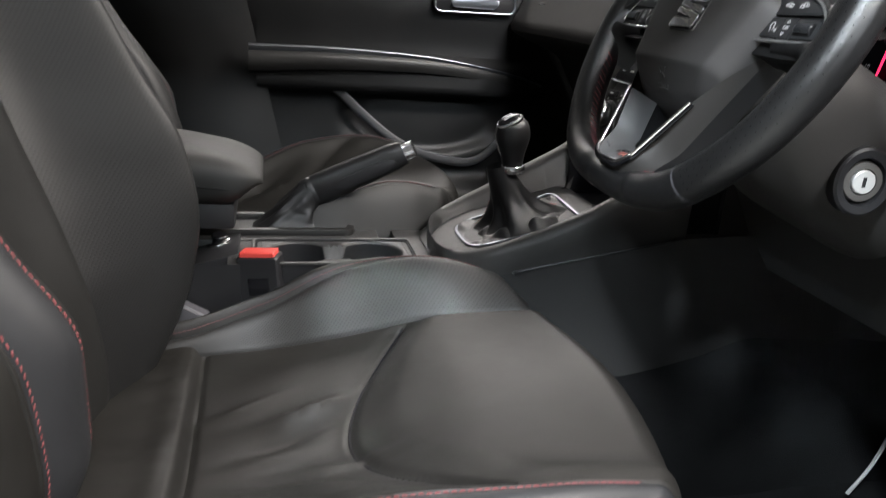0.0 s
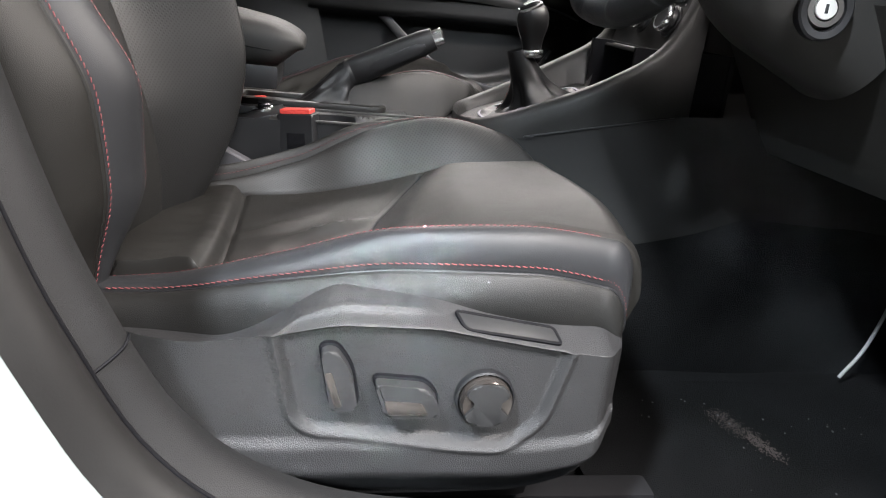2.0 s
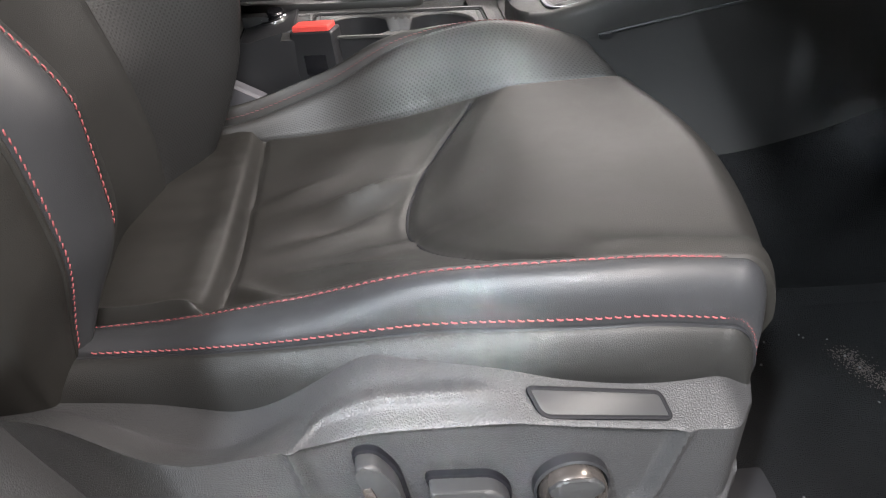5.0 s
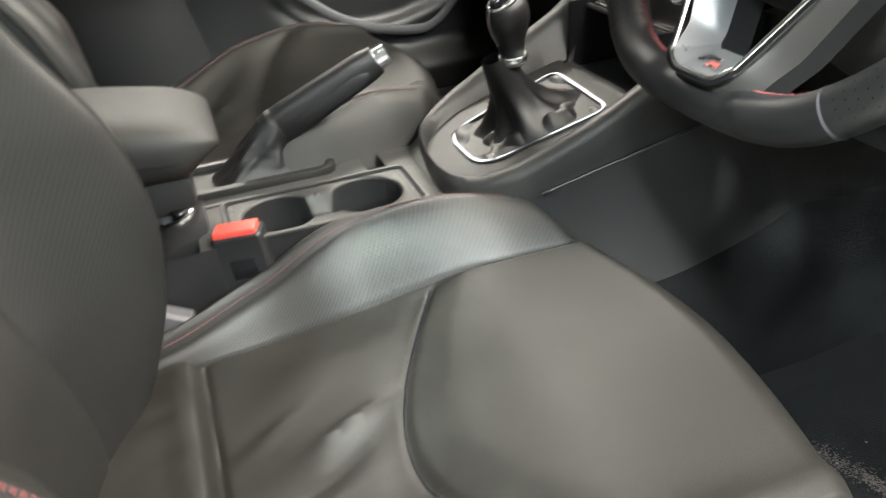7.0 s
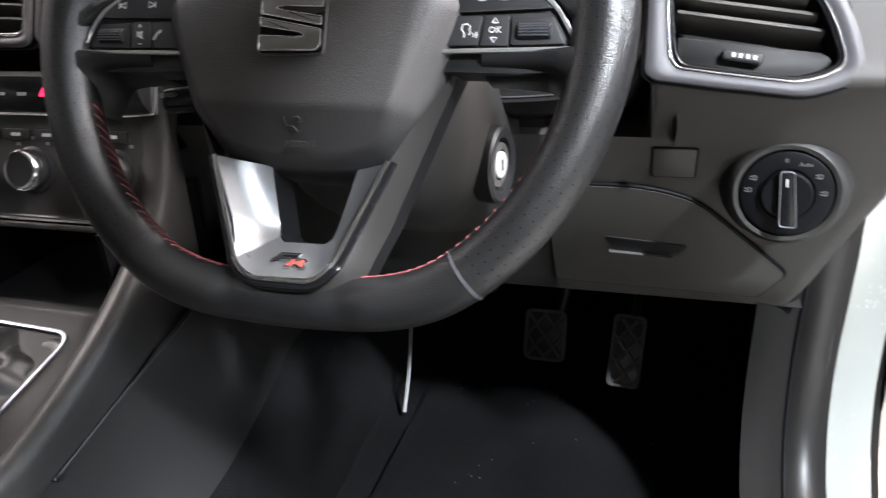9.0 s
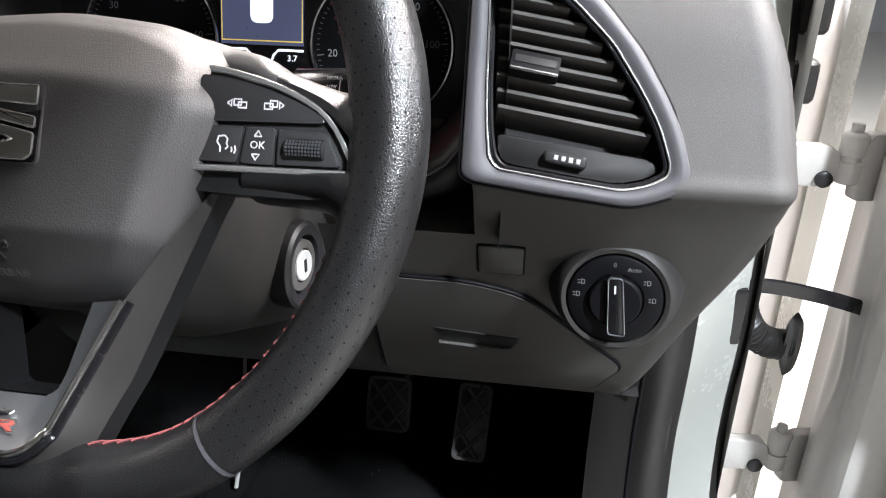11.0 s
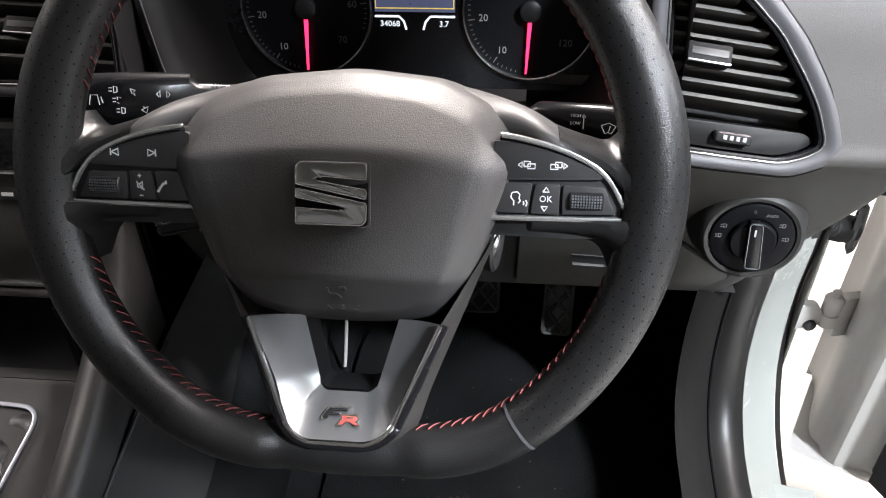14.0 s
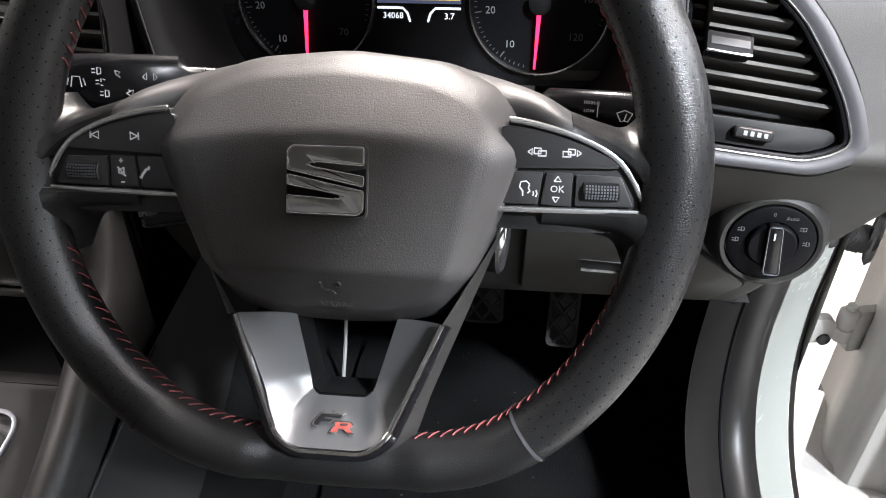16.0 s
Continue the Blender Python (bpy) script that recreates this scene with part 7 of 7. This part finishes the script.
# fuse cover and cubby flap
FM = axes((dash_x(0.776) - 0.0005, -0.203, 0.776), (0, -1, 0), (-0.60, 0, 1))
part("blank_cover", slab(rounded([(-0.016, -0.0155), (0.0155, -0.0155), (0.0155, 0.0165), (-0.016, 0.0165)], 0.002), -0.004, 0.0016, FM, 0.0008), DASH, rdash, "square blanking cover")
part("cover_gap", rim(rounded([(-0.0165, -0.016), (0.016, -0.016), (0.016, 0.017), (-0.0165, 0.017)], 0.002), 0.0020, -0.0004, 0.0012, FM), GAUGE, rdash)
QM = axes((0.2385, -0.20, 0.699), (0, -1, 0), (-0.585, 0, 1))
flap = rounded([(-0.10, 0.060), (-0.02, 0.060), (0.022, 0.046), (0.101, -0.047), (0.104, -0.055), (0.087, -0.093), (-0.10, -0.088)], [0.002, 0.02, 0.02, 0.006, 0.004, 0.003, 0.002])
cub = part("cubby_flap", slab(flap, -0.006, 0.0034, QM, 0.0014), DASH, rdash, "dark grey cubby flap")
part("flap_gap", rim(flap, 0.0050, -0.0006, 0.0028, QM), GAUGE, cub)
part("flap_pull", slab(rounded([(-0.053, -0.008), (0.020, -0.016), (0.011, -0.036), (-0.043, -0.030)], 0.004), 0.0030, 0.0044, QM, 0.0004), BLACK, cub, "dark finger recess")
part("pull_lip", box(-0.018, -0.0335, 0.0050, 0.056, 0.003, 0.004, 0.001, QM @ pose(0, 0, 0, 0, 0, -4)), DASH, cub)

# pedals, footrest edge and hanging cable
def pedal(name, m, w, h, label, bars):
    root = thing(name, m.translation, label, "pedal", "pedals")
    pad = part("pad", slab(rounded([(-w, -h), (w, -h), (w * 1.0, h), (-w * 1.0, h)], min(w, h) * 0.35), -0.012, 0.002, m, 0.003), RUBBER, root, "black rubber pad")
    bm = bmesh.new()
    for s in (-1, 1):
        for i in range(-bars, bars + 1):
            c = i * 0.030
            pts = []
            for t in np.linspace(-1, 1, 41):
                x, y = t * w * 0.92, c + s * t * w * 1.15
                if abs(y) < h * 0.93:
                    pts.append(m @ Vector((x, y, 0.003)))
            if len(pts) > 2:
                sweep(np.array([pts[0], (pts[0] + pts[-1]) / 2, pts[-1]]), ring(0.0028, 0.0022, 6), m.to_3x3() @ Vector((0, 0, 1)), bm=bm)
    part("tread", bm, PEDAL_RUBBER, pad, "worn grey criss-cross tread")
    part("edge", rim(rounded([(-w, -h), (w, -h), (w, h), (-w, h)], min(w, h) * 0.35), 0.005, -0.001, 0.0042, m), PEDAL_RUBBER, pad)
    return root


acc = pedal("accelerator_pedal", axes((0.482, -0.164, 0.414), (0.0, -1, -0.06), (0.50, -0.13, 0.82)), 0.0190, 0.046, "long black rubber accelerator pedal with a criss-cross tread", 3)
brk = pedal("brake_pedal", axes((0.505, -0.052, 0.412), (0, -1, 0), (0.42, 0, 1)), 0.0270, 0.034, "square black rubber brake pedal with a criss-cross tread", 2)
part("lever", tube([(0.515, -0.070, 0.43), (0.55, -0.080, 0.50), (0.56, -0.085, 0.64)], 0.007, 20), BLACK, brk)
part("lever", tube([(0.505, -0.172, 0.45), (0.55, -0.176, 0.50), (0.58, -0.178, 0.60)], 0.006, 20), BLACK, acc)
clu = pedal("clutch_pedal", axes((0.575, 0.055, 0.470), (0, -1, 0), (0.45, 0, 1)), 0.0270, 0.030, "square black rubber clutch pedal", 2)
part("lever", tube([(0.585, 0.055, 0.47), (0.60, 0.055, 0.54), (0.61, 0.05, 0.66)], 0.007, 20), BLACK, clu)
cable = single("hanging_cable", tube([(0.515, 0.130, 0.595), (0.508, 0.138, 0.50), (0.500, 0.146, 0.40), (0.485, 0.150, 0.33), (0.459, 0.152, 0.281)], 0.0028, 40), SILVER_PAINT, "thin pale grey cable hanging under the dash", "cable")
